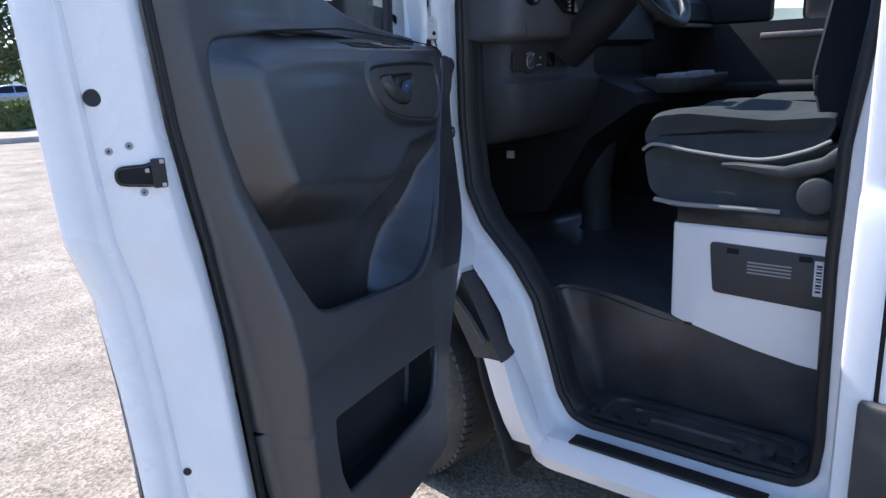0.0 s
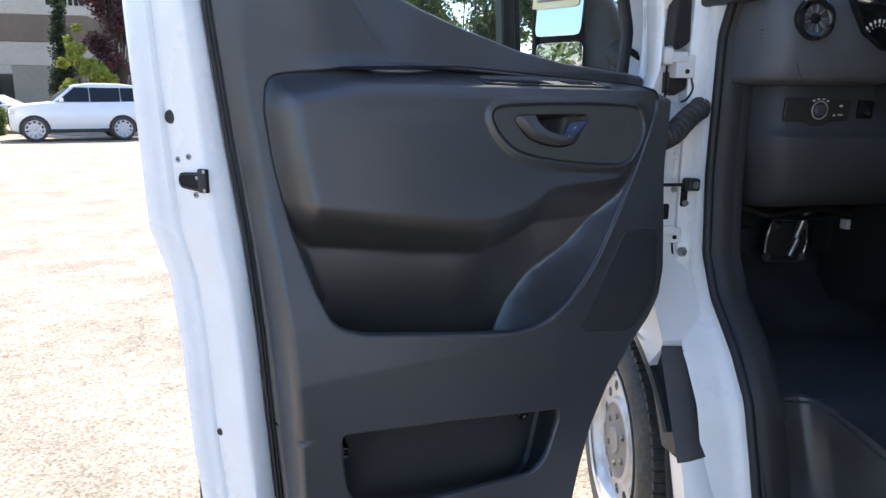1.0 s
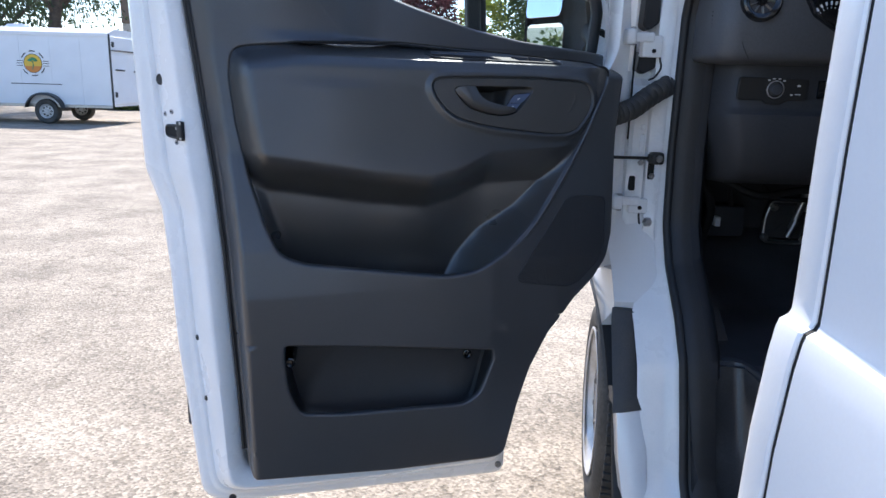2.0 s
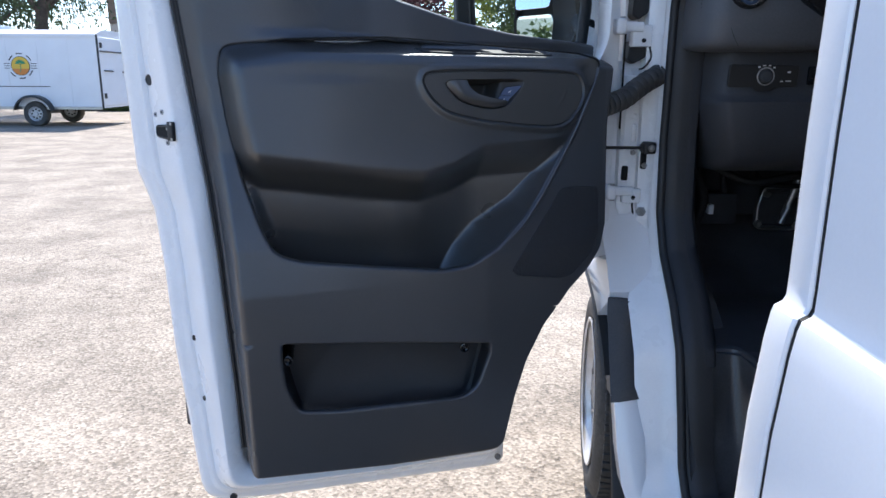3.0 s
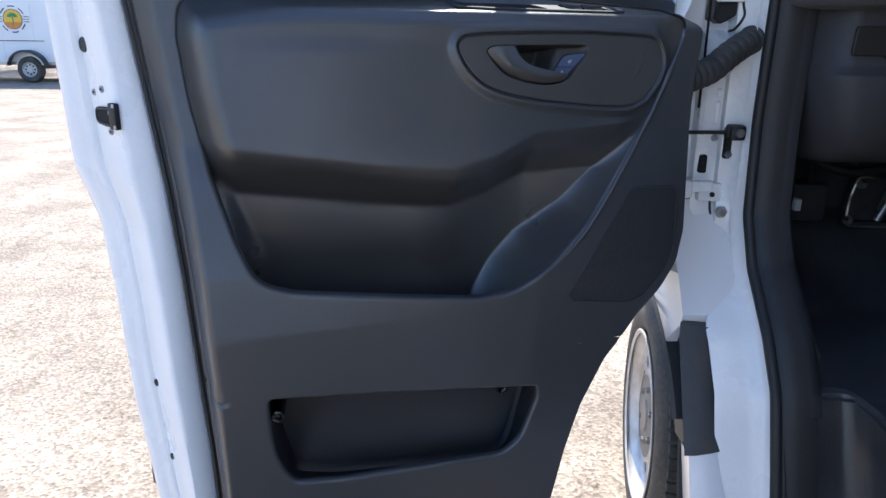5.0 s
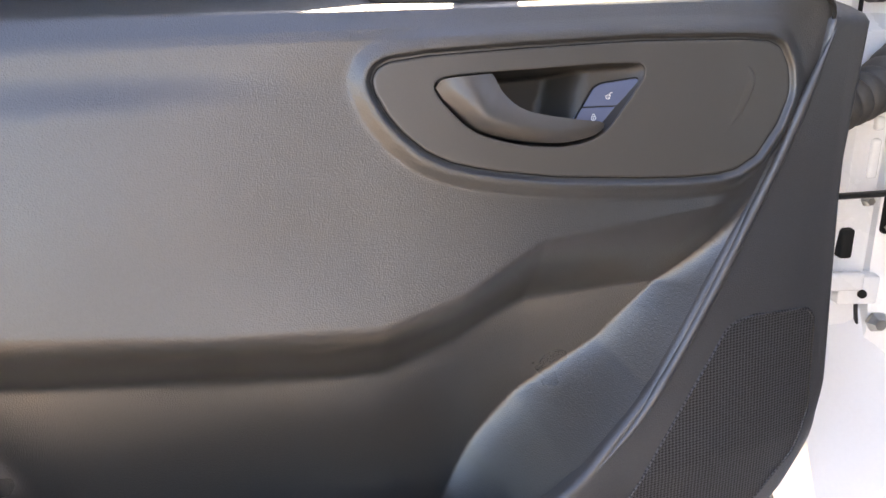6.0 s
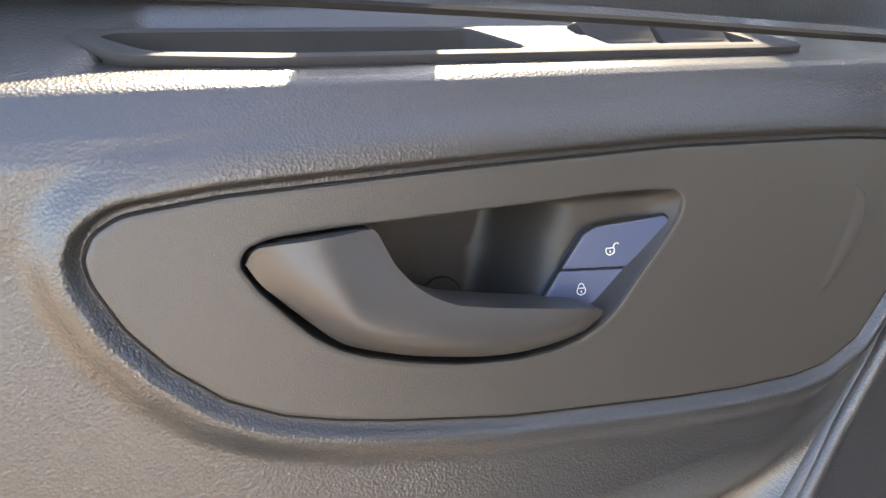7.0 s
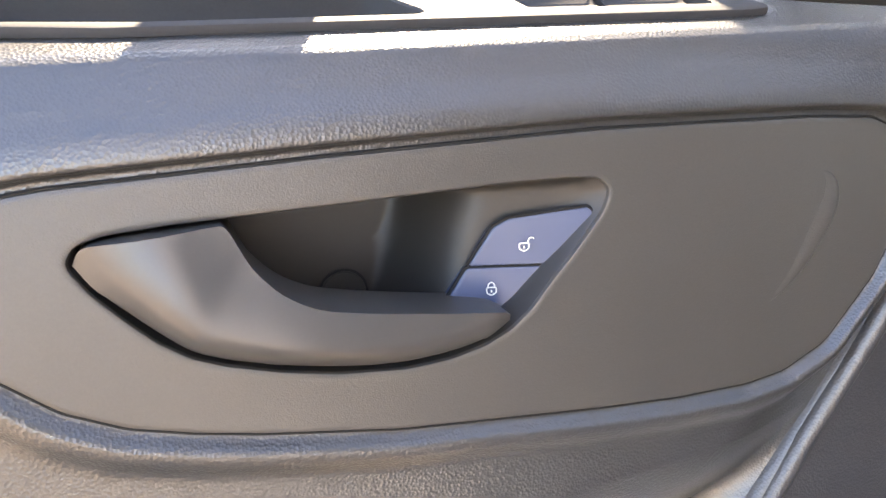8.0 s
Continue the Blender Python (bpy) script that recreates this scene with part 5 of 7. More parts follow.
# the door's own hinge-side flange, wrapping forwards
bm = bmesh.new()
loops = []
for k in range(50):
    z = 0.86 + 0.024 * k
    lean = -0.10 * max(0, z - 1.50)
    loops.append([Vector((x + lean, y, z)) for x, y in ((0.262, 0.12), (0.276, 0.14), (0.290, 0.165), (0.297, 0.178), (0.308, 0.188), (0.322, 0.189), (0.352, 0.184), (0.362, 0.186), (0.368, 0.200), (0.366, 0.26))])
loft(bm, loops, closed=False)
flange = part("hinge_flange", bm, JAMB, door, "white hinge-side flange of the door", angle=40)
bm = bmesh.new()
lathe(bm, [(0.0001, 0.0022), (0.008, 0.0022), (0.0092, 0.001), (0.0095, -0.004)], 24, Matrix.Translation((0.3195, 0.188, 1.527)) @ pose(0, 0, 0, 90))
part("hole_plug", bm, RUBBER, flange, "round black plug")

# ---- cab: floor, step well, seat box ----
bm = bmesh.new()
box(bm, 0.15, 1.75, 0.66, 0.70, 0.55, 1.60, 0.0)
part("firewall", bm, DARKDASH, van, van=True)
bm = bmesh.new()
loops = []
for y in [0.68 - 0.03 * i for i in range(37)]:
    z = 0.690 + 0.22 * smooth(0.38, 0.68, y) - 0.045 * smooth(-0.10, -0.42, y)
    x0 = 0.168 + 0.125 * smooth(-0.035, -0.06, y)
    row = [Vector((x0, y, z + 0.02 * (1 - smooth(-0.02, -0.05, y)))), Vector((x0 + 0.016, y, z + 0.004))]
    for i in range(12):
        x = x0 + 0.03 + (1.7 - x0 - 0.03) * i / 11
        row.append(Vector((x, y, z + 0.004 * math.sin(x * 21) * math.sin(y * 17))))
    loops.append(row)
loft(bm, loops, closed=False)
part("cab_floor", bm, FLOORMAT, van, "black rubber cab floor mat", van=True)
# step well: walls and tread moulded in one black shell
WELL_TOP = rounded([(0.150, -0.045, 0.02), (0.292, -0.045, 0.035), (0.300, -0.12, 0.05), (0.292, -0.45, 0.1), (0.292, -0.82, 0.03), (0.150, -0.82, 0.02)], 8)
WELL_LOW = rounded([(0.150, -0.165, 0.02), (0.332, -0.155, 0.03), (0.338, -0.25, 0.05), (0.332, -0.50, 0.1), (0.325, -0.775, 0.05), (0.150, -0.785, 0.04)], 8)
wt, wl2 = even(WELL_TOP, 200, (0.150, -0.045)), even(WELL_LOW, 200, (0.150, -0.165))
rim_z = lambda y: 0.700 - 0.115 * smooth(-0.12, -0.82, y) if y > -0.82 else 0.585
bm = bmesh.new()
loops = []
for f, g in ((-0.10, 1.0), (0.0, 0.998), (0.03, 0.97), (0.10, 0.88), (0.5, 0.5), (0.88, 0.12), (0.96, 0.03), (1.0, 0.004)):
    row = []
    for a, b in zip(wt, wl2):
        p = a.lerp(b, max(0, f))
        if f < 0:
            p = p + (p - Vector((0.23, -0.42))).normalized() * 0.02
            row.append(Vector((p.x if a.x > 0.16 else 0.150, p.y, rim_z(a.y) + 0.002)))
        else:
            row.append(Vector((p.x if a.x > 0.16 else 0.158, p.y, 0.366 + (rim_z(a.y) - 0.366) * g)))
    loops.append(row)
rows = loft(bm, loops)
bm.faces.new(rows[-1])
bmesh.ops.delete(bm, geom=[f for f in bm.faces if all(v.co.x < 0.162 for v in f.verts)], context="FACES")
well = part("step_well", bm, FLOORMAT, van, "black moulded entry step", angle=50, van=True)
for k in range(3):
    bm = bmesh.new()
    d = 0.036 * k
    path = even(rounded([(0.302 - d, -0.225 - d * 1.9, 0.07), (0.302 - d, -0.755 + d * 1.9, 0.09), (0.172, -0.755 + d * 1.9, 0), (0.172, -0.225 - d * 1.9, 0)], 8), 140)
    pts = [p for p in path if p.x > 0.176]
    k0 = min(range(len(pts)), key=lambda i: (pts[i] - Vector((0.172, -0.755 + d * 1.9))).length)
    pts = pts[k0:] + pts[:k0]
    if (pts[0] - pts[1]).length > 0.05:
        pts = pts[1:]
    loops = []
    for i, p in enumerate(pts):
        t = (pts[min(i + 1, len(pts) - 1)] - pts[max(i - 1, 0)]).normalized()
        s = Vector((-t.y, t.x))
        loops.append([Vector((p.x + s.x * w, p.y + s.y * w, z)) for w, z in ((-0.014, 0.366), (-0.0115, 0.3765), (0.0115, 0.3765), (0.014, 0.366))])
    loft(bm, loops, closed=False)
    part("tread_rib", bm, FLOORMAT, well, "raised black tread rib", angle=50, van=True)
bm = bmesh.new()
box(bm, 0.286, 0.300, -0.452, -0.432, rim_z(-0.44) - 0.004, rim_z(-0.44) + 0.004, 0.001)
part("mat_clip", bm, GLOSS, well, van=True)

bm = bmesh.new()
loops = []
for z in (0.56, 0.70, 0.90, 0.922, 0.928):
    ins = 0.006 if z > 0.925 else 0.0
    loops.append([Vector((x, y, max(z, rim_z(y) + 0.002) if z < 0.6 else z)) for x, y in ((0.290 + ins, -1.0), (0.290 + ins, -0.82), (0.290 + ins, -0.72), (0.290 + ins, -0.62), (0.290 + ins, -0.54), (0.290 + ins, -0.47), (0.292 + ins, -0.405), (0.300 + ins, -0.390), (0.318 + ins, -0.386), (0.80, -0.386))])
loft(bm, loops, closed=False)
seat_box = part("seat_box", bm, WHITE, van, "white painted metal seat box", angle=40, van=True)
yz = lambda lp, x: [Vector((x, p.x, p.y)) for p in lp]


def side_plate(name, pts, x, thick, mat, parent, label="", r=0.002, smooth_seg=5):
    b = bmesh.new()
    lp = even(rounded(pts, smooth_seg), 90)
    loft(b, [yz(inset(lp, r), x - thick), yz(inset(lp, r * 0.3), x - thick + r * 0.3), yz(lp, x - thick + r), yz(lp, x + 0.002)], cap_a=True)
    return part(name, b, mat, parent, label, angle=30, van=True)


cover = side_plate("cover_panel", [(-0.490, 0.888, 0.012), (-0.502, 0.752, 0.012), (-0.775, 0.742, 0.010), (-0.782, 0.880, 0.010)], 0.290, 0.004, CHARCOAL, seat_box, "charcoal battery cover panel with labels")
side_plate("barcode_label", [(-0.740, 0.868, 0.001), (-0.740, 0.780, 0.001), (-0.762, 0.780, 0.001), (-0.762, 0.868, 0.001)], 0.2858, 0.0006, LABEL, seat_box, "white barcode label", 0.0002, 2)
for k in range(9):
    z = 0.858 - 0.008 * k
    side_plate("barcode_bar", [(-0.745, z, 0), (-0.745, z - (0.003 if k % 2 else 0.005), 0), (-0.757, z - (0.003 if k % 2 else 0.005), 0), (-0.757, z, 0)], 0.2851, 0.0004, GAP, seat_box, "", 0.0001, 1)
for k in range(4):
    z = 0.846 - 0.009 * k
    side_plate("printed_line", [(-0.586, z, 0), (-0.586, z - 0.004, 0), (-0.690, z - 0.004, 0), (-0.690, z, 0)], 0.2859, 0.0004, material("grey_print", (0.30, 0.30, 0.30), 0.6) if k == 0 else bpy.data.materials["grey_print"], seat_box, "grey line of print", 0.0001, 1)
for y in (-0.535, -0.705):
    side_plate("cover_grip", [(y, 0.876, 0.002), (y, 0.862, 0.002), (y - 0.030, 0.862, 0.002), (y - 0.030, 0.876, 0.002)], 0.2859, 0.001, GAP, seat_box, "", 0.0005, 2)

# ---- driver's seat ----
bm = bmesh.new()
loops = []
for x, ins in ((0.290, 0.022), (0.275, 0.010), (0.270, 0.0), (0.272, 0.0), (0.54, -0.004), (0.80, 0.0), (0.81, 0.02)):
    lp = even(rounded([(-0.312, 1.118, 0.03), (-0.330, 1.020, 0.04), (-0.385, 0.975, 0.04), (-0.75, 0.968, 0.05), (-0.82, 1.02, 0.06), (-0.83, 1.14, 0.05), (-0.745, 1.148, 0.06), (-0.62, 1.100, 0.08), (-0.45, 1.112, 0.1), (-0.36, 1.130, 0.05)], 6), 120)
    loops.append(yz(inset(lp, ins), x))
loft(bm, loops, cap_a=True, cap_b=True)
seat = part("driver_seat", bm, FABRIC2, van, "grey fabric driver's seat with pale piping", angle=60, van=True)
bm = bmesh.new()
loops = []
for x, ins, lift in ((0.300, 0.03, 0.0), (0.283, 0.014, 0.0), (0.277, 0.0, 0.0), (0.30, -0.004, 0.006), (0.38, -0.006, 0.004), (0.54, -0.006, -0.006), (0.70, -0.006, 0.004), (0.79, -0.002, 0.004), (0.80, 0.02, 0.0)):
    lp = even(rounded([(-0.308, 1.165, 0.04), (-0.318, 1.128, 0.03), (-0.36, 1.126, 0.05), (-0.45, 1.108, 0.1), (-0.62, 1.098, 0.1), (-0.74, 1.146, 0.04), (-0.77, 1.21, 0.04), (-0.62, 1.200, 0.1), (-0.42, 1.216, 0.1), (-0.335, 1.208, 0.05)], 6), 120)
    loops.append([v + Vector((0, 0, lift)) for v in yz(inset(lp, ins), x)])
loft(bm, loops, cap_a=True, cap_b=True)
part("cushion", bm, FABRIC, seat, "dark grey fabric seat cushion", angle=60, van=True)
bm = bmesh.new()
tube(bm, [Vector((0.272, p.x, p.y)) for p in curve([(-0.308, 1.122, 0), (-0.345, 1.137, 0), (-0.45, 1.120, 0), (-0.60, 1.107, 0), (-0.70, 1.130, 0), (-0.755, 1.156, 0)], 40)], 0.0045, 8)
part("piping", bm, PIPING, seat, "pale piping", van=True)
bm = bmesh.new()
tube(bm, [Vector((0.268, p.x, p.y)) for p in curve([(-0.345, 0.992, 0), (-0.42, 0.984, 0), (-0.55, 0.985, 0), (-0.66, 0.984, 0)], 30)], 0.006, 8)
part("piping", bm, PIPING, seat, "pale piping", van=True)
bm = bmesh.new()
box(bm, 0.29, 0.80, -0.80, -0.40, 0.93, 0.972, 0.006, 2)
part("seat_slide", bm, DARKSTEEL, seat, van=True)
bm = bmesh.new()
lathe(bm, [(0.0001, 0.020), (0.030, 0.020), (0.040, 0.016), (0.044, 0.008), (0.044, -0.02)], 40, Matrix.Translation((0.262, -0.738, 1.030)) @ pose(0, 0, 0, 0, -90, 0))
part("seat_knob", bm, CHARCOAL, seat, "round black adjuster knob", van=True)
bm = bmesh.new()
loops = []
for y, z, w in ((-0.52, 1.092, 0.005), (-0.56, 1.090, 0.010), (-0.66, 1.080, 0.014), (-0.74, 1.10, 0.018), (-0.81, 1.15, 0.028), (-0.85, 1.22, 0.03)):
    loops.append([Vector((x, y + dy * w * 0.6, z + dz * w)) for x, dy, dz in ((0.258, 0, 1), (0.252, 0, 0.5), (0.252, 0, -0.5), (0.258, 0, -1), (0.285, 0, -1), (0.285, 0, 1))])
loft(bm, loops, cap_a=True, cap_b=True)
part("seat_side_cover", bm, CHARCOAL, seat, "black plastic side cover", angle=40, van=True)
bm = bmesh.new()
loops = []
for x, ins in ((0.330, 0.04), (0.312, 0.018), (0.305, 0.0), (0.34, -0.012), (0.54, 0.0), (0.74, -0.012), (0.775, 0.0), (0.765, 0.03)):
    lp = even(rounded([(-0.725, 1.195, 0.04), (-0.700, 1.30, 0.08), (-0.735, 1.50, 0.1), (-0.80, 1.75, 0.1), (-0.86, 1.80, 0.06), (-0.93, 1.78, 0.06), (-0.88, 1.45, 0.1), (-0.85, 1.16, 0.05)], 6), 110)
    loops.append(yz(inset(lp, ins), x))
loft(bm, loops, cap_a=True, cap_b=True)
part("backrest", bm, BACKREST_FABRIC, seat, "fabric backrest, coloured darker than the cushion", angle=60, van=True)
bm = bmesh.new()
box(bm, 0.303, 0.310, -0.712, -0.704, 1.255, 1.300, 0.001)
part("seat_tag", bm, GAP, seat, "small black sewn tag", van=True)
# passenger seat, beyond
bm = bmesh.new()
loops = []
for x, ins in ((1.00, 0.03), (0.985, 0.0), (1.2, -0.01), (1.45, 0.0), (1.46, 0.03)):
    lp = even(rounded([(-0.33, 1.20, 0.05), (-0.34, 0.95, 0.05), (-0.86, 0.95, 0.05), (-0.86, 1.22, 0.05), (-0.60, 1.20, 0.1)], 6), 80)
    loops.append(yz(inset(lp, ins), x))
loft(bm, loops, cap_a=True, cap_b=True)
seat2 = part("passenger_seat", bm, FABRIC, van, "dark grey fabric passenger seat", angle=60, van=True)
bm = bmesh.new()
loops = []
for x, ins in ((1.00, 0.04), (0.985, 0.0), (1.2, 0.0), (1.45, 0.0), (1.46, 0.04)):
    lp = even(rounded([(-0.74, 1.19, 0.04), (-0.76, 1.45, 0.1), (-0.82, 1.75, 0.1), (-0.92, 1.78, 0.06), (-0.88, 1.45, 0.1), (-0.86, 1.16, 0.05)], 6), 80)
    loops.append(yz(inset(lp, ins), x))
loft(bm, loops, cap_a=True, cap_b=True)
part("backrest", bm, BACKREST_FABRIC, seat2, angle=60, van=True)

# ---- dashboard ----
bm = bmesh.new()
loops = []
for x, s in ((0.222, 0.13), (0.228, 0.075), (0.238, 0.035), (0.254, 0.010), (0.272, 0.0), (0.35, 0.0), (0.55, 0.0), (0.80, 0.01)):
    lp = [(0.110, 1.430), (0.094, 1.424), (0.090, 1.410), (0.091, 1.322), (0.086, 1.312), (0.070, 1.300), (0.070, 1.285), (0.080, 1.220), (0.105, 1.165), (0.150, 1.130), (0.200, 1.114), (0.45, 1.112), (0.60, 1.16), (0.62, 1.42)]
    slide = lambda z: 0.05 * smooth(1.30, 1.12, z) * (1 - smooth(0.25, 0.45, x))
    loops.append([Vector((x + slide(z), y + s, z)) for y, z in lp])
loft(bm, loops, cap_a=True, cap_b=True)
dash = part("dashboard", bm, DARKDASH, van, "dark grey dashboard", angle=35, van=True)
bm = bmesh.new()
loops = []
for x, s in ((0.168, 0.100), (0.171, 0.060), (0.180, 0.030), (0.197, 0.010), (0.225, 0.0), (0.36, 0.0), (0.50, 0.004), (0.545, 0.02)):
    lp = even(rounded([(0.030, 1.428, 0.02), (0.020, 1.50, 0.04), (0.030, 1.60, 0.04), (0.075, 1.650, 0.05), (0.30, 1.66, 0.1), (0.60, 1.62, 0.05), (0.60, 1.44, 0.05), (0.10, 1.418, 0.03)], 6), 90)
    c = Vector((0.25, 1.53))
    loops.append(yz([c + (p - c) * (1 - s * 1.6) + Vector((s * 0.6, 0)) for p in lp], x))
loft(bm, loops, cap_a=True, cap_b=True)
part("vent_pod", bm, POD_LIT, dash, "grey upper dashboard with a round air vent", angle=50, van=True)
bm = bmesh.new()
tube(bm, curve([(0.205, 0.052, 1.60), (0.212, 0.036, 1.545), (0.222, 0.0265, 1.49), (0.234, 0.0245, 1.455), (0.250, 0.0280, 1.430)], 30), 0.0006, 6)
part("seam", bm, GAP, dash, "fine dark seam", van=True)
bm = bmesh.new()
for k in range(5):
    box(bm, 0.1735 - 0.002, 0.1735 + 0.003, 0.075, 0.090, 1.500 + 0.009 * k, 1.504 + 0.009 * k, 0.001, 1)
part("side_vent", bm, GAP, dash, "small slotted side vent", van=True)
VENT = Matrix.Translation((0.262, 0.020, 1.560)) @ pose(0, 0, 0, 84, 0, 0)
bm = bmesh.new()
lathe(bm, [(0.030, 0.002), (0.036, 0.006), (0.041, 0.008), (0.046, 0.006), (0.0475, 0.0), (0.0475, -0.02)], 48, VENT)
vent = part("air_vent", bm, GLOSS, dash, "round gloss-black air vent", van=True)
bm = bmesh.new()
lathe(bm, [(0.0001, -0.012), (0.0405, -0.012)], 40, VENT)
part("vent_back", bm, GAP, vent, van=True)
for k in range(9):
    bm = bmesh.new()
    a = 2 * math.pi * k / 9
    box(bm, 0.012, 0.040, -0.0014, 0.0014, -0.008, 0.002, 0.0006, 1)
    bm.transform(VENT @ Matrix.Rotation(a, 4, "Z"))
    part("vent_vane", bm, STEEL, vent, "bright vent vane", van=True)
bm = bmesh.new()
lathe(bm, [(0.0001, 0.006), (0.009, 0.005), (0.012, 0.0), (0.012, -0.01)], 24, VENT)
part("vent_hub", bm, GLOSS, vent, van=True)
# light switch
SW = Matrix.Translation((0.350, 0.0875, 1.362)) @ pose(0, 0, 0, 92, 0, 0)
bm = bmesh.new()
lp = even(rounded([(-0.092, -0.026, 0.008), (-0.030, -0.026, 0.01), (-0.018, -0.036, 0.012), (0.018, -0.036, 0.012), (0.030, -0.026, 0.01), (0.082, -0.024, 0.006), (0.084, 0.026, 0.006), (-0.090, 0.028, 0.008)], 5), 120)
loft(bm, [[SW @ Vector((p.x, p.y, z)) for p in inset(lp, d)] for d, z in ((0.0, -0.004), (0.0, 0.002), (0.0015, 0.0035))], cap_b=True)
switch = part("light_switch", bm, RECESS, dash, "satin black headlamp switch panel", angle=30, van=True)
bm = bmesh.new()
lathe(bm, [(0.0001, 0.014), (0.012, 0.014), (0.0150, 0.011), (0.0165, 0.003), (0.019, 0.003), (0.0205, 0.005), (0.022, 0.002)], 40, SW)
part("switch_knob", bm, DASH, switch, "round grey knob", van=True)
bm = bmesh.new()
tube(bm, [SW @ Vector((0.0205 * math.cos(a), 0.0205 * math.sin(a), 0.0050)) for a in [2 * math.pi * i / 40 for i in range(40)]], 0.0017, 6, closed=True)
part("knob_ring", bm, RIM, switch, "bright ring", van=True)
for u, v, w, h in ((-0.018, 0.022, 0.003, 0.0018), (-0.006, 0.0255, 0.004, 0.0014), (0.008, 0.0255, 0.003, 0.0014), (0.020, 0.021, 0.003, 0.0018), (0.058, 0.010, 0.004, 0.0022), (0.042, -0.012, 0.003, 0.0018), (0.058, -0.011, 0.007, 0.0012)):
    bm = bmesh.new()
    box(bm, u - w, u + w, v - h, v + h, 0.003, 0.0042, 0.0)
    bm.transform(SW)
    part("switch_sign", bm, ICON, switch, "small white sign", smooth=False, van=True)
bm = bmesh.new()
box(bm, 0.108, 0.150, -0.020, 0.024, -0.006, 0.003, 0.003, 2)
bm.transform(SW)
part("blank_switch", bm, GLOSS, dash, "blank square switch", van=True)
# instrument hood, column and wheel
bm = bmesh.new()
loops = []
for x, s in ((0.51, 0.05), (0.52, 0.0), (0.62, 0.0), (0.78, 0.0), (0.79, 0.05)):
    lp = even(rounded([(-0.03, 1.63, 0.03), (0.02, 1.46, 0.03), (0.30, 1.46, 0.03), (0.30, 1.70, 0.05), (0.02, 1.70, 0.05)], 5), 70)
    c = Vector((0.13, 1.58))
    loops.append(yz([c + (p - c) * (1 - s) for p in lp], x))
loft(bm, loops, cap_a=True, cap_b=True)
part("instrument_hood", bm, DARKDASH, dash, "dark instrument hood", angle=50, van=True)
bm = bmesh.new()
lp = even(rounded([(0.347, 1.640, 0.03), (0.352, 1.590, 0.03), (0.386, 1.530, 0.03), (0.440, 1.496, 0.02), (0.510, 1.492, 0.01), (0.512, 1.648, 0.02)], 6), 80)
loft(bm, [[Vector((p.x, y, p.y)) for p in inset(lp, d)] for d, y in ((0.0, 0.05), (0.0, 0.012), (0.004, 0.010), (0.010, 0.016))], cap_b=True)
cluster = part("instrument_panel", bm, GLOSS, dash, "gloss-black instrument panel", angle=30, van=True)
for k in range(11):
    a = radians(140 - 150 * k / 10)
    bm = bmesh.new()
    m = Matrix.Translation((0.425, 0.0150, 1.514)) @ pose(0, 0, 0, 90, 0, 0) @ Matrix.Rotation(a, 4, "Z")
    box(bm, 0.041, 0.049, -0.0022, 0.0022, 0.0, 0.0008, 0.0)
    bm.transform(m)
    part("gauge_mark", bm, ICON, cluster, "white gauge mark", smooth=False, van=True)
    bm = bmesh.new()
    box(bm, 0.033, 0.037, -0.0008, 0.0008, 0.0, 0.0008, 0.0)
    bm.transform(m)
    part("gauge_tick", bm, ICON, cluster, smooth=False, van=True)
bm = bmesh.new()
tube(bm, [(0.58, 0.10, 1.40), (0.58, -0.04, 1.50), (0.58, -0.13, 1.58)], lambda s: 0.080 - 0.02 * s, 20)
part("steering_column", bm, SHADE_LINING, dash, van=True)
STEER = Matrix.Translation((0.58, -0.17, 1.615)) @ pose(0, 0, 0, 58, 0, 0)
bm = bmesh.new()
tube(bm, [STEER @ Vector((0.195 * math.cos(a), 0.195 * math.sin(a), 0)) for a in [2 * math.pi * i / 64 for i in range(64)]], 0.016, 12, closed=True)
wheel2 = part("steering_wheel", bm, RUBBER, van, "black steering wheel", van=True)
bm = bmesh.new()
lathe(bm, [(0.0001, 0.02), (0.06, 0.02), (0.085, 0.005), (0.085, -0.02)], 32, STEER)
for a in (0, 180, 270):
    m = STEER @ Matrix.Rotation(radians(a), 4, "Z")
    b2 = bmesh.new()
    box(b2, 0.07, 0.195, -0.025, 0.025, -0.012, 0.006, 0.005, 2)
    b2.transform(m)
    me = bpy.data.meshes.new("t")
    b2.to_mesh(me)
    b2.free()
    bm.from_mesh(me)
    bpy.data.meshes.remove(me)
part("wheel_hub", bm, DARKDASH, wheel2, van=True)
bm = bmesh.new()
tube(bm, [(0.47, 0.00, 1.585), (0.42, -0.04, 1.605), (0.385, -0.055, 1.614)], lambda s: 0.009 + 0.005 * s, 12)
part("stalk", bm, STEEL, dash, "silver-tipped control stalk", van=True)
# Cup rims made pale: the sun on them is put into the colour.
CUPRIM = material("sunlit_grey_plastic", (0.24, 0.25, 0.26), 0.45, vary=0.1, vary_scale=30, fine=0.05)
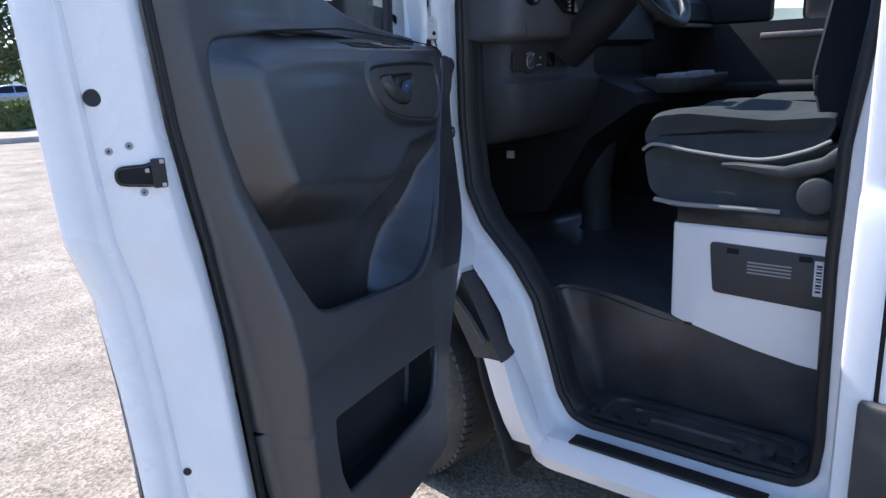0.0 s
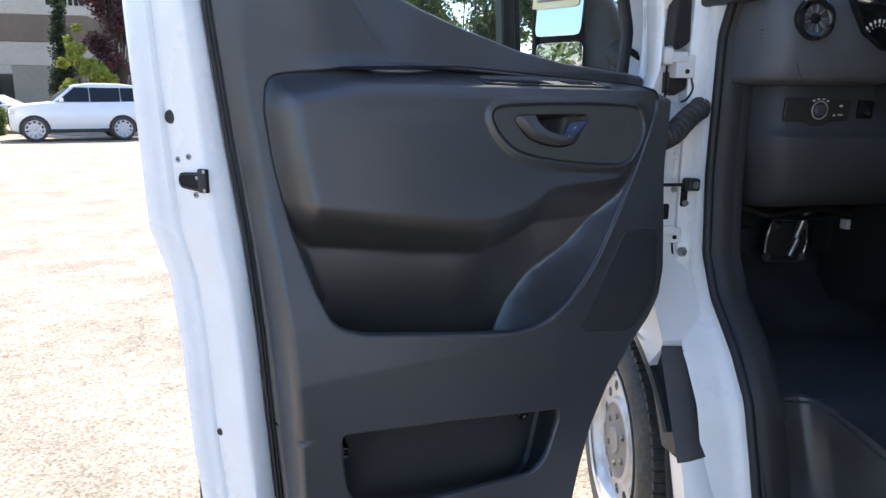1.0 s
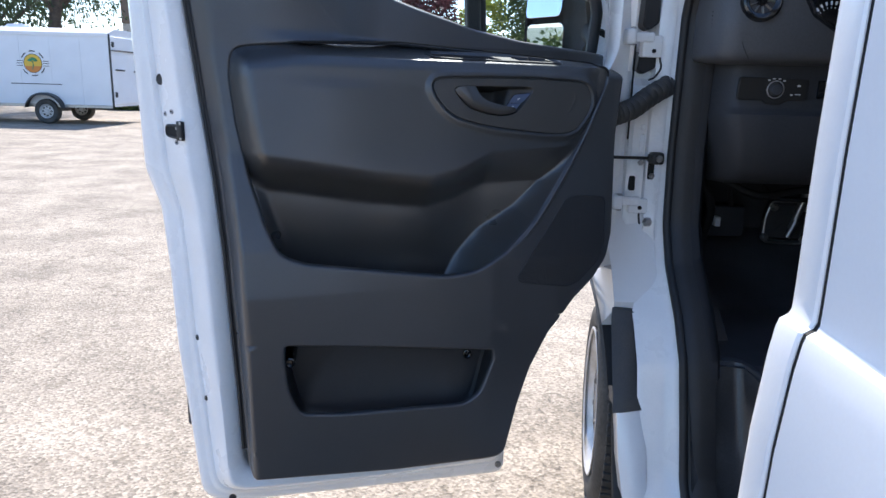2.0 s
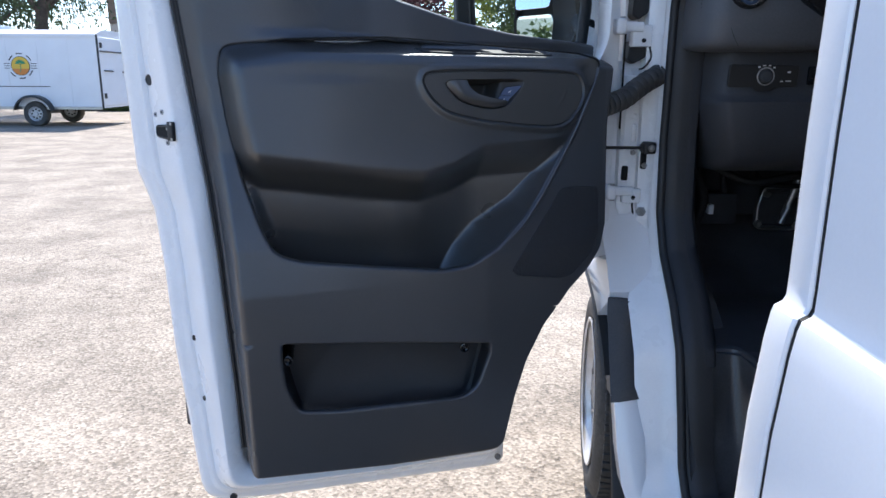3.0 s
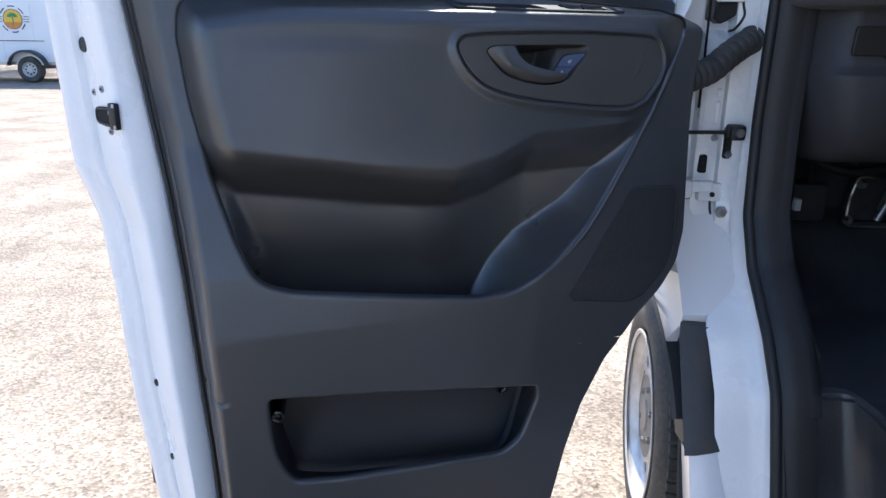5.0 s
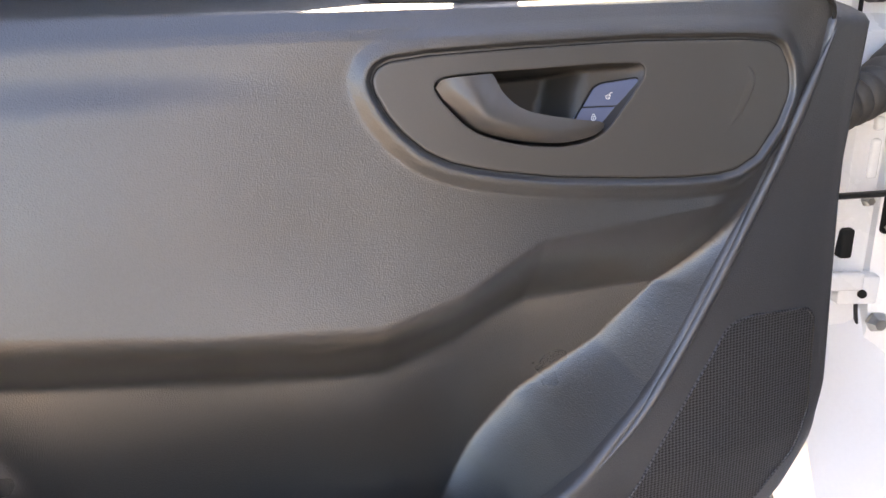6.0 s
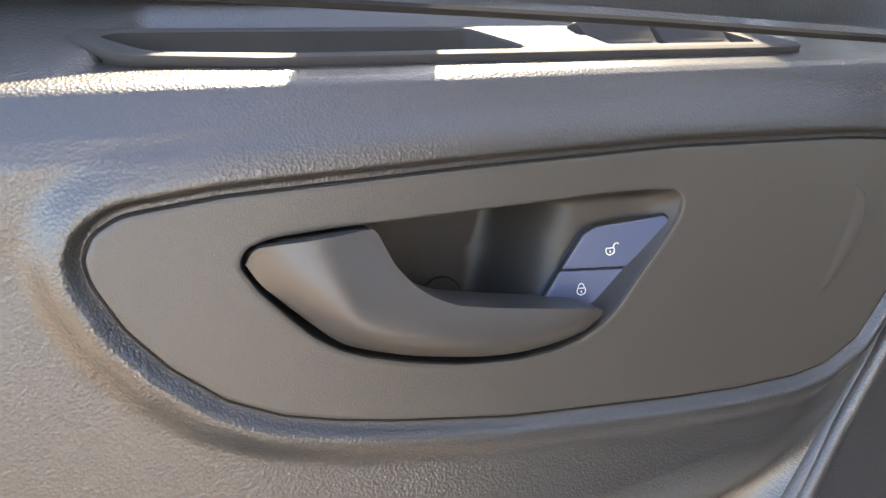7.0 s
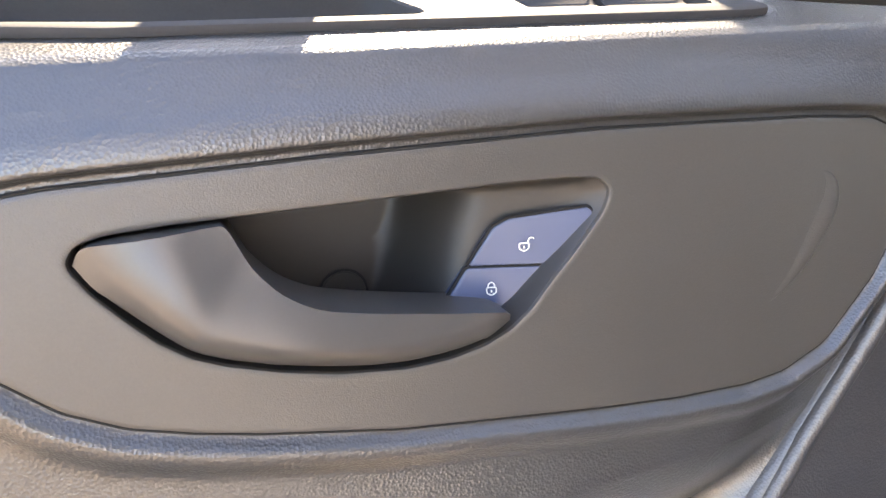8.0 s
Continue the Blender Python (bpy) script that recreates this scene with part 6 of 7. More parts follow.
# centre of the dashboard with shelf and cup holders
bm = bmesh.new()
loops = []
for x in (0.80, 0.82, 1.18, 1.20):
    lp = [(0.10, 1.60), (0.06, 1.50), (0.05, 1.42), (0.10, 1.40), (0.10, 1.30), (-0.05, 1.24), (-0.06, 1.20), (0.12, 1.08), (0.30, 0.80), (0.55, 0.75), (0.60, 1.60)]
    loops.append([Vector((x, y, z)) for y, z in lp])
loft(bm, loops, cap_a=True, cap_b=True)
centre = part("centre_console", bm, SHADE_LINING, dash, "centre console with a tray, cab shade put into its colour", angle=30, van=True)
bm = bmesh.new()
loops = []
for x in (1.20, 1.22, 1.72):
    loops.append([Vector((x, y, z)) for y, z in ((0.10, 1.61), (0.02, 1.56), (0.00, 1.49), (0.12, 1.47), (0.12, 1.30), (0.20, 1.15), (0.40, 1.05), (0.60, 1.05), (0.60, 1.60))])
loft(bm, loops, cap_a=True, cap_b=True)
part("passenger_dash", bm, SHADE_LINING, dash, angle=30, van=True)
bm = bmesh.new()
box(bm, 0.12, 1.72, 0.06, 0.62, 1.605, 1.64, 0.012, 3)
part("dash_top", bm, DASH, dash, "grey dashboard top", van=True)
bm = bmesh.new()
lp = even(rounded([(0.96, 0.03, 0.03), (0.96, -0.13, 0.04), (1.01, -0.175, 0.04), (1.46, -0.165, 0.05), (1.49, 0.03, 0.03)], 5), 90)
loft(bm, [[Vector((p.x, p.y, z)) for p in inset(lp, d)] for d, z in ((0.020, 1.228), (0.008, 1.240), (0.0, 1.262), (0.0, 1.278), (0.004, 1.282), (0.010, 1.282), (0.014, 1.276))], cap_b=True)
tray = part("cup_tray", bm, DASH, centre, "grey tray with round cup holders", angle=40, van=True)
for x in (1.06, 1.21, 1.37):
    bm = bmesh.new()
    lathe(bm, [(0.036, 0.0), (0.039, 0.012), (0.046, 0.014), (0.051, 0.010), (0.054, -0.01)], 32, Matrix.Translation((x, -0.075, 1.279)))
    part("cup_holder", bm, CUPRIM, tray, "rim of a cup holder with sunlight put into its colour", van=True)
    # No hollow here: a flat black disc stands in for the holder's shade.
    bm = bmesh.new()
    lathe(bm, [(0.0001, 0.0), (0.036, 0.0)], 32, Matrix.Translation((x, -0.075, 1.2795)))
    part("holder_shade", bm, GAP, tray, "flat black disc for the shade in a cup holder", van=True)
bm = bmesh.new()
box(bm, 1.28, 1.68, -0.012, 0.006, 1.462, 1.476, 0.003, 2)
part("shelf_edge", bm, STEEL, dash, "bright strip on the shelf", van=True)
bm = bmesh.new()
lathe(bm, [(0.085, -0.20), (0.066, -0.19), (0.058, -0.17), (0.058, 0.02), (0.064, 0.03), (0.075, 0.16), (0.10, 0.30)], 28, Matrix.Translation((1.06, 0.22, 0.88)))
part("gear_console", bm, DARKDASH, dash, van=True)
# pedals and their bracket
# Pale brownish pedal mesh, with missing light under the dash added in colour.
PEDAL = material("lightened_pedal_rubber", (0.17, 0.16, 0.14), 0.7, vary=0.4, vary_scale=30, fine=0.3, bump=0.5, bump_scale=300)
bm = bmesh.new()
lp = even(rounded([(0.605, 0.870, 0.02), (0.750, 0.865, 0.03), (0.765, 0.935, 0.03), (0.752, 1.012, 0.02), (0.622, 1.014, 0.02), (0.606, 0.95, 0.02)], 5), 60)
loft(bm, [[Vector((p.x, y, p.y)) for p in inset(lp, d)] for d, y in ((0.0, 0.590), (0.0, 0.572), (0.002, 0.570), (0.016, 0.570), (0.020, 0.580))], cap_b=True)
pedals = part("pedal_bracket", bm, CHARCOAL, van, "dark pedal bracket with bright bolts", angle=30, van=True)
for x, z in ((0.632, 0.991), (0.737, 0.991), (0.611, 0.892), (0.742, 0.885)):
    bm = bmesh.new()
    lathe(bm, [(0.0001, 0.014), (0.008, 0.014), (0.0095, 0.010), (0.013, 0.006), (0.013, -0.004)], 6, Matrix.Translation((x, 0.566, z)) @ pose(0, 0, 0, 90))
    part("bracket_bolt", bm, STEEL, pedals, "bright hexagon bolt", smooth=False, van=True)
bm = bmesh.new()
tube(bm, [(0.715, 0.53, 1.045), (0.700, 0.535, 0.990), (0.680, 0.54, 0.925)], lambda q: 0.015 - 0.005 * q, 12)
tube(bm, [(0.690, 0.528, 0.955), (0.668, 0.530, 0.900)], 0.010, 10)
part("linkage", bm, STEEL, pedals, "bright linkage rod", van=True)
bm = bmesh.new()
tube(bm, [Vector((p.x, 0.571, p.y)) for p in even(inset(lp, 0.004), 60)], 0.0035, 6, closed=True)
part("bracket_rib", bm, STEEL, pedals, "pale bracket rim", van=True)
# wiring and pipes under the dashboard
for pts, r in (([(0.40, 0.50, 1.10), (0.52, 0.46, 1.045), (0.66, 0.45, 1.065), (0.80, 0.44, 1.05)], 0.012), ([(0.34, 0.45, 1.09), (0.38, 0.46, 1.00), (0.37, 0.48, 0.90)], 0.014), ([(0.46, 0.52, 1.08), (0.48, 0.54, 0.99), (0.53, 0.56, 0.91)], 0.010), ([(0.55, 0.50, 1.07), (0.60, 0.48, 1.035), (0.78, 0.50, 1.03), (0.98, 0.47, 1.07)], 0.008)):
    bm = bmesh.new()
    tube(bm, curve(pts, 24), r, 10)
    part("cable", bm, RUBBER, pedals, "black cable under the dashboard", van=True)
bm = bmesh.new()
box(bm, 0.40, 0.52, 0.52, 0.60, 0.90, 1.00, 0.010, 2)
part("control_unit", bm, DARKDASH, pedals, "dark control box", van=True)
bm = bmesh.new()
box(bm, 0.80, 0.94, 0.50, 0.60, 0.90, 1.06, 0.012, 2)
part("control_unit", bm, DARKDASH, pedals, "dark control box", van=True)
for x, w in ((0.85, 0.045), (1.00, 0.03)):
    bm = bmesh.new()
    box(bm, x - w, x + w, 0.36, 0.385, 0.82, 0.90, 0.006, 2)
    for k in range(5):
        box(bm, x - w + 0.006, x + w - 0.006, 0.355, 0.362, 0.828 + 0.014 * k, 0.834 + 0.014 * k, 0.0)
    part("pedal", bm, PEDAL, pedals, "pale ribbed rubber pedal pad, lightened in colour", van=True)
    bm = bmesh.new()
    tube(bm, [(x, 0.39, 0.87), (x, 0.45, 0.98), (x, 0.47, 1.10)], 0.010, 8)
    part("pedal_arm", bm, DARKSTEEL, pedals, van=True)
bm = bmesh.new()
lp = even(rounded([(0.870, 0.915, 0.012), (0.985, 0.925, 0.012), (0.975, 1.07, 0.02), (0.875, 1.07, 0.02)], 4), 48)
loft(bm, [[Vector((p.x, y + 0.2 * (p.y - 0.915), p.y)) for p in inset(lp, d)] for d, y in ((0.0, 0.470), (0.0, 0.450), (0.003, 0.447), (0.012, 0.447), (0.016, 0.454))], cap_b=True)
part("pedal_plate", bm, PEDAL, pedals, "plate behind the pedals, lightened in colour", angle=35, van=True)
for x, z, w in ((0.795, 1.015, 0.008), (0.835, 1.03, 0.012), (0.98, 1.04, 0.010), (0.40, 0.965, 0.008)):
    bm = bmesh.new()
    box(bm, x - w, x + w, 0.44, 0.47, z - 0.018, z + 0.012, 0.003, 2)
    part("connector", bm, LABEL, pedals, "pale cable connector", van=True)
# inner pillar lining, far door, roof, bulkhead and glass
bm = bmesh.new()
pl = [p for p in inset(op, 0.030) if p.x > -0.30 and p.y > 0.66]
pl = sorted(pl, key=lambda p: p.y)
loft(bm, [[Vector((x, p.x + dy, p.y)) for p in pl] for x, dy in ((0.20, 0.004), (0.205, -0.002), (0.225, -0.004), (0.245, 0.03), (0.26, 0.30))], closed=False)
part("pillar_lining", bm, SHADE_LINING, van, "plastic pillar lining, cab shade put into its colour", angle=60, van=True)
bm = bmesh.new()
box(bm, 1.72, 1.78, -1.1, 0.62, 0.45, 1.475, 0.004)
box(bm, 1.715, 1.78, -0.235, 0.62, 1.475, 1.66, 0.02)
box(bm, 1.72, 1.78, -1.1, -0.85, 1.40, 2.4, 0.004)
far_door = part("far_door", bm, SHADE_LINING, van, "lining of the passenger door, cab shade put into its colour", van=True)
bm = bmesh.new()
box(bm, 1.700, 1.722, -0.55, -0.20, 1.402, 1.428, 0.006, 2)
part("trim_strip", bm, HUBCAP, far_door, "grey trim strip", van=True)
bm = bmesh.new()
box(bm, 1.95, 1.99, -0.52, -0.30, 1.47, 1.70, 0.03, 3)
part("far_mirror", bm, RUBBER, far_door, "black outside mirror", van=True)
bm = bmesh.new()
box(bm, 1.66, 1.725, -0.55, 0.20, 1.18, 1.235, 0.02, 3)
part("armrest", bm, SHADE_LINING, far_door, van=True)
bm = bmesh.new()
box(bm, 1.73, 1.775, -0.90, 0.55, 0.25, 0.46, 0.004)
part("far_sill", bm, WHITE, van, van=True)
bm = bmesh.new()
box(bm, 0.10, 1.80, -4.6, -0.45, 2.40, 2.46, 0.01)
part("roof", bm, WHITE, van, "white roof", van=True)
bm = bmesh.new()
box(bm, 0.10, 1.76, -1.14, -1.10, 0.4, 2.4, 0.0)
part("bulkhead", bm, CHARCOAL, van, "grey bulkhead behind the seats", van=True)
bm = bmesh.new()
box(bm, 0.06, 1.80, -4.58, 0.02, 0.24, 0.28, 0.0)
box(bm, 0.40, 1.45, 0.0, 1.0, 0.236, 0.276, 0.0)
part("underbody", bm, RUBBER, van, van=True)
bm = bmesh.new()
vs = [bm.verts.new(p) for p in ((0.12, 0.62, 1.60), (1.74, 0.62, 1.60), (1.66, -0.42, 2.40), (0.20, -0.42, 2.40))]
bm.faces.new(vs)
bmesh.ops.solidify(bm, geom=bm.faces[:], thickness=0.005)
part("windscreen", bm, WINDOW, van, "clear windscreen", smooth=False, van=True)
bm = bmesh.new()
loops = []
for y, z in ((0.60, 1.55), (0.75, 1.50), (1.05, 1.30), (1.28, 1.05), (1.32, 0.75), (1.30, 0.40)):
    loops.append([Vector((0.93 + (x - 0.93) * (1 - 0.36 * smooth(0.55, 1.30, y)), y - 0.05 * abs(x - 0.93) ** 2, z)) for x in (0.02, 0.10, 0.5, 0.93, 1.36, 1.76, 1.84)])
loft(bm, loops, closed=False)
part("bonnet", bm, WHITE, van, "white bonnet", van=True)
bm = bmesh.new()
box(bm, 1.80, 1.84, -4.6, 0.62, 0.3, 1.46, 0.02)
box(bm, 1.78, 1.82, -4.6, -0.86, 1.38, 2.42, 0.02)
part("far_side", bm, WHITE, van, "white far body side", van=True)
bm = bmesh.new()
lathe(bm, [(0.0001, 0.1), (0.2, 0.11), (0.34, 0.10), (0.355, 0.06), (0.355, -0.06), (0.34, -0.1), (0.0001, -0.1)], 40, pose(1.68, 0.45, 0.355, 0, -90, 0))
part("wheel", bm, TYRE, van, "far front tyre", van=True)
for y in (-3.4,):
    for x in (0.17, 1.68):
        bm = bmesh.new()
        lathe(bm, [(0.0001, 0.1), (0.2, 0.11), (0.34, 0.10), (0.355, 0.06), (0.355, -0.06), (0.34, -0.1), (0.0001, -0.1)], 40, pose(x, y, 0.355, 0, -90, 0))
        part("wheel", bm, TYRE, van, "rear tyre", van=True)

# rear end of the load space
for x0, x1 in ((-0.05, 0.915), (0.925, 1.84)):
    bm = bmesh.new()
    box(bm, x0, x1, -4.66, -4.60, 0.34, 2.42, 0.02, 2)
    part("rear_door", bm, WHITE, van, "white rear load door", van=True)


# ---- surroundings ----
def leaf_material(name, a, b, rough=0.55):
    m = bpy.data.materials.new(name)
    m.use_nodes = True
    n, l = m.node_tree.nodes, m.node_tree.links
    p = n["Principled BSDF"]
    p.inputs["Roughness"].default_value = rough
    geo = n.new("ShaderNodeNewGeometry")
    mx = n.new("ShaderNodeMix")
    mx.data_type = "RGBA"
    mx.inputs["A"].default_value, mx.inputs["B"].default_value = (*a, 1), (*b, 1)
    l.new(geo.outputs["Random Per Island"], mx.inputs["Factor"])
    l.new(mx.outputs["Result"], p.inputs["Base Color"])
    tr = n.new("ShaderNodeBsdfTranslucent")
    l.new(mx.outputs["Result"], tr.inputs["Color"])
    add = n.new("ShaderNodeMixShader")
    add.inputs[0].default_value = 0.35
    l.new(p.outputs[0], add.inputs[1]), l.new(tr.outputs[0], add.inputs[2])
    l.new(add.outputs[0], n["Material Output"].inputs["Surface"])
    return m


BARK = material("bark", (0.085, 0.065, 0.050), 0.9, vary=0.4, vary_scale=6, fine=0.3, fine_scale=40, bump=0.8, bump_scale=40)
GREEN = leaf_material("green_leaves", (0.045, 0.075, 0.022), (0.10, 0.14, 0.045))
DARKGREEN = leaf_material("dark_green_leaves", (0.022, 0.040, 0.018), (0.055, 0.080, 0.032))
YELLOWGREEN = leaf_material("yellow_green_leaves", (0.20, 0.24, 0.03), (0.36, 0.38, 0.07))
PURPLE = leaf_material("purple_leaves", (0.045, 0.016, 0.020), (0.13, 0.050, 0.055))
HEDGE = leaf_material("hedge_leaves", (0.050, 0.085, 0.020), (0.13, 0.17, 0.04))
MULCH = material("dry_mulch", (0.40, 0.33, 0.25), 0.95, vary=0.35, vary_scale=1.2, vary_color=(0.26, 0.21, 0.15), fine=0.25, fine_scale=20, bump=0.8, bump_scale=30)
KERB = material("kerb_concrete", (0.42, 0.40, 0.37), 0.9, vary=0.3, vary_scale=2, fine=0.15, fine_scale=30)
REDKERB = material("red_painted_kerb", (0.30, 0.045, 0.035), 0.8, vary=0.3, vary_scale=3, fine=0.15, fine_scale=30)
CREAM = material("cream_stucco", (0.52, 0.46, 0.38), 0.9, vary=0.12, vary_scale=0.6, fine=0.06, fine_scale=6)
BROWN = material("brown_stucco", (0.20, 0.145, 0.105), 0.9, vary=0.12, vary_scale=0.6, fine=0.06, fine_scale=6)
TAUPE = material("taupe_stucco", (0.33, 0.28, 0.22), 0.9, vary=0.12, vary_scale=0.6, fine=0.06, fine_scale=6)
TRAILER = material("white_trailer_skin", (0.74, 0.75, 0.76), 0.35, vary=0.05, vary_scale=2, fine=0.02)
CARWHITE = material("white_car_paint", (0.78, 0.78, 0.78), 0.2, coat=0.8, vary=0.03, vary_scale=2)
CARBLUE = material("silver_blue_car_paint", (0.42, 0.48, 0.58), 0.25, metal=0.3, coat=0.8)
CARDARK = material("dark_car_paint", (0.03, 0.035, 0.06), 0.2, coat=0.8)
REDLAMP = material("red_lamp", (0.45, 0.02, 0.02), 0.2, coat=0.5)
CLEARLAMP = material("pale_lamp", (0.6, 0.6, 0.62), 0.15, coat=0.5)
FOG = material("hazy_hill", (0.20, 0.24, 0.20), 1.0, vary=0.3, vary_scale=0.02)


def leaves(centres, count, size, seed, droop=0.0):
    """Many small leaf blades scattered in the balls (centre, radius) of a crown."""
    rnd = random.Random(seed)
    verts, faces = [], []
    weight = [r ** 2 for _, r in centres]
    for i in range(count):
        c, r = rnd.choices(centres, weight)[0]
        d = Vector((rnd.gauss(0, 1), rnd.gauss(0, 1), rnd.gauss(0, 1))).normalized() * r * rnd.random() ** 0.45
        p = Vector(c) + d
        if droop:
            p.z -= droop * rnd.random() ** 2 * r
        s = size * rnd.uniform(0.6, 1.3)
        q = Euler((rnd.uniform(0, 6.3), rnd.uniform(0, 6.3), rnd.uniform(0, 6.3))).to_matrix()
        h = Vector((0, 0, 1)) if droop and rnd.random() < 0.6 else q @ Vector((0, 1, 0))
        w = q @ Vector((1, 0, 0))
        k = len(verts)
        verts += [p - w * s * 0.35, p - h * s * 0.8, p + w * s * 0.35, p + h * s * 0.8]
        faces.append((k, k + 1, k + 2, k + 3))
    me = bpy.data.meshes.new("leaves")
    me.from_pydata(verts, [], faces)
    return me


def tree(x, y, height, radius, bare, mat, seed, label, count=2600, size=0.20, droop=0.0, trunk=0.16, cone=False, clumps=14):
    rnd = random.Random(seed)
    root = new("tree")
    root.location = (x, y, 0)
    tagged(root, label, "tree")
    top = height - radius * 0.5
    b = bmesh.new()
    pts = curve([(0, 0, -0.1), (rnd.uniform(-.1, .1), rnd.uniform(-.1, .1), bare * 0.6), (rnd.uniform(-.25, .25), rnd.uniform(-.25, .25), bare * 1.1), (rnd.uniform(-.3, .3), rnd.uniform(-.3, .3), top)], 24)
    tube(b, pts, lambda s: trunk * (1.25 - 1.1 * s), 10)
    balls = []
    if cone:
        for k in range(clumps):
            f = k / (clumps - 1)
            z = bare + (height - bare) * f
            rr = radius * (1 - f) ** 0.8 + 0.15
            for _ in range(3):
                a = rnd.uniform(0, 6.3)
                balls.append(((math.cos(a) * rr * 0.55, math.sin(a) * rr * 0.55, z), rr * 0.5 + 0.12))
    else:
        mid = (bare + height) / 2
        for k in range(clumps):
            a, e = rnd.uniform(0, 6.3), rnd.uniform(-0.9, 1.0)
            rr = radius * math.sqrt(max(0.05, 1 - e * e * 0.8)) * rnd.uniform(0.35, 0.95)
            c = Vector((math.cos(a) * rr, math.sin(a) * rr, mid + e * (height - bare) / 2 * 0.85))
            balls.append((c, radius * rnd.uniform(0.24, 0.42)))
            start = pts[min(24, max(6, int(24 * min(1, c.z / top * 0.8))))]
            limb = curve([start, start.lerp(c, 0.5) + Vector((0, 0, -0.1)), c], 8)
            tube(b, limb, lambda s: trunk * 0.35 * (1 - 0.85 * s), 6)
    link("trunk", b, BARK, root)
    me = leaves(balls, count, size, seed + 1, droop)
    me.materials.append(mat)
    crown = new("crown", me)
    crown.parent = root
    return root


def hedge(x, y, sx, sy, h, turn, mat, seed, label, name="hedge", count=1500):
    rnd = random.Random(seed)
    b = bmesh.new()
    box(b, -sx * 0.46, sx * 0.46, -sy * 0.46, sy * 0.46, 0.0, h * 0.93, 0.08, 2)
    me0 = bpy.data.meshes.new("core")
    verts, faces = [], []
    for i in range(count):
        f = rnd.random()
        u, v, w = rnd.uniform(-.5, .5), rnd.uniform(-.5, .5), rnd.uniform(0.02, 1)
        if f < 0.35:
            p = Vector((u * sx, rnd.choice((-.5, .5)) * sy, w * h))
        elif f < 0.6:
            p = Vector((rnd.choice((-.5, .5)) * sx, v * sy, w * h))
        else:
            p = Vector((u * sx, v * sy, h))
        p += Vector((rnd.gauss(0, .03), rnd.gauss(0, .03), rnd.gauss(0, .03)))
        s = rnd.uniform(0.05, 0.10)
        q = Euler((rnd.uniform(0, 6.3), rnd.uniform(0, 6.3), rnd.uniform(0, 6.3))).to_matrix()
        k = len(verts)
        verts += [p + q @ Vector(o) * s for o in ((-.5, 0, 0), (0, -1, 0), (.5, 0, 0), (0, 1, 0))]
        faces.append((k, k + 1, k + 2, k + 3))
    me0.from_pydata(verts, [], faces)
    b.from_mesh(me0)
    bpy.data.meshes.remove(me0)
    ob = link(name, b, mat, smooth=False)
    ob.matrix_world = pose(x, y, 0, 0, 0, turn)
    return tagged(ob, label, "shrub", group="clipped hedges" if name == "hedge" else "")


# kerb and planted strip behind the parked cars
LINE = [(-16, 32.4), (-9, 30.0), (-4.0, 27.9), (0.0, 24.9), (3.0, 22.0), (8.7, 16.8), (14, 11.5), (24, 2)]
line = [p.to_2d() for p in curve([(*p, 0) for p in LINE], 60)]
normals = []
for i, p in enumerate(line):
    t = (line[min(i + 1, 60)] - line[max(i - 1, 0)]).normalized()
    normals.append(Vector((-t.y, t.x)))
bm = bmesh.new()
loft(bm, [[Vector((p.x + nn.x * d, p.y + nn.y * d, z)) for p, nn in zip(line, normals)] for d, z in ((0, -0.05), (0.0, 0.12), (0.02, 0.14), (0.15, 0.145), (0.15, 0.0))], closed=False)
tagged(link("kerb", bm, KERB), "pale concrete kerb along the planting strip", "kerb", kind="structure")
bm = bmesh.new()
loft(bm, [[Vector((p.x + nn.x * d, p.y + nn.y * d, z)) for p, nn in zip(line, normals)] for d, z in ((0.15, 0.10), (1.0, 0.16), (3.0, 0.20), (6.0, 0.12))], closed=False)
tagged(link("planting_strip", bm, MULCH), "dry mulch planting strip behind the kerb", "planting bed", kind="structure")
bm = bmesh.new()
box(bm, -1.5, 1.5, -0.08, 0.08, 0, 0.16, 0.02)
red = link("painted_kerb", bm, REDKERB)
red.matrix_world = pose(9.6, 18.8, 0, 0, 0, -43)
tagged(red, "red painted kerb of a planter", "kerb", kind="structure")

hedge(1.3, 25.0, 1.7, 1.3, 1.15, -25, HEDGE, 3, "clipped green box hedge on mulch")
hedge(3.3, 23.2, 1.8, 1.2, 1.15, -32, HEDGE, 4, "clipped green box hedge on mulch")
hedge(4.6, 22.6, 1.6, 1.2, 1.1, -38, HEDGE, 5, "clipped green box hedge on mulch")
hedge(-0.2, 25.6, 1.1, 1.0, 1.2, 10, YELLOWGREEN, 6, "yellow-green shrub beside the hedge", "shrub")
hedge(-6.9, 28.2, 1.5, 1.1, 0.9, 10, HEDGE, 7, "rounded green shrub on mulch", "shrub")
hedge(-8.3, 28.6, 1.2, 1.0, 1.0, 10, GREEN, 8, "loose green shrub on mulch", "shrub", 700)
hedge(10.2, 19.2, 1.0, 1.0, 0.9, 10, GREEN, 9, "loose green shrub in a planter", "shrub", 700)

tree(-9.2, 26.6, 10.5, 2.9, 4.3, DARKGREEN, 11, "tall tree with drooping feathery foliage and a dark trunk", 16000, 0.10, 2.8, 0.26, clumps=20)
tree(-13.5, 30.0, 9.0, 4.2, 2.4, DARKGREEN, 12, "tall dark green tree behind the trailer", 16000, 0.14, 0.8, 0.35, clumps=24)
tree(-2.35, 30.5, 6.2, 1.45, 1.0, PURPLE, 13, "purple-leaved plum tree behind the parked SUV", 11000, 0.11, 0, 0.08, clumps=30)
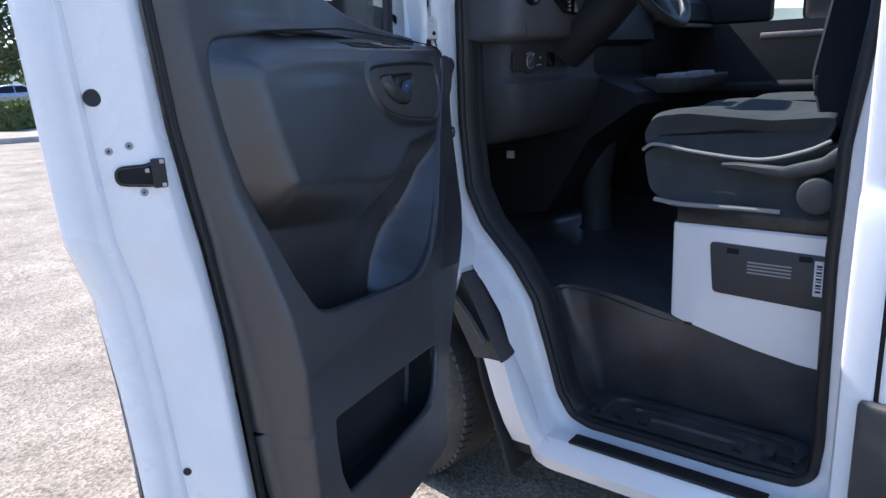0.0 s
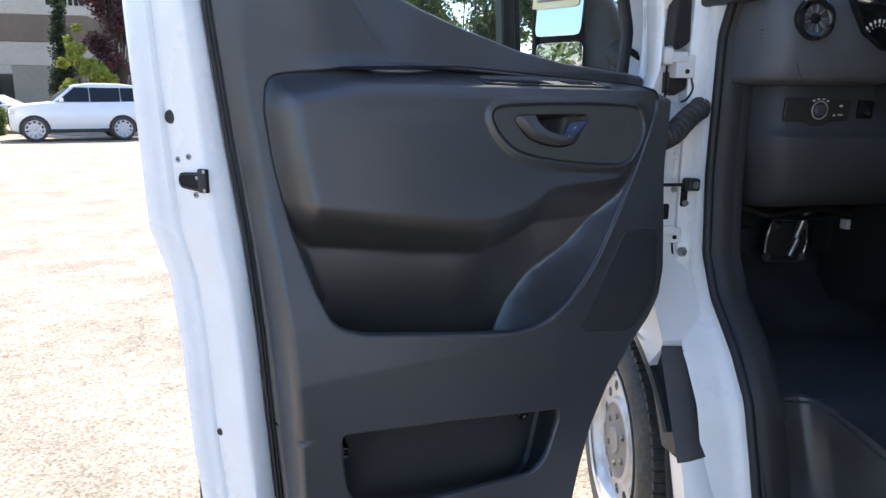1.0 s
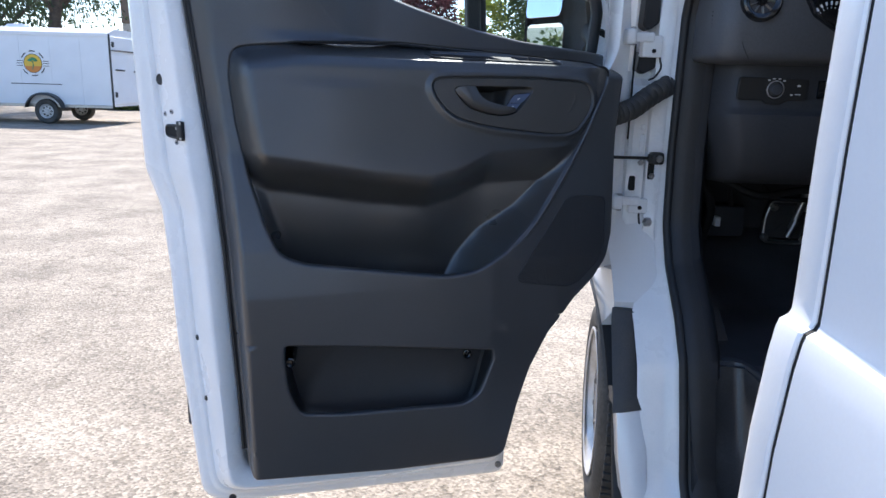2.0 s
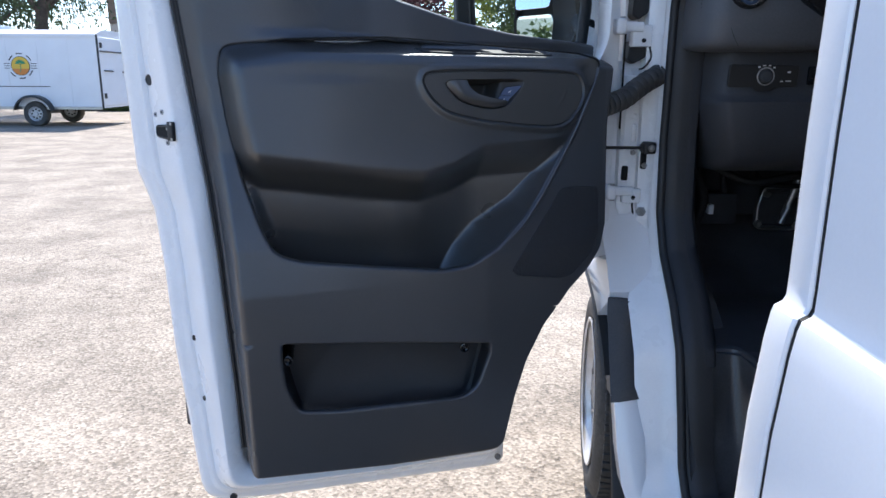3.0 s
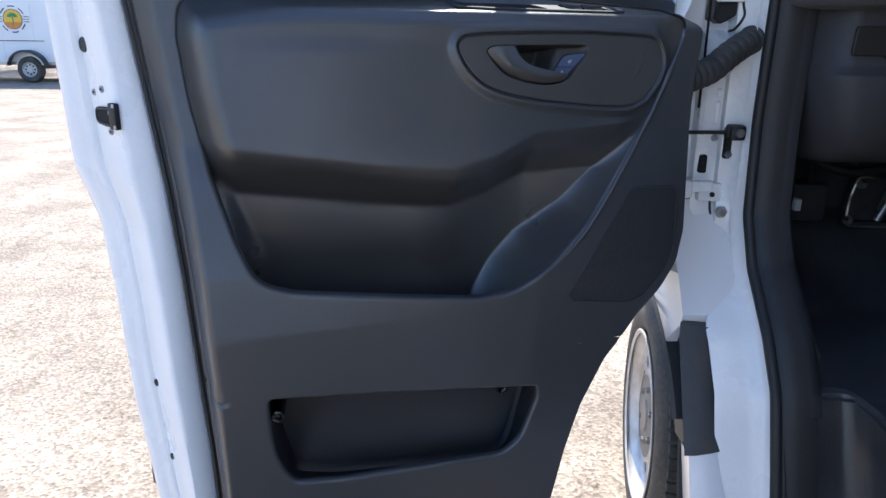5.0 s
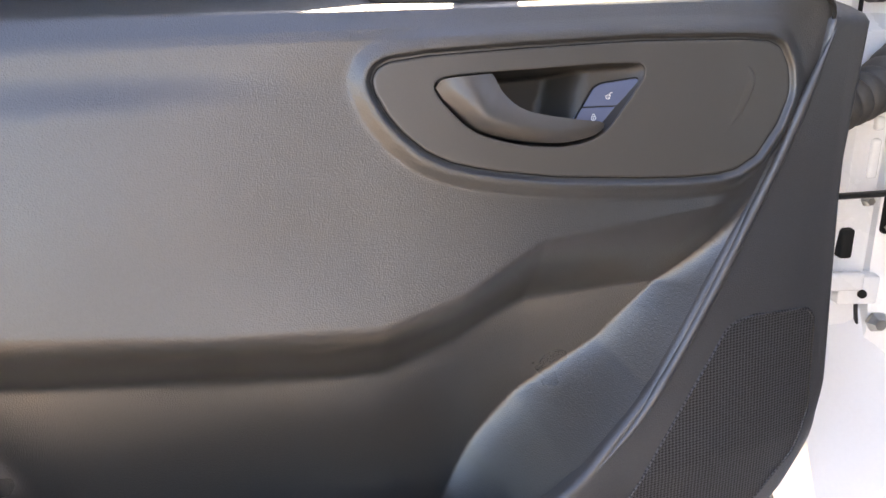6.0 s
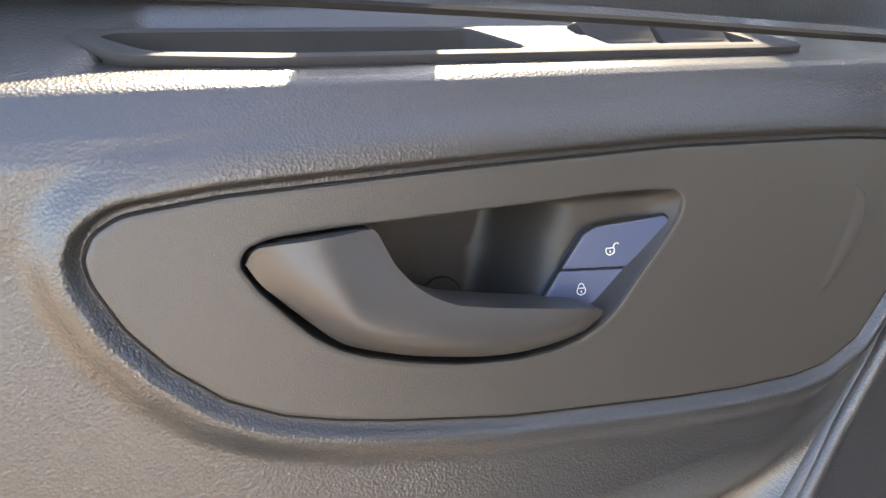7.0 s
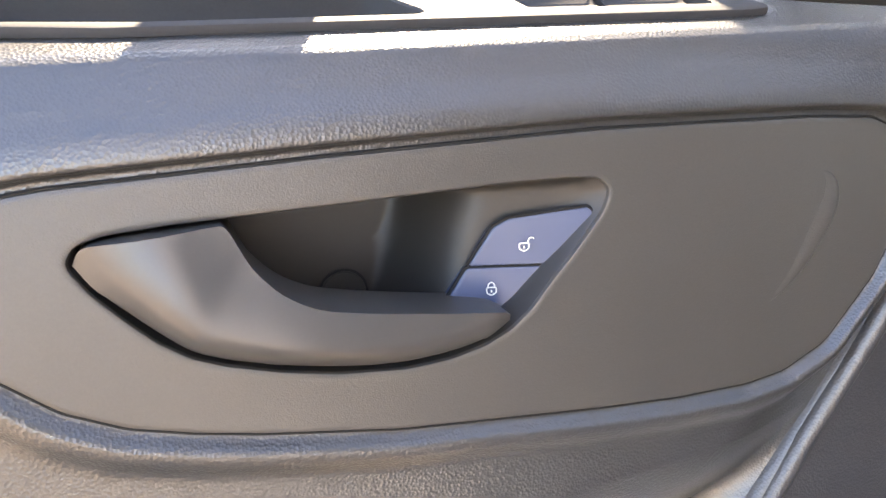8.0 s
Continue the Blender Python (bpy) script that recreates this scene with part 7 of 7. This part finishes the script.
tree(-3.75, 29.6, 4.3, 0.72, 1.0, YELLOWGREEN, 14, "bright yellow-green young tree", 4500, 0.10, 0, 0.05, clumps=18)
tree(-3.1, 28.9, 2.5, 0.80, 0.6, YELLOWGREEN, 28, "low yellow-green shrub tree under the plum", 2600, 0.10, 0, 0.05)
tree(-4.45, 31.5, 5.2, 0.42, 0.3, DARKGREEN, 15, "slim dark green cypress against the building", 7000, 0.10, 0, 0.06, cone=True, clumps=22)
tree(3.6, 27.5, 6.0, 2.2, 1.5, PURPLE, 16, "purple-leaved plum tree above the clipped hedges", 10000, 0.12, 0, 0.10, clumps=26)
tree(9.4, 29.0, 6.5, 2.4, 1.4, GREEN, 17, "green broadleaf tree beside the parked cars", 9000, 0.13, 0, 0.14, clumps=22)
tree(16.5, 27.5, 9.0, 3.4, 1.6, DARKGREEN, 18, "large dark green tree", 11000, 0.16, 0, 0.2, clumps=22)
tree(7.6, 31.0, 3.6, 1.1, 0.8, YELLOWGREEN, 19, "bright yellow-green shrub tree", 1500, 0.14, 0, 0.06)
tree(17.0, 52.0, 14.0, 2.4, 1.2, DARKGREEN, 20, "dark conifer beyond the lot", 3600, 0.30, 0, 0.22, cone=True)
tree(13.0, 56.0, 8.5, 2.6, 1.5, YELLOWGREEN, 21, "sunlit yellow-green tree beyond the lot", 2600, 0.26, 0, 0.15)
tree(23.0, 55.0, 11.0, 3.0, 2.0, GREEN, 22, "green tree beyond the lot", 3000, 0.28, 0, 0.2)
tree(19.5, 40.0, 12.5, 3.2, 5.0, DARKGREEN, 23, "tall tree with drooping foliage beyond the lot", 3200, 0.26, 1.2, 0.2)
tree(28.0, 52.0, 9.5, 2.8, 1.5, GREEN, 24, "green tree beyond the lot", 2600, 0.28, 0, 0.2)
tree(10.0, 60.0, 9.5, 2.6, 1.5, DARKGREEN, 25, "dark tree beyond the lot", 2400, 0.28, 0, 0.2)
tree(-52.0, 34.0, 8.0, 3.6, 2.0, GREEN, 26, "green tree across the lot", 2400, 0.35, 0, 0.25)
tree(-66.0, 22.0, 9.0, 2.2, 1.5, DARKGREEN, 27, "dark conifer across the lot", 2400, 0.35, 0, 0.25, cone=True)

# far belt of trees round the whole lot
rnd = random.Random(31)
balls = []
for k in range(150):
    a = 2 * math.pi * k / 150 + rnd.uniform(-0.02, 0.02)
    d = rnd.uniform(95, 130)
    h = rnd.uniform(2.5, 6.0)
    balls.append(((math.sin(a) * d, math.cos(a) * d, h * 0.6), h * rnd.uniform(0.7, 1.0)))
me = leaves(balls, 26000, 0.9, 32)
me.materials.append(GREEN)
tagged(new("far_woods", me), "far belt of green trees round the lot", "trees", kind="stuff")
bm = bmesh.new()
loops = []
for d, hh in ((900, -2.0), (980, 1.0), (1150, 1.0)):
    loops.append([Vector((math.sin(a) * d, math.cos(a) * d, -2 if hh < 0 else (22 + 16 * math.sin(a * 5.3) + 9 * math.sin(a * 13.1 + 1)) * (1 if d < 1000 else 0.2))) for a in [2 * math.pi * i / 160 for i in range(160)]])
loft(bm, loops)
tagged(link("backdrop_hills", bm, FOG), "low hazy hills on the horizon", "hills", kind="structure")

# ---- building ----
building = new("commercial_building")
tagged(building, "two-storey cream stucco building with a brown band", "building")
BM_ = pose(-11.6, 47.0, 0, 0, 0, -10)
bm = bmesh.new()


def wall_box(name, x0, x1, y0, y1, z0, z1, mat, label=""):
    b = bmesh.new()
    box(b, x0, x1, y0, y1, z0, z1, 0.03, 1)
    b.transform(BM_)
    return part(name, b, mat, building, label, angle=30)


wall_box("lower_wall", 0.0, 1.1, 0.0, 12, 0, 2.6, CREAM)
wall_box("lower_wall", 2.9, 7.2, 0.0, 12, 0, 3.1, TAUPE)
wall_box("lower_wall", 1.1, 2.9, 0.0, 12, 2.6, 3.1, CREAM)
wall_box("lower_wall", 0.0, 1.1, 0.0, 12, 2.6, 3.1, CREAM)
wall_box("middle_wall", 0.0, 7.2, -0.004, 12, 3.1, 4.4, CREAM, "cream stucco wall")
wall_box("band", -0.02, 7.22, -0.05, 12, 4.4, 5.9, BROWN, "brown stucco band")
wall_box("parapet", 0.0, 7.2, 0.0, 12, 5.9, 7.4, CREAM, "cream stucco parapet")
wall_box("wing", 7.2, 16.0, 3.5, 12, 0, 3.4, TAUPE)
wall_box("wing_band", 7.2, 16.0, 3.45, 12, 3.4, 5.0, CREAM)
wall_box("wing_parapet", 7.2, 16.0, 3.4, 12, 5.0, 7.6, BROWN)
b = bmesh.new()
box(b, 1.15, 2.85, 0.35, 0.40, 0.1, 2.7, 0.0)
b.transform(BM_)
win = part("window", b, TINT, building, "dark entrance glazing", smooth=False)
for x0, x1, z0, z1 in ((1.10, 1.20, 0.1, 2.75), (2.80, 2.90, 0.1, 2.75), (1.96, 2.04, 0.1, 2.75), (1.10, 2.90, 2.63, 2.75)):
    b = bmesh.new()
    box(b, x0, x1, 0.28, 0.36, z0, z1, 0.01, 1)
    b.transform(BM_)
    part("frame", b, DARKSTEEL, win)
for k in range(8):
    b = bmesh.new()
    box(b, 5.05 + 0.30 * k, 5.25 + 0.30 * k, -0.06, 0.0, 6.45, 7.05, 0.02, 1)
    b.transform(BM_)
    part("sign_bar", b, GLOSS, building, "dark block of sign lettering")

# ---- enclosed trailer ----
TR = Matrix.Translation((-5.55, 18.86, 0)) @ Matrix(((-0.981, 0.196, 0), (-0.196 * -1, 0.981, 0), (0, 0, 1))).to_4x4()
trailer = new("cargo_trailer")
tagged(trailer, "white enclosed cargo trailer with a round emblem on its side", "trailer")


def tpart(name, b, mat, label="", parent=None, **k):
    b.transform(TR)
    return part(name, b, mat, parent or trailer, label, **k)


bm = bmesh.new()
loops = []
for x in (0.0, 6.2):
    lp = rounded([(0.0, 0.48, 0.01), (2.05, 0.48, 0.01), (2.05, 2.36, 0.05), (1.6, 2.50, 0.3), (0.45, 2.50, 0.3), (0.0, 2.36, 0.05)], 5)
    loops.append([Vector((x, p.x, p.y)) for p in lp])
loft(bm, loops, cap_a=True, cap_b=True)
tpart("body", bm, TRAILER, "white sheet-metal trailer body", angle=35)
for z0, z1, m in ((0.44, 0.52, STEEL), (2.28, 2.37, TRAILER)):
    bm = bmesh.new()
    box(bm, -0.01, 6.2, -0.025, 0.0, z0, z1, 0.006, 1)
    tpart("edge_rail", bm, m, "metal edge rail")
for k in range(7):
    bm = bmesh.new()
    box(bm, 0.75 + 0.8 * k, 0.765 + 0.8 * k, -0.006, 0.0, 0.52, 2.28, 0.002, 1)
    tpart("seam", bm, TRAILER)
bm = bmesh.new()
box(bm, -0.03, 0.0, 0.05, 2.00, 0.54, 2.30, 0.01, 1)
rear = tpart("rear_door", bm, TRAILER, "white rear ramp door")
for y in (0.02, 2.03):
    bm = bmesh.new()
    box(bm, -0.045, 0.0, y - 0.02, y + 0.02, 0.48, 2.36, 0.004, 1)
    tpart("door_frame", bm, DARKSTEEL, "dark door frame")
for y0, y1, z in ((0.25, 0.75, 1.45), (1.35, 1.75, 1.42), (0.1, 1.95, 1.95)):
    bm = bmesh.new()
    tube(bm, [(-0.05, y0, z), (-0.05, y1, z - 0.01)], 0.02, 8)
    tpart("latch_bar", bm, DARKSTEEL, "", rear)
for y, z in ((0.18, 2.10), (0.2, 0.80), (1.9, 0.62)):
    bm = bmesh.new()
    box(bm, -0.06, -0.02, y - 0.05, y + 0.05, z - 0.07, z + 0.07, 0.01, 1)
    tpart("tail_lamp" if z < 1 else "hasp", bm, REDLAMP if z < 0.7 else DARKSTEEL)
for x, y in ((1.75, 0.02), (1.75, 1.85)):
    m = Matrix.Translation((x, y, 0.33)) @ pose(0, 0, 0, 90, 0, 0)
    bm = bmesh.new()
    lathe(bm, [(0.19, 0.09), (0.22, 0.105), (0.30, 0.10), (0.325, 0.07), (0.33, 0.0), (0.325, -0.08), (0.19, -0.09)], 36, m)
    w = tpart("wheel", bm, TYRE, "black trailer tyre")
    bm = bmesh.new()
    lathe(bm, [(0.0001, 0.085), (0.05, 0.085), (0.06, 0.05), (0.15, 0.045), (0.19, 0.09)], 36, m)
    tpart("rim", bm, RIM, "silver spoked rim", w)
    for k in range(8):
        a = 2 * math.pi * k / 8
        bm = bmesh.new()
        lathe(bm, [(0.0001, 0.055), (0.024, 0.055), (0.025, 0.04)], 12, m @ Matrix.Translation((0.115 * math.cos(a), 0.115 * math.sin(a), 0)))
        tpart("rim_hole", bm, GAP, "", w)
bm = bmesh.new()
arc = [(1.75 + 0.50 * math.cos(a), 0.36 + 0.46 * math.sin(a)) for a in [radians(8 + 164 * i / 24) for i in range(25)]]
loft(bm, [[Vector((x, y, z + dz)) for x, z in arc] for y, dz in ((0.02, 0.0), (-0.20, 0.0), (-0.215, -0.02), (-0.215, -0.06))], closed=False)
tpart("mudguard", bm, DARKSTEEL, "grey curved mudguard")
# emblem: rings, rays and a palm-like shape, with bars for its writing
EM = Matrix.Translation((2.02, -0.004, 1.56)) @ pose(0, 0, 0, 90, 0, 0)


def flat_disc(r0, r1, z, mat, name, half=None):
    b = bmesh.new()
    if r0 <= 0:
        lathe(b, [(0.0001, z), (r1, z), (r1, -0.002)], 40, EM)
    else:
        lathe(b, [(r0, -0.001), (r0, z), (r1, z), (r1, -0.001)], 40, EM)
    if half:
        bmesh.ops.bisect_plane(b, geom=b.verts[:] + b.edges[:] + b.faces[:], plane_co=EM @ Vector((0, half[0], 0)), plane_no=(EM.to_3x3() @ Vector((0, half[1], 0))), clear_outer=True)
    tpart(name, b, mat, smooth=False)


ORANGE = material("orange_print", (0.62, 0.22, 0.04), 0.5)
YELLOW = material("yellow_print", (0.70, 0.45, 0.05), 0.5)
GREENP = material("green_print", (0.05, 0.28, 0.14), 0.5)
flat_disc(0, 0.235, 0.003, YELLOW, "emblem_disc")
flat_disc(0, 0.233, 0.005, ORANGE, "emblem_ground", (-0.07, 1))
flat_disc(0.232, 0.245, 0.006, DARKSTEEL, "emblem_ring")
for k in range(9):
    a = radians(15 + 150 * k / 8)
    for s in (1,):
        b = bmesh.new()
        tube(b, [EM @ Vector((0.03 * math.cos(a), 0.05 + 0.03 * math.sin(a), 0.008)), EM @ Vector((0.13 * math.cos(a), 0.04 + 0.11 * math.sin(a), 0.008))], 0.014, 6)
        tpart("emblem_leaf", b, GREENP)
b = bmesh.new()
tube(b, [EM @ Vector((0.02, -0.16, 0.008)), EM @ Vector((-0.01, -0.05, 0.008)), EM @ Vector((0.0, 0.06, 0.008))], 0.010, 6)
tpart("emblem_stem", b, GREENP)
for a0 in (40, 90, 140, 215, 265, 315):
    b = bmesh.new()
    tube(b, [EM @ Vector((0.315 * math.cos(radians(a0 + d)), 0.315 * math.sin(radians(a0 + d)), 0.003)) for d in (-14, -7, 0, 7, 14)], 0.014, 6)
    tpart("emblem_bar", b, DARKSTEEL)
for v in (-0.06, 0.0, 0.06):
    for s in (-1, 1):
        b = bmesh.new()
        tube(b, [EM @ Vector((s * 0.27, v, 0.003)), EM @ Vector((s * 0.42, v, 0.003))], 0.008, 6)
        tpart("emblem_ray", b, DARKSTEEL)
b = bmesh.new()
box(b, 1.30, 2.65, -0.010, 0.0, 1.026, 1.046, 0.002, 1)
tpart("printed_line", b, DARKSTEEL, "dark line of small print")
for x, w in ((2.9, 0.35), (4.2, 0.22)):
    b = bmesh.new()
    lathe(b, [(w, 2.48), (w, 2.54), (w * 0.8, 2.60), (0.0001, 2.62)], 20, Matrix.Translation((x, 1.0, 0)) @ Matrix.Diagonal((1, 0.6, 1, 1)))
    tpart("roof_vent", b, TRAILER, "white roof vent")


# ---- parked cars ----
def car(x, y, turn, paint, label, kind="suv", name="car"):
    """A parked car facing its own -x: body, glass, wheels, lamps."""
    root = new(name)
    root.matrix_world = pose(x, y, 0, 0, 0, turn)
    tagged(root, label, "car", group="parked cars")
    suv = kind == "suv"
    L, W, H, B = (4.10, 1.90, 1.80, 1.14) if suv else (4.75, 1.82, 1.45, 0.92)
    wb, R = (2.50, 0.375) if suv else (2.75, 0.33)
    nose = 0.64 if suv else 0.88
    f, r = -wb / 2 - nose, wb / 2 + (L - wb - nose)
    # lower body: stations along the length (x, half width, bottom, top)
    st = [(f, 0.72, 0.48, 0.72), (f + 0.06, 0.80, 0.32, 0.84), (f + 0.25, 0.93, 0.27, 0.93), (f + 0.9, 0.97, 0.25, B), (f + 1.45, 0.97, 0.25, B + 0.05), (0.3, 0.97, 0.25, B + 0.06), (r - 0.9, 0.97, 0.25, B + 0.08), (r - 0.25, 0.94, 0.30, B + 0.10), (r - 0.05, 0.86, 0.36, B + 0.04), (r, 0.78, 0.50, B - 0.10)]
    if suv:
        st = [(f, 0.70, 0.50, 0.86), (f + 0.05, 0.80, 0.34, 0.98), (f + 0.20, 0.91, 0.30, 1.07), (f + 0.60, 0.97, 0.30, 1.13), (f + 1.10, 0.97, 0.30, B + 0.05), (0.3, 0.97, 0.30, B + 0.06), (r - 0.9, 0.97, 0.30, B + 0.08), (r - 0.25, 0.94, 0.33, B + 0.10), (r - 0.05, 0.86, 0.38, B + 0.04), (r, 0.78, 0.50, B - 0.10)]
    else:
        st = [(a, b_, c, d - (0.02 if a > r - 0.6 else 0)) for a, b_, c, d in st]
    b = bmesh.new()
    loops = []
    for sx, hw, lo, hi in st:
        hw = hw * W / 1.94
        half = [(hw * 0.92, lo), (hw, lo + 0.10), (hw * 1.005, lo + (hi - lo) * 0.55), (hw * 0.985, hi - 0.05), (hw * 0.93, hi), (0.0, hi + 0.03)]
        loops.append([Vector((sx, -u, v)) for u, v in half] + [Vector((sx, u, v)) for u, v in reversed(half[:-1])])
    loft(b, loops, cap_a=True, cap_b=True)
    body = part("body", b, paint, root, angle=45)
    # cabin: roof skin over dark glass
    if suv:
        roof = [(f + 1.10, B + 0.03, 0.80), (f + 1.80, H - 0.07, 0.70), (f + 2.3, H, 0.69), (r - 0.9, H - 0.01, 0.69), (r - 0.42, H - 0.07, 0.67), (r - 0.12, B + 0.06, 0.76)]
    else:
        roof = [(f + 1.35, B + 0.02, 0.76), (f + 2.15, H - 0.05, 0.62), (f + 2.6, H, 0.60), (r - 1.65, H - 0.03, 0.60), (r - 0.75, B + 0.08, 0.70), (r - 0.65, B + 0.05, 0.72)]
    b = bmesh.new()
    loops = []
    for sx, z, hw in roof:
        base = W * 0.462
        loops.append([Vector((sx, -base, B + 0.02)), Vector((sx, -(base * 0.35 + hw * 0.65), B + (z - B) * 0.55)), Vector((sx, -hw, z - 0.03)), Vector((sx, -hw * 0.85, z)), Vector((sx, hw * 0.85, z)), Vector((sx, hw, z - 0.03)), Vector((sx, base * 0.35 + hw * 0.65, B + (z - B) * 0.55)), Vector((sx, base, B + 0.02))])
    loft(b, loops, closed=False)
    part("cabin", b, paint, body, angle=45)
    sides = [(f + 1.30, f + 2.22), (f + 2.25, f + 3.12), (f + 3.15, r - 0.30)] if suv else [(f + 1.62, f + 2.55), (f + 2.62, f + 3.55)]
    top_z = H - 0.15 if suv else H - 0.10
    for s in (-1, 1):
        for k, (a, c) in enumerate(sides):
            a2 = a + (0.52 if k == 0 else 0.0)
            c2 = c - (0.22 if k == len(sides) - 1 else 0.0)
            yb, yt = W * 0.462 + 0.004, (0.70 if suv else 0.61) * 1.0 + 0.02
            ym = lambda z: s * (yb + (yt - yb) * (z - B - 0.02) / (H - B - 0.05) + 0.012)
            b = bmesh.new()
            vs = [Vector((a, ym(B + 0.07), B + 0.07)), Vector((c, ym(B + 0.07), B + 0.07)), Vector((c2, ym(top_z), top_z)), Vector((a2, ym(top_z), top_z))]
            loft(b, [[v + Vector((0, s * d, 0)) for v in vs] for d in (-0.05, 0.0)], cap_b=True)
            part("side_window", b, TINT, body, smooth=False)
    for pts in (([roof[0], roof[1]]), ([roof[-2], roof[-1]])):
        b = bmesh.new()
        (xa, za, ha), (xb, zb, hb) = pts
        dx = -0.012 if pts[0] is roof[0] else 0.012
        loft(b, [[Vector((xa + dx + (xb - xa) * u, s * (ha + (hb - ha) * u) * 0.88, za + (zb - za) * u + 0.012)) for s in (-1, 1)] for u in (0.10, 0.92)], closed=False)
        part("screen", b, TINT, body, smooth=False)
    for sx in (-wb / 2, wb / 2):
        for s in (-1, 1):
            m = Matrix.Translation((sx, s * (W / 2 - 0.085), R)) @ pose(0, 0, 0, -90 * s, 0, 0)
            b = bmesh.new()
            lathe(b, [(R * 0.72, 0.10), (R * 0.75, 0.118), (R * 0.93, 0.112), (R, 0.07), (R, -0.09), (R * 0.66, -0.10)], 36, m)
            w = part("wheel", b, TYRE, root, "black tyre")
            b = bmesh.new()
            lathe(b, [(0.0001, 0.07), (R * 0.55, 0.055), (R * 0.68, 0.10), (R * 0.74, 0.112)], 36, m)
            part("rim", b, RIM if suv else DARKSTEEL, w, "alloy rim")
            for k in range(10):
                b = bmesh.new()
                box(b, R * 0.10, R * 0.71, -0.030, 0.030, 0.070, 0.112, 0.004, 1)
                b.transform(m @ Matrix.Rotation(2 * math.pi * k / 10, 4, "Z"))
                part("spoke", b, CLEARLAMP if suv else RIM, w, "silver spoke")
            # Body is uncut: a black ring puts in the shade of the wheel opening.
            b = bmesh.new()
            ring = [radians(-20 + 220 * i / 24) for i in range(25)]
            loft(b, [[Vector((sx + rr * math.cos(a), s * yy, R + rr * math.sin(a))) for a in ring] for rr, yy in ((R + 0.055, W / 2 + 0.004), (R + 0.050, W / 2 + 0.012), (R + 0.02, W / 2 + 0.010), (R * 0.5, W / 2 + 0.006))], closed=False)
            part("arch_shade_ring", b, GAP if not suv else RUBBER, body)
    for s in (-1, 1):
        b = bmesh.new()
        box(b, r - 0.20, r - 0.005, s * 0.66 * W / 1.94, s * 0.93 * W / 1.94, B - 0.14, B + 0.02, 0.02, 2) if s > 0 else box(b, r - 0.20, r - 0.005, s * 0.93 * W / 1.94, s * 0.66 * W / 1.94, B - 0.14, B + 0.02, 0.02, 2)
        part("tail_lamp", b, REDLAMP, body, "red tail lamp")
        b = bmesh.new()
        lo, hi = sorted((s * 0.60 * W / 1.94, s * 0.88 * W / 1.94))
        box(b, f + 0.02, f + 0.28, lo, hi, *((0.84, 0.99) if suv else (0.66, 0.80)), 0.03, 2)
        part("headlamp", b, CLEARLAMP, body, "clear headlamp")
        b = bmesh.new()
        lo, hi = sorted((s * (W / 2 - 0.02), s * (W / 2 + 0.17)))
        box(b, f + 1.34, f + 1.48, lo, hi, B + 0.06, B + 0.19, 0.03, 2)
        part("door_mirror", b, paint, body)
        b = bmesh.new()
        lo, hi = sorted((s * (W / 2 - 0.03), s * (W / 2 + 0.01)))
        box(b, -wb / 2 + 0.42, wb / 2 - 0.42, lo, hi, 0.27, 0.38, 0.02, 2)
        part("sill", b, RUBBER, body, "dark sill strip")
    b = bmesh.new()
    box(b, r - 0.05, r + 0.012, -0.28, 0.28, B - 0.16, B - 0.05, 0.01, 1)
    part("plate_bar", b, LABEL, body, "pale blank plate")
    b = bmesh.new()
    box(b, f - 0.005, f + 0.05, -0.5, 0.5, 0.52, 0.78, 0.02, 2)
    part("grille", b, GLOSS, body, "dark grille")
    return root


car(-3.46, 24.72, 12, CARWHITE, "white SUV with tinted windows parked along the kerb", "suv")
car(-8.5, 36.5, -14, CARWHITE, "white saloon parked near the building", "saloon")
car(-5.0, 35.5, -14, CARDARK, "dark saloon parked near the building", "saloon")
car(-0.6, 33.0, -28, CARDARK, "dark blue saloon behind the hedge", "saloon")
car(0.6, 36.5, -28, CARWHITE, "white saloon behind the hedge", "saloon")
car(4.0, 36.5, 200, CARWHITE, "white SUV behind the hedge", "suv")
car(8.6, 34.0, 195, CARWHITE, "white saloon beyond the planter", "saloon")
car(23.0, 40.5, 160, CARBLUE, "silver-blue saloon beyond the low wall", "saloon")
car(26.0, 46.0, 160, CARWHITE, "white saloon beyond the low wall", "saloon")
bm = bmesh.new()
box(bm, -3.0, 3.0, -0.12, 0.12, 0, 0.9, 0.02)
lw = link("low_wall", bm, CREAM)
lw.matrix_world = pose(19.2, 34.0, 0, 0, 0, -32)
tagged(lw, "pale low wall beside the cars", "wall", kind="structure")
for x, y in ((3.75, 21.9),):
    b = bmesh.new()
    box(b, x - 0.04, x + 0.04, y - 0.04, y + 0.04, 0, 1.3, 0.01)
    post = new("sign_post")
    tagged(post, "small white sign on a post by the kerb", "sign")
    part("post", b, STEEL, post)
    b = bmesh.new()
    box(b, x - 0.18, x + 0.18, y - 0.06, y - 0.045, 0.7, 1.35, 0.01)
    part("plate", b, LABEL, post, "white blank plate")
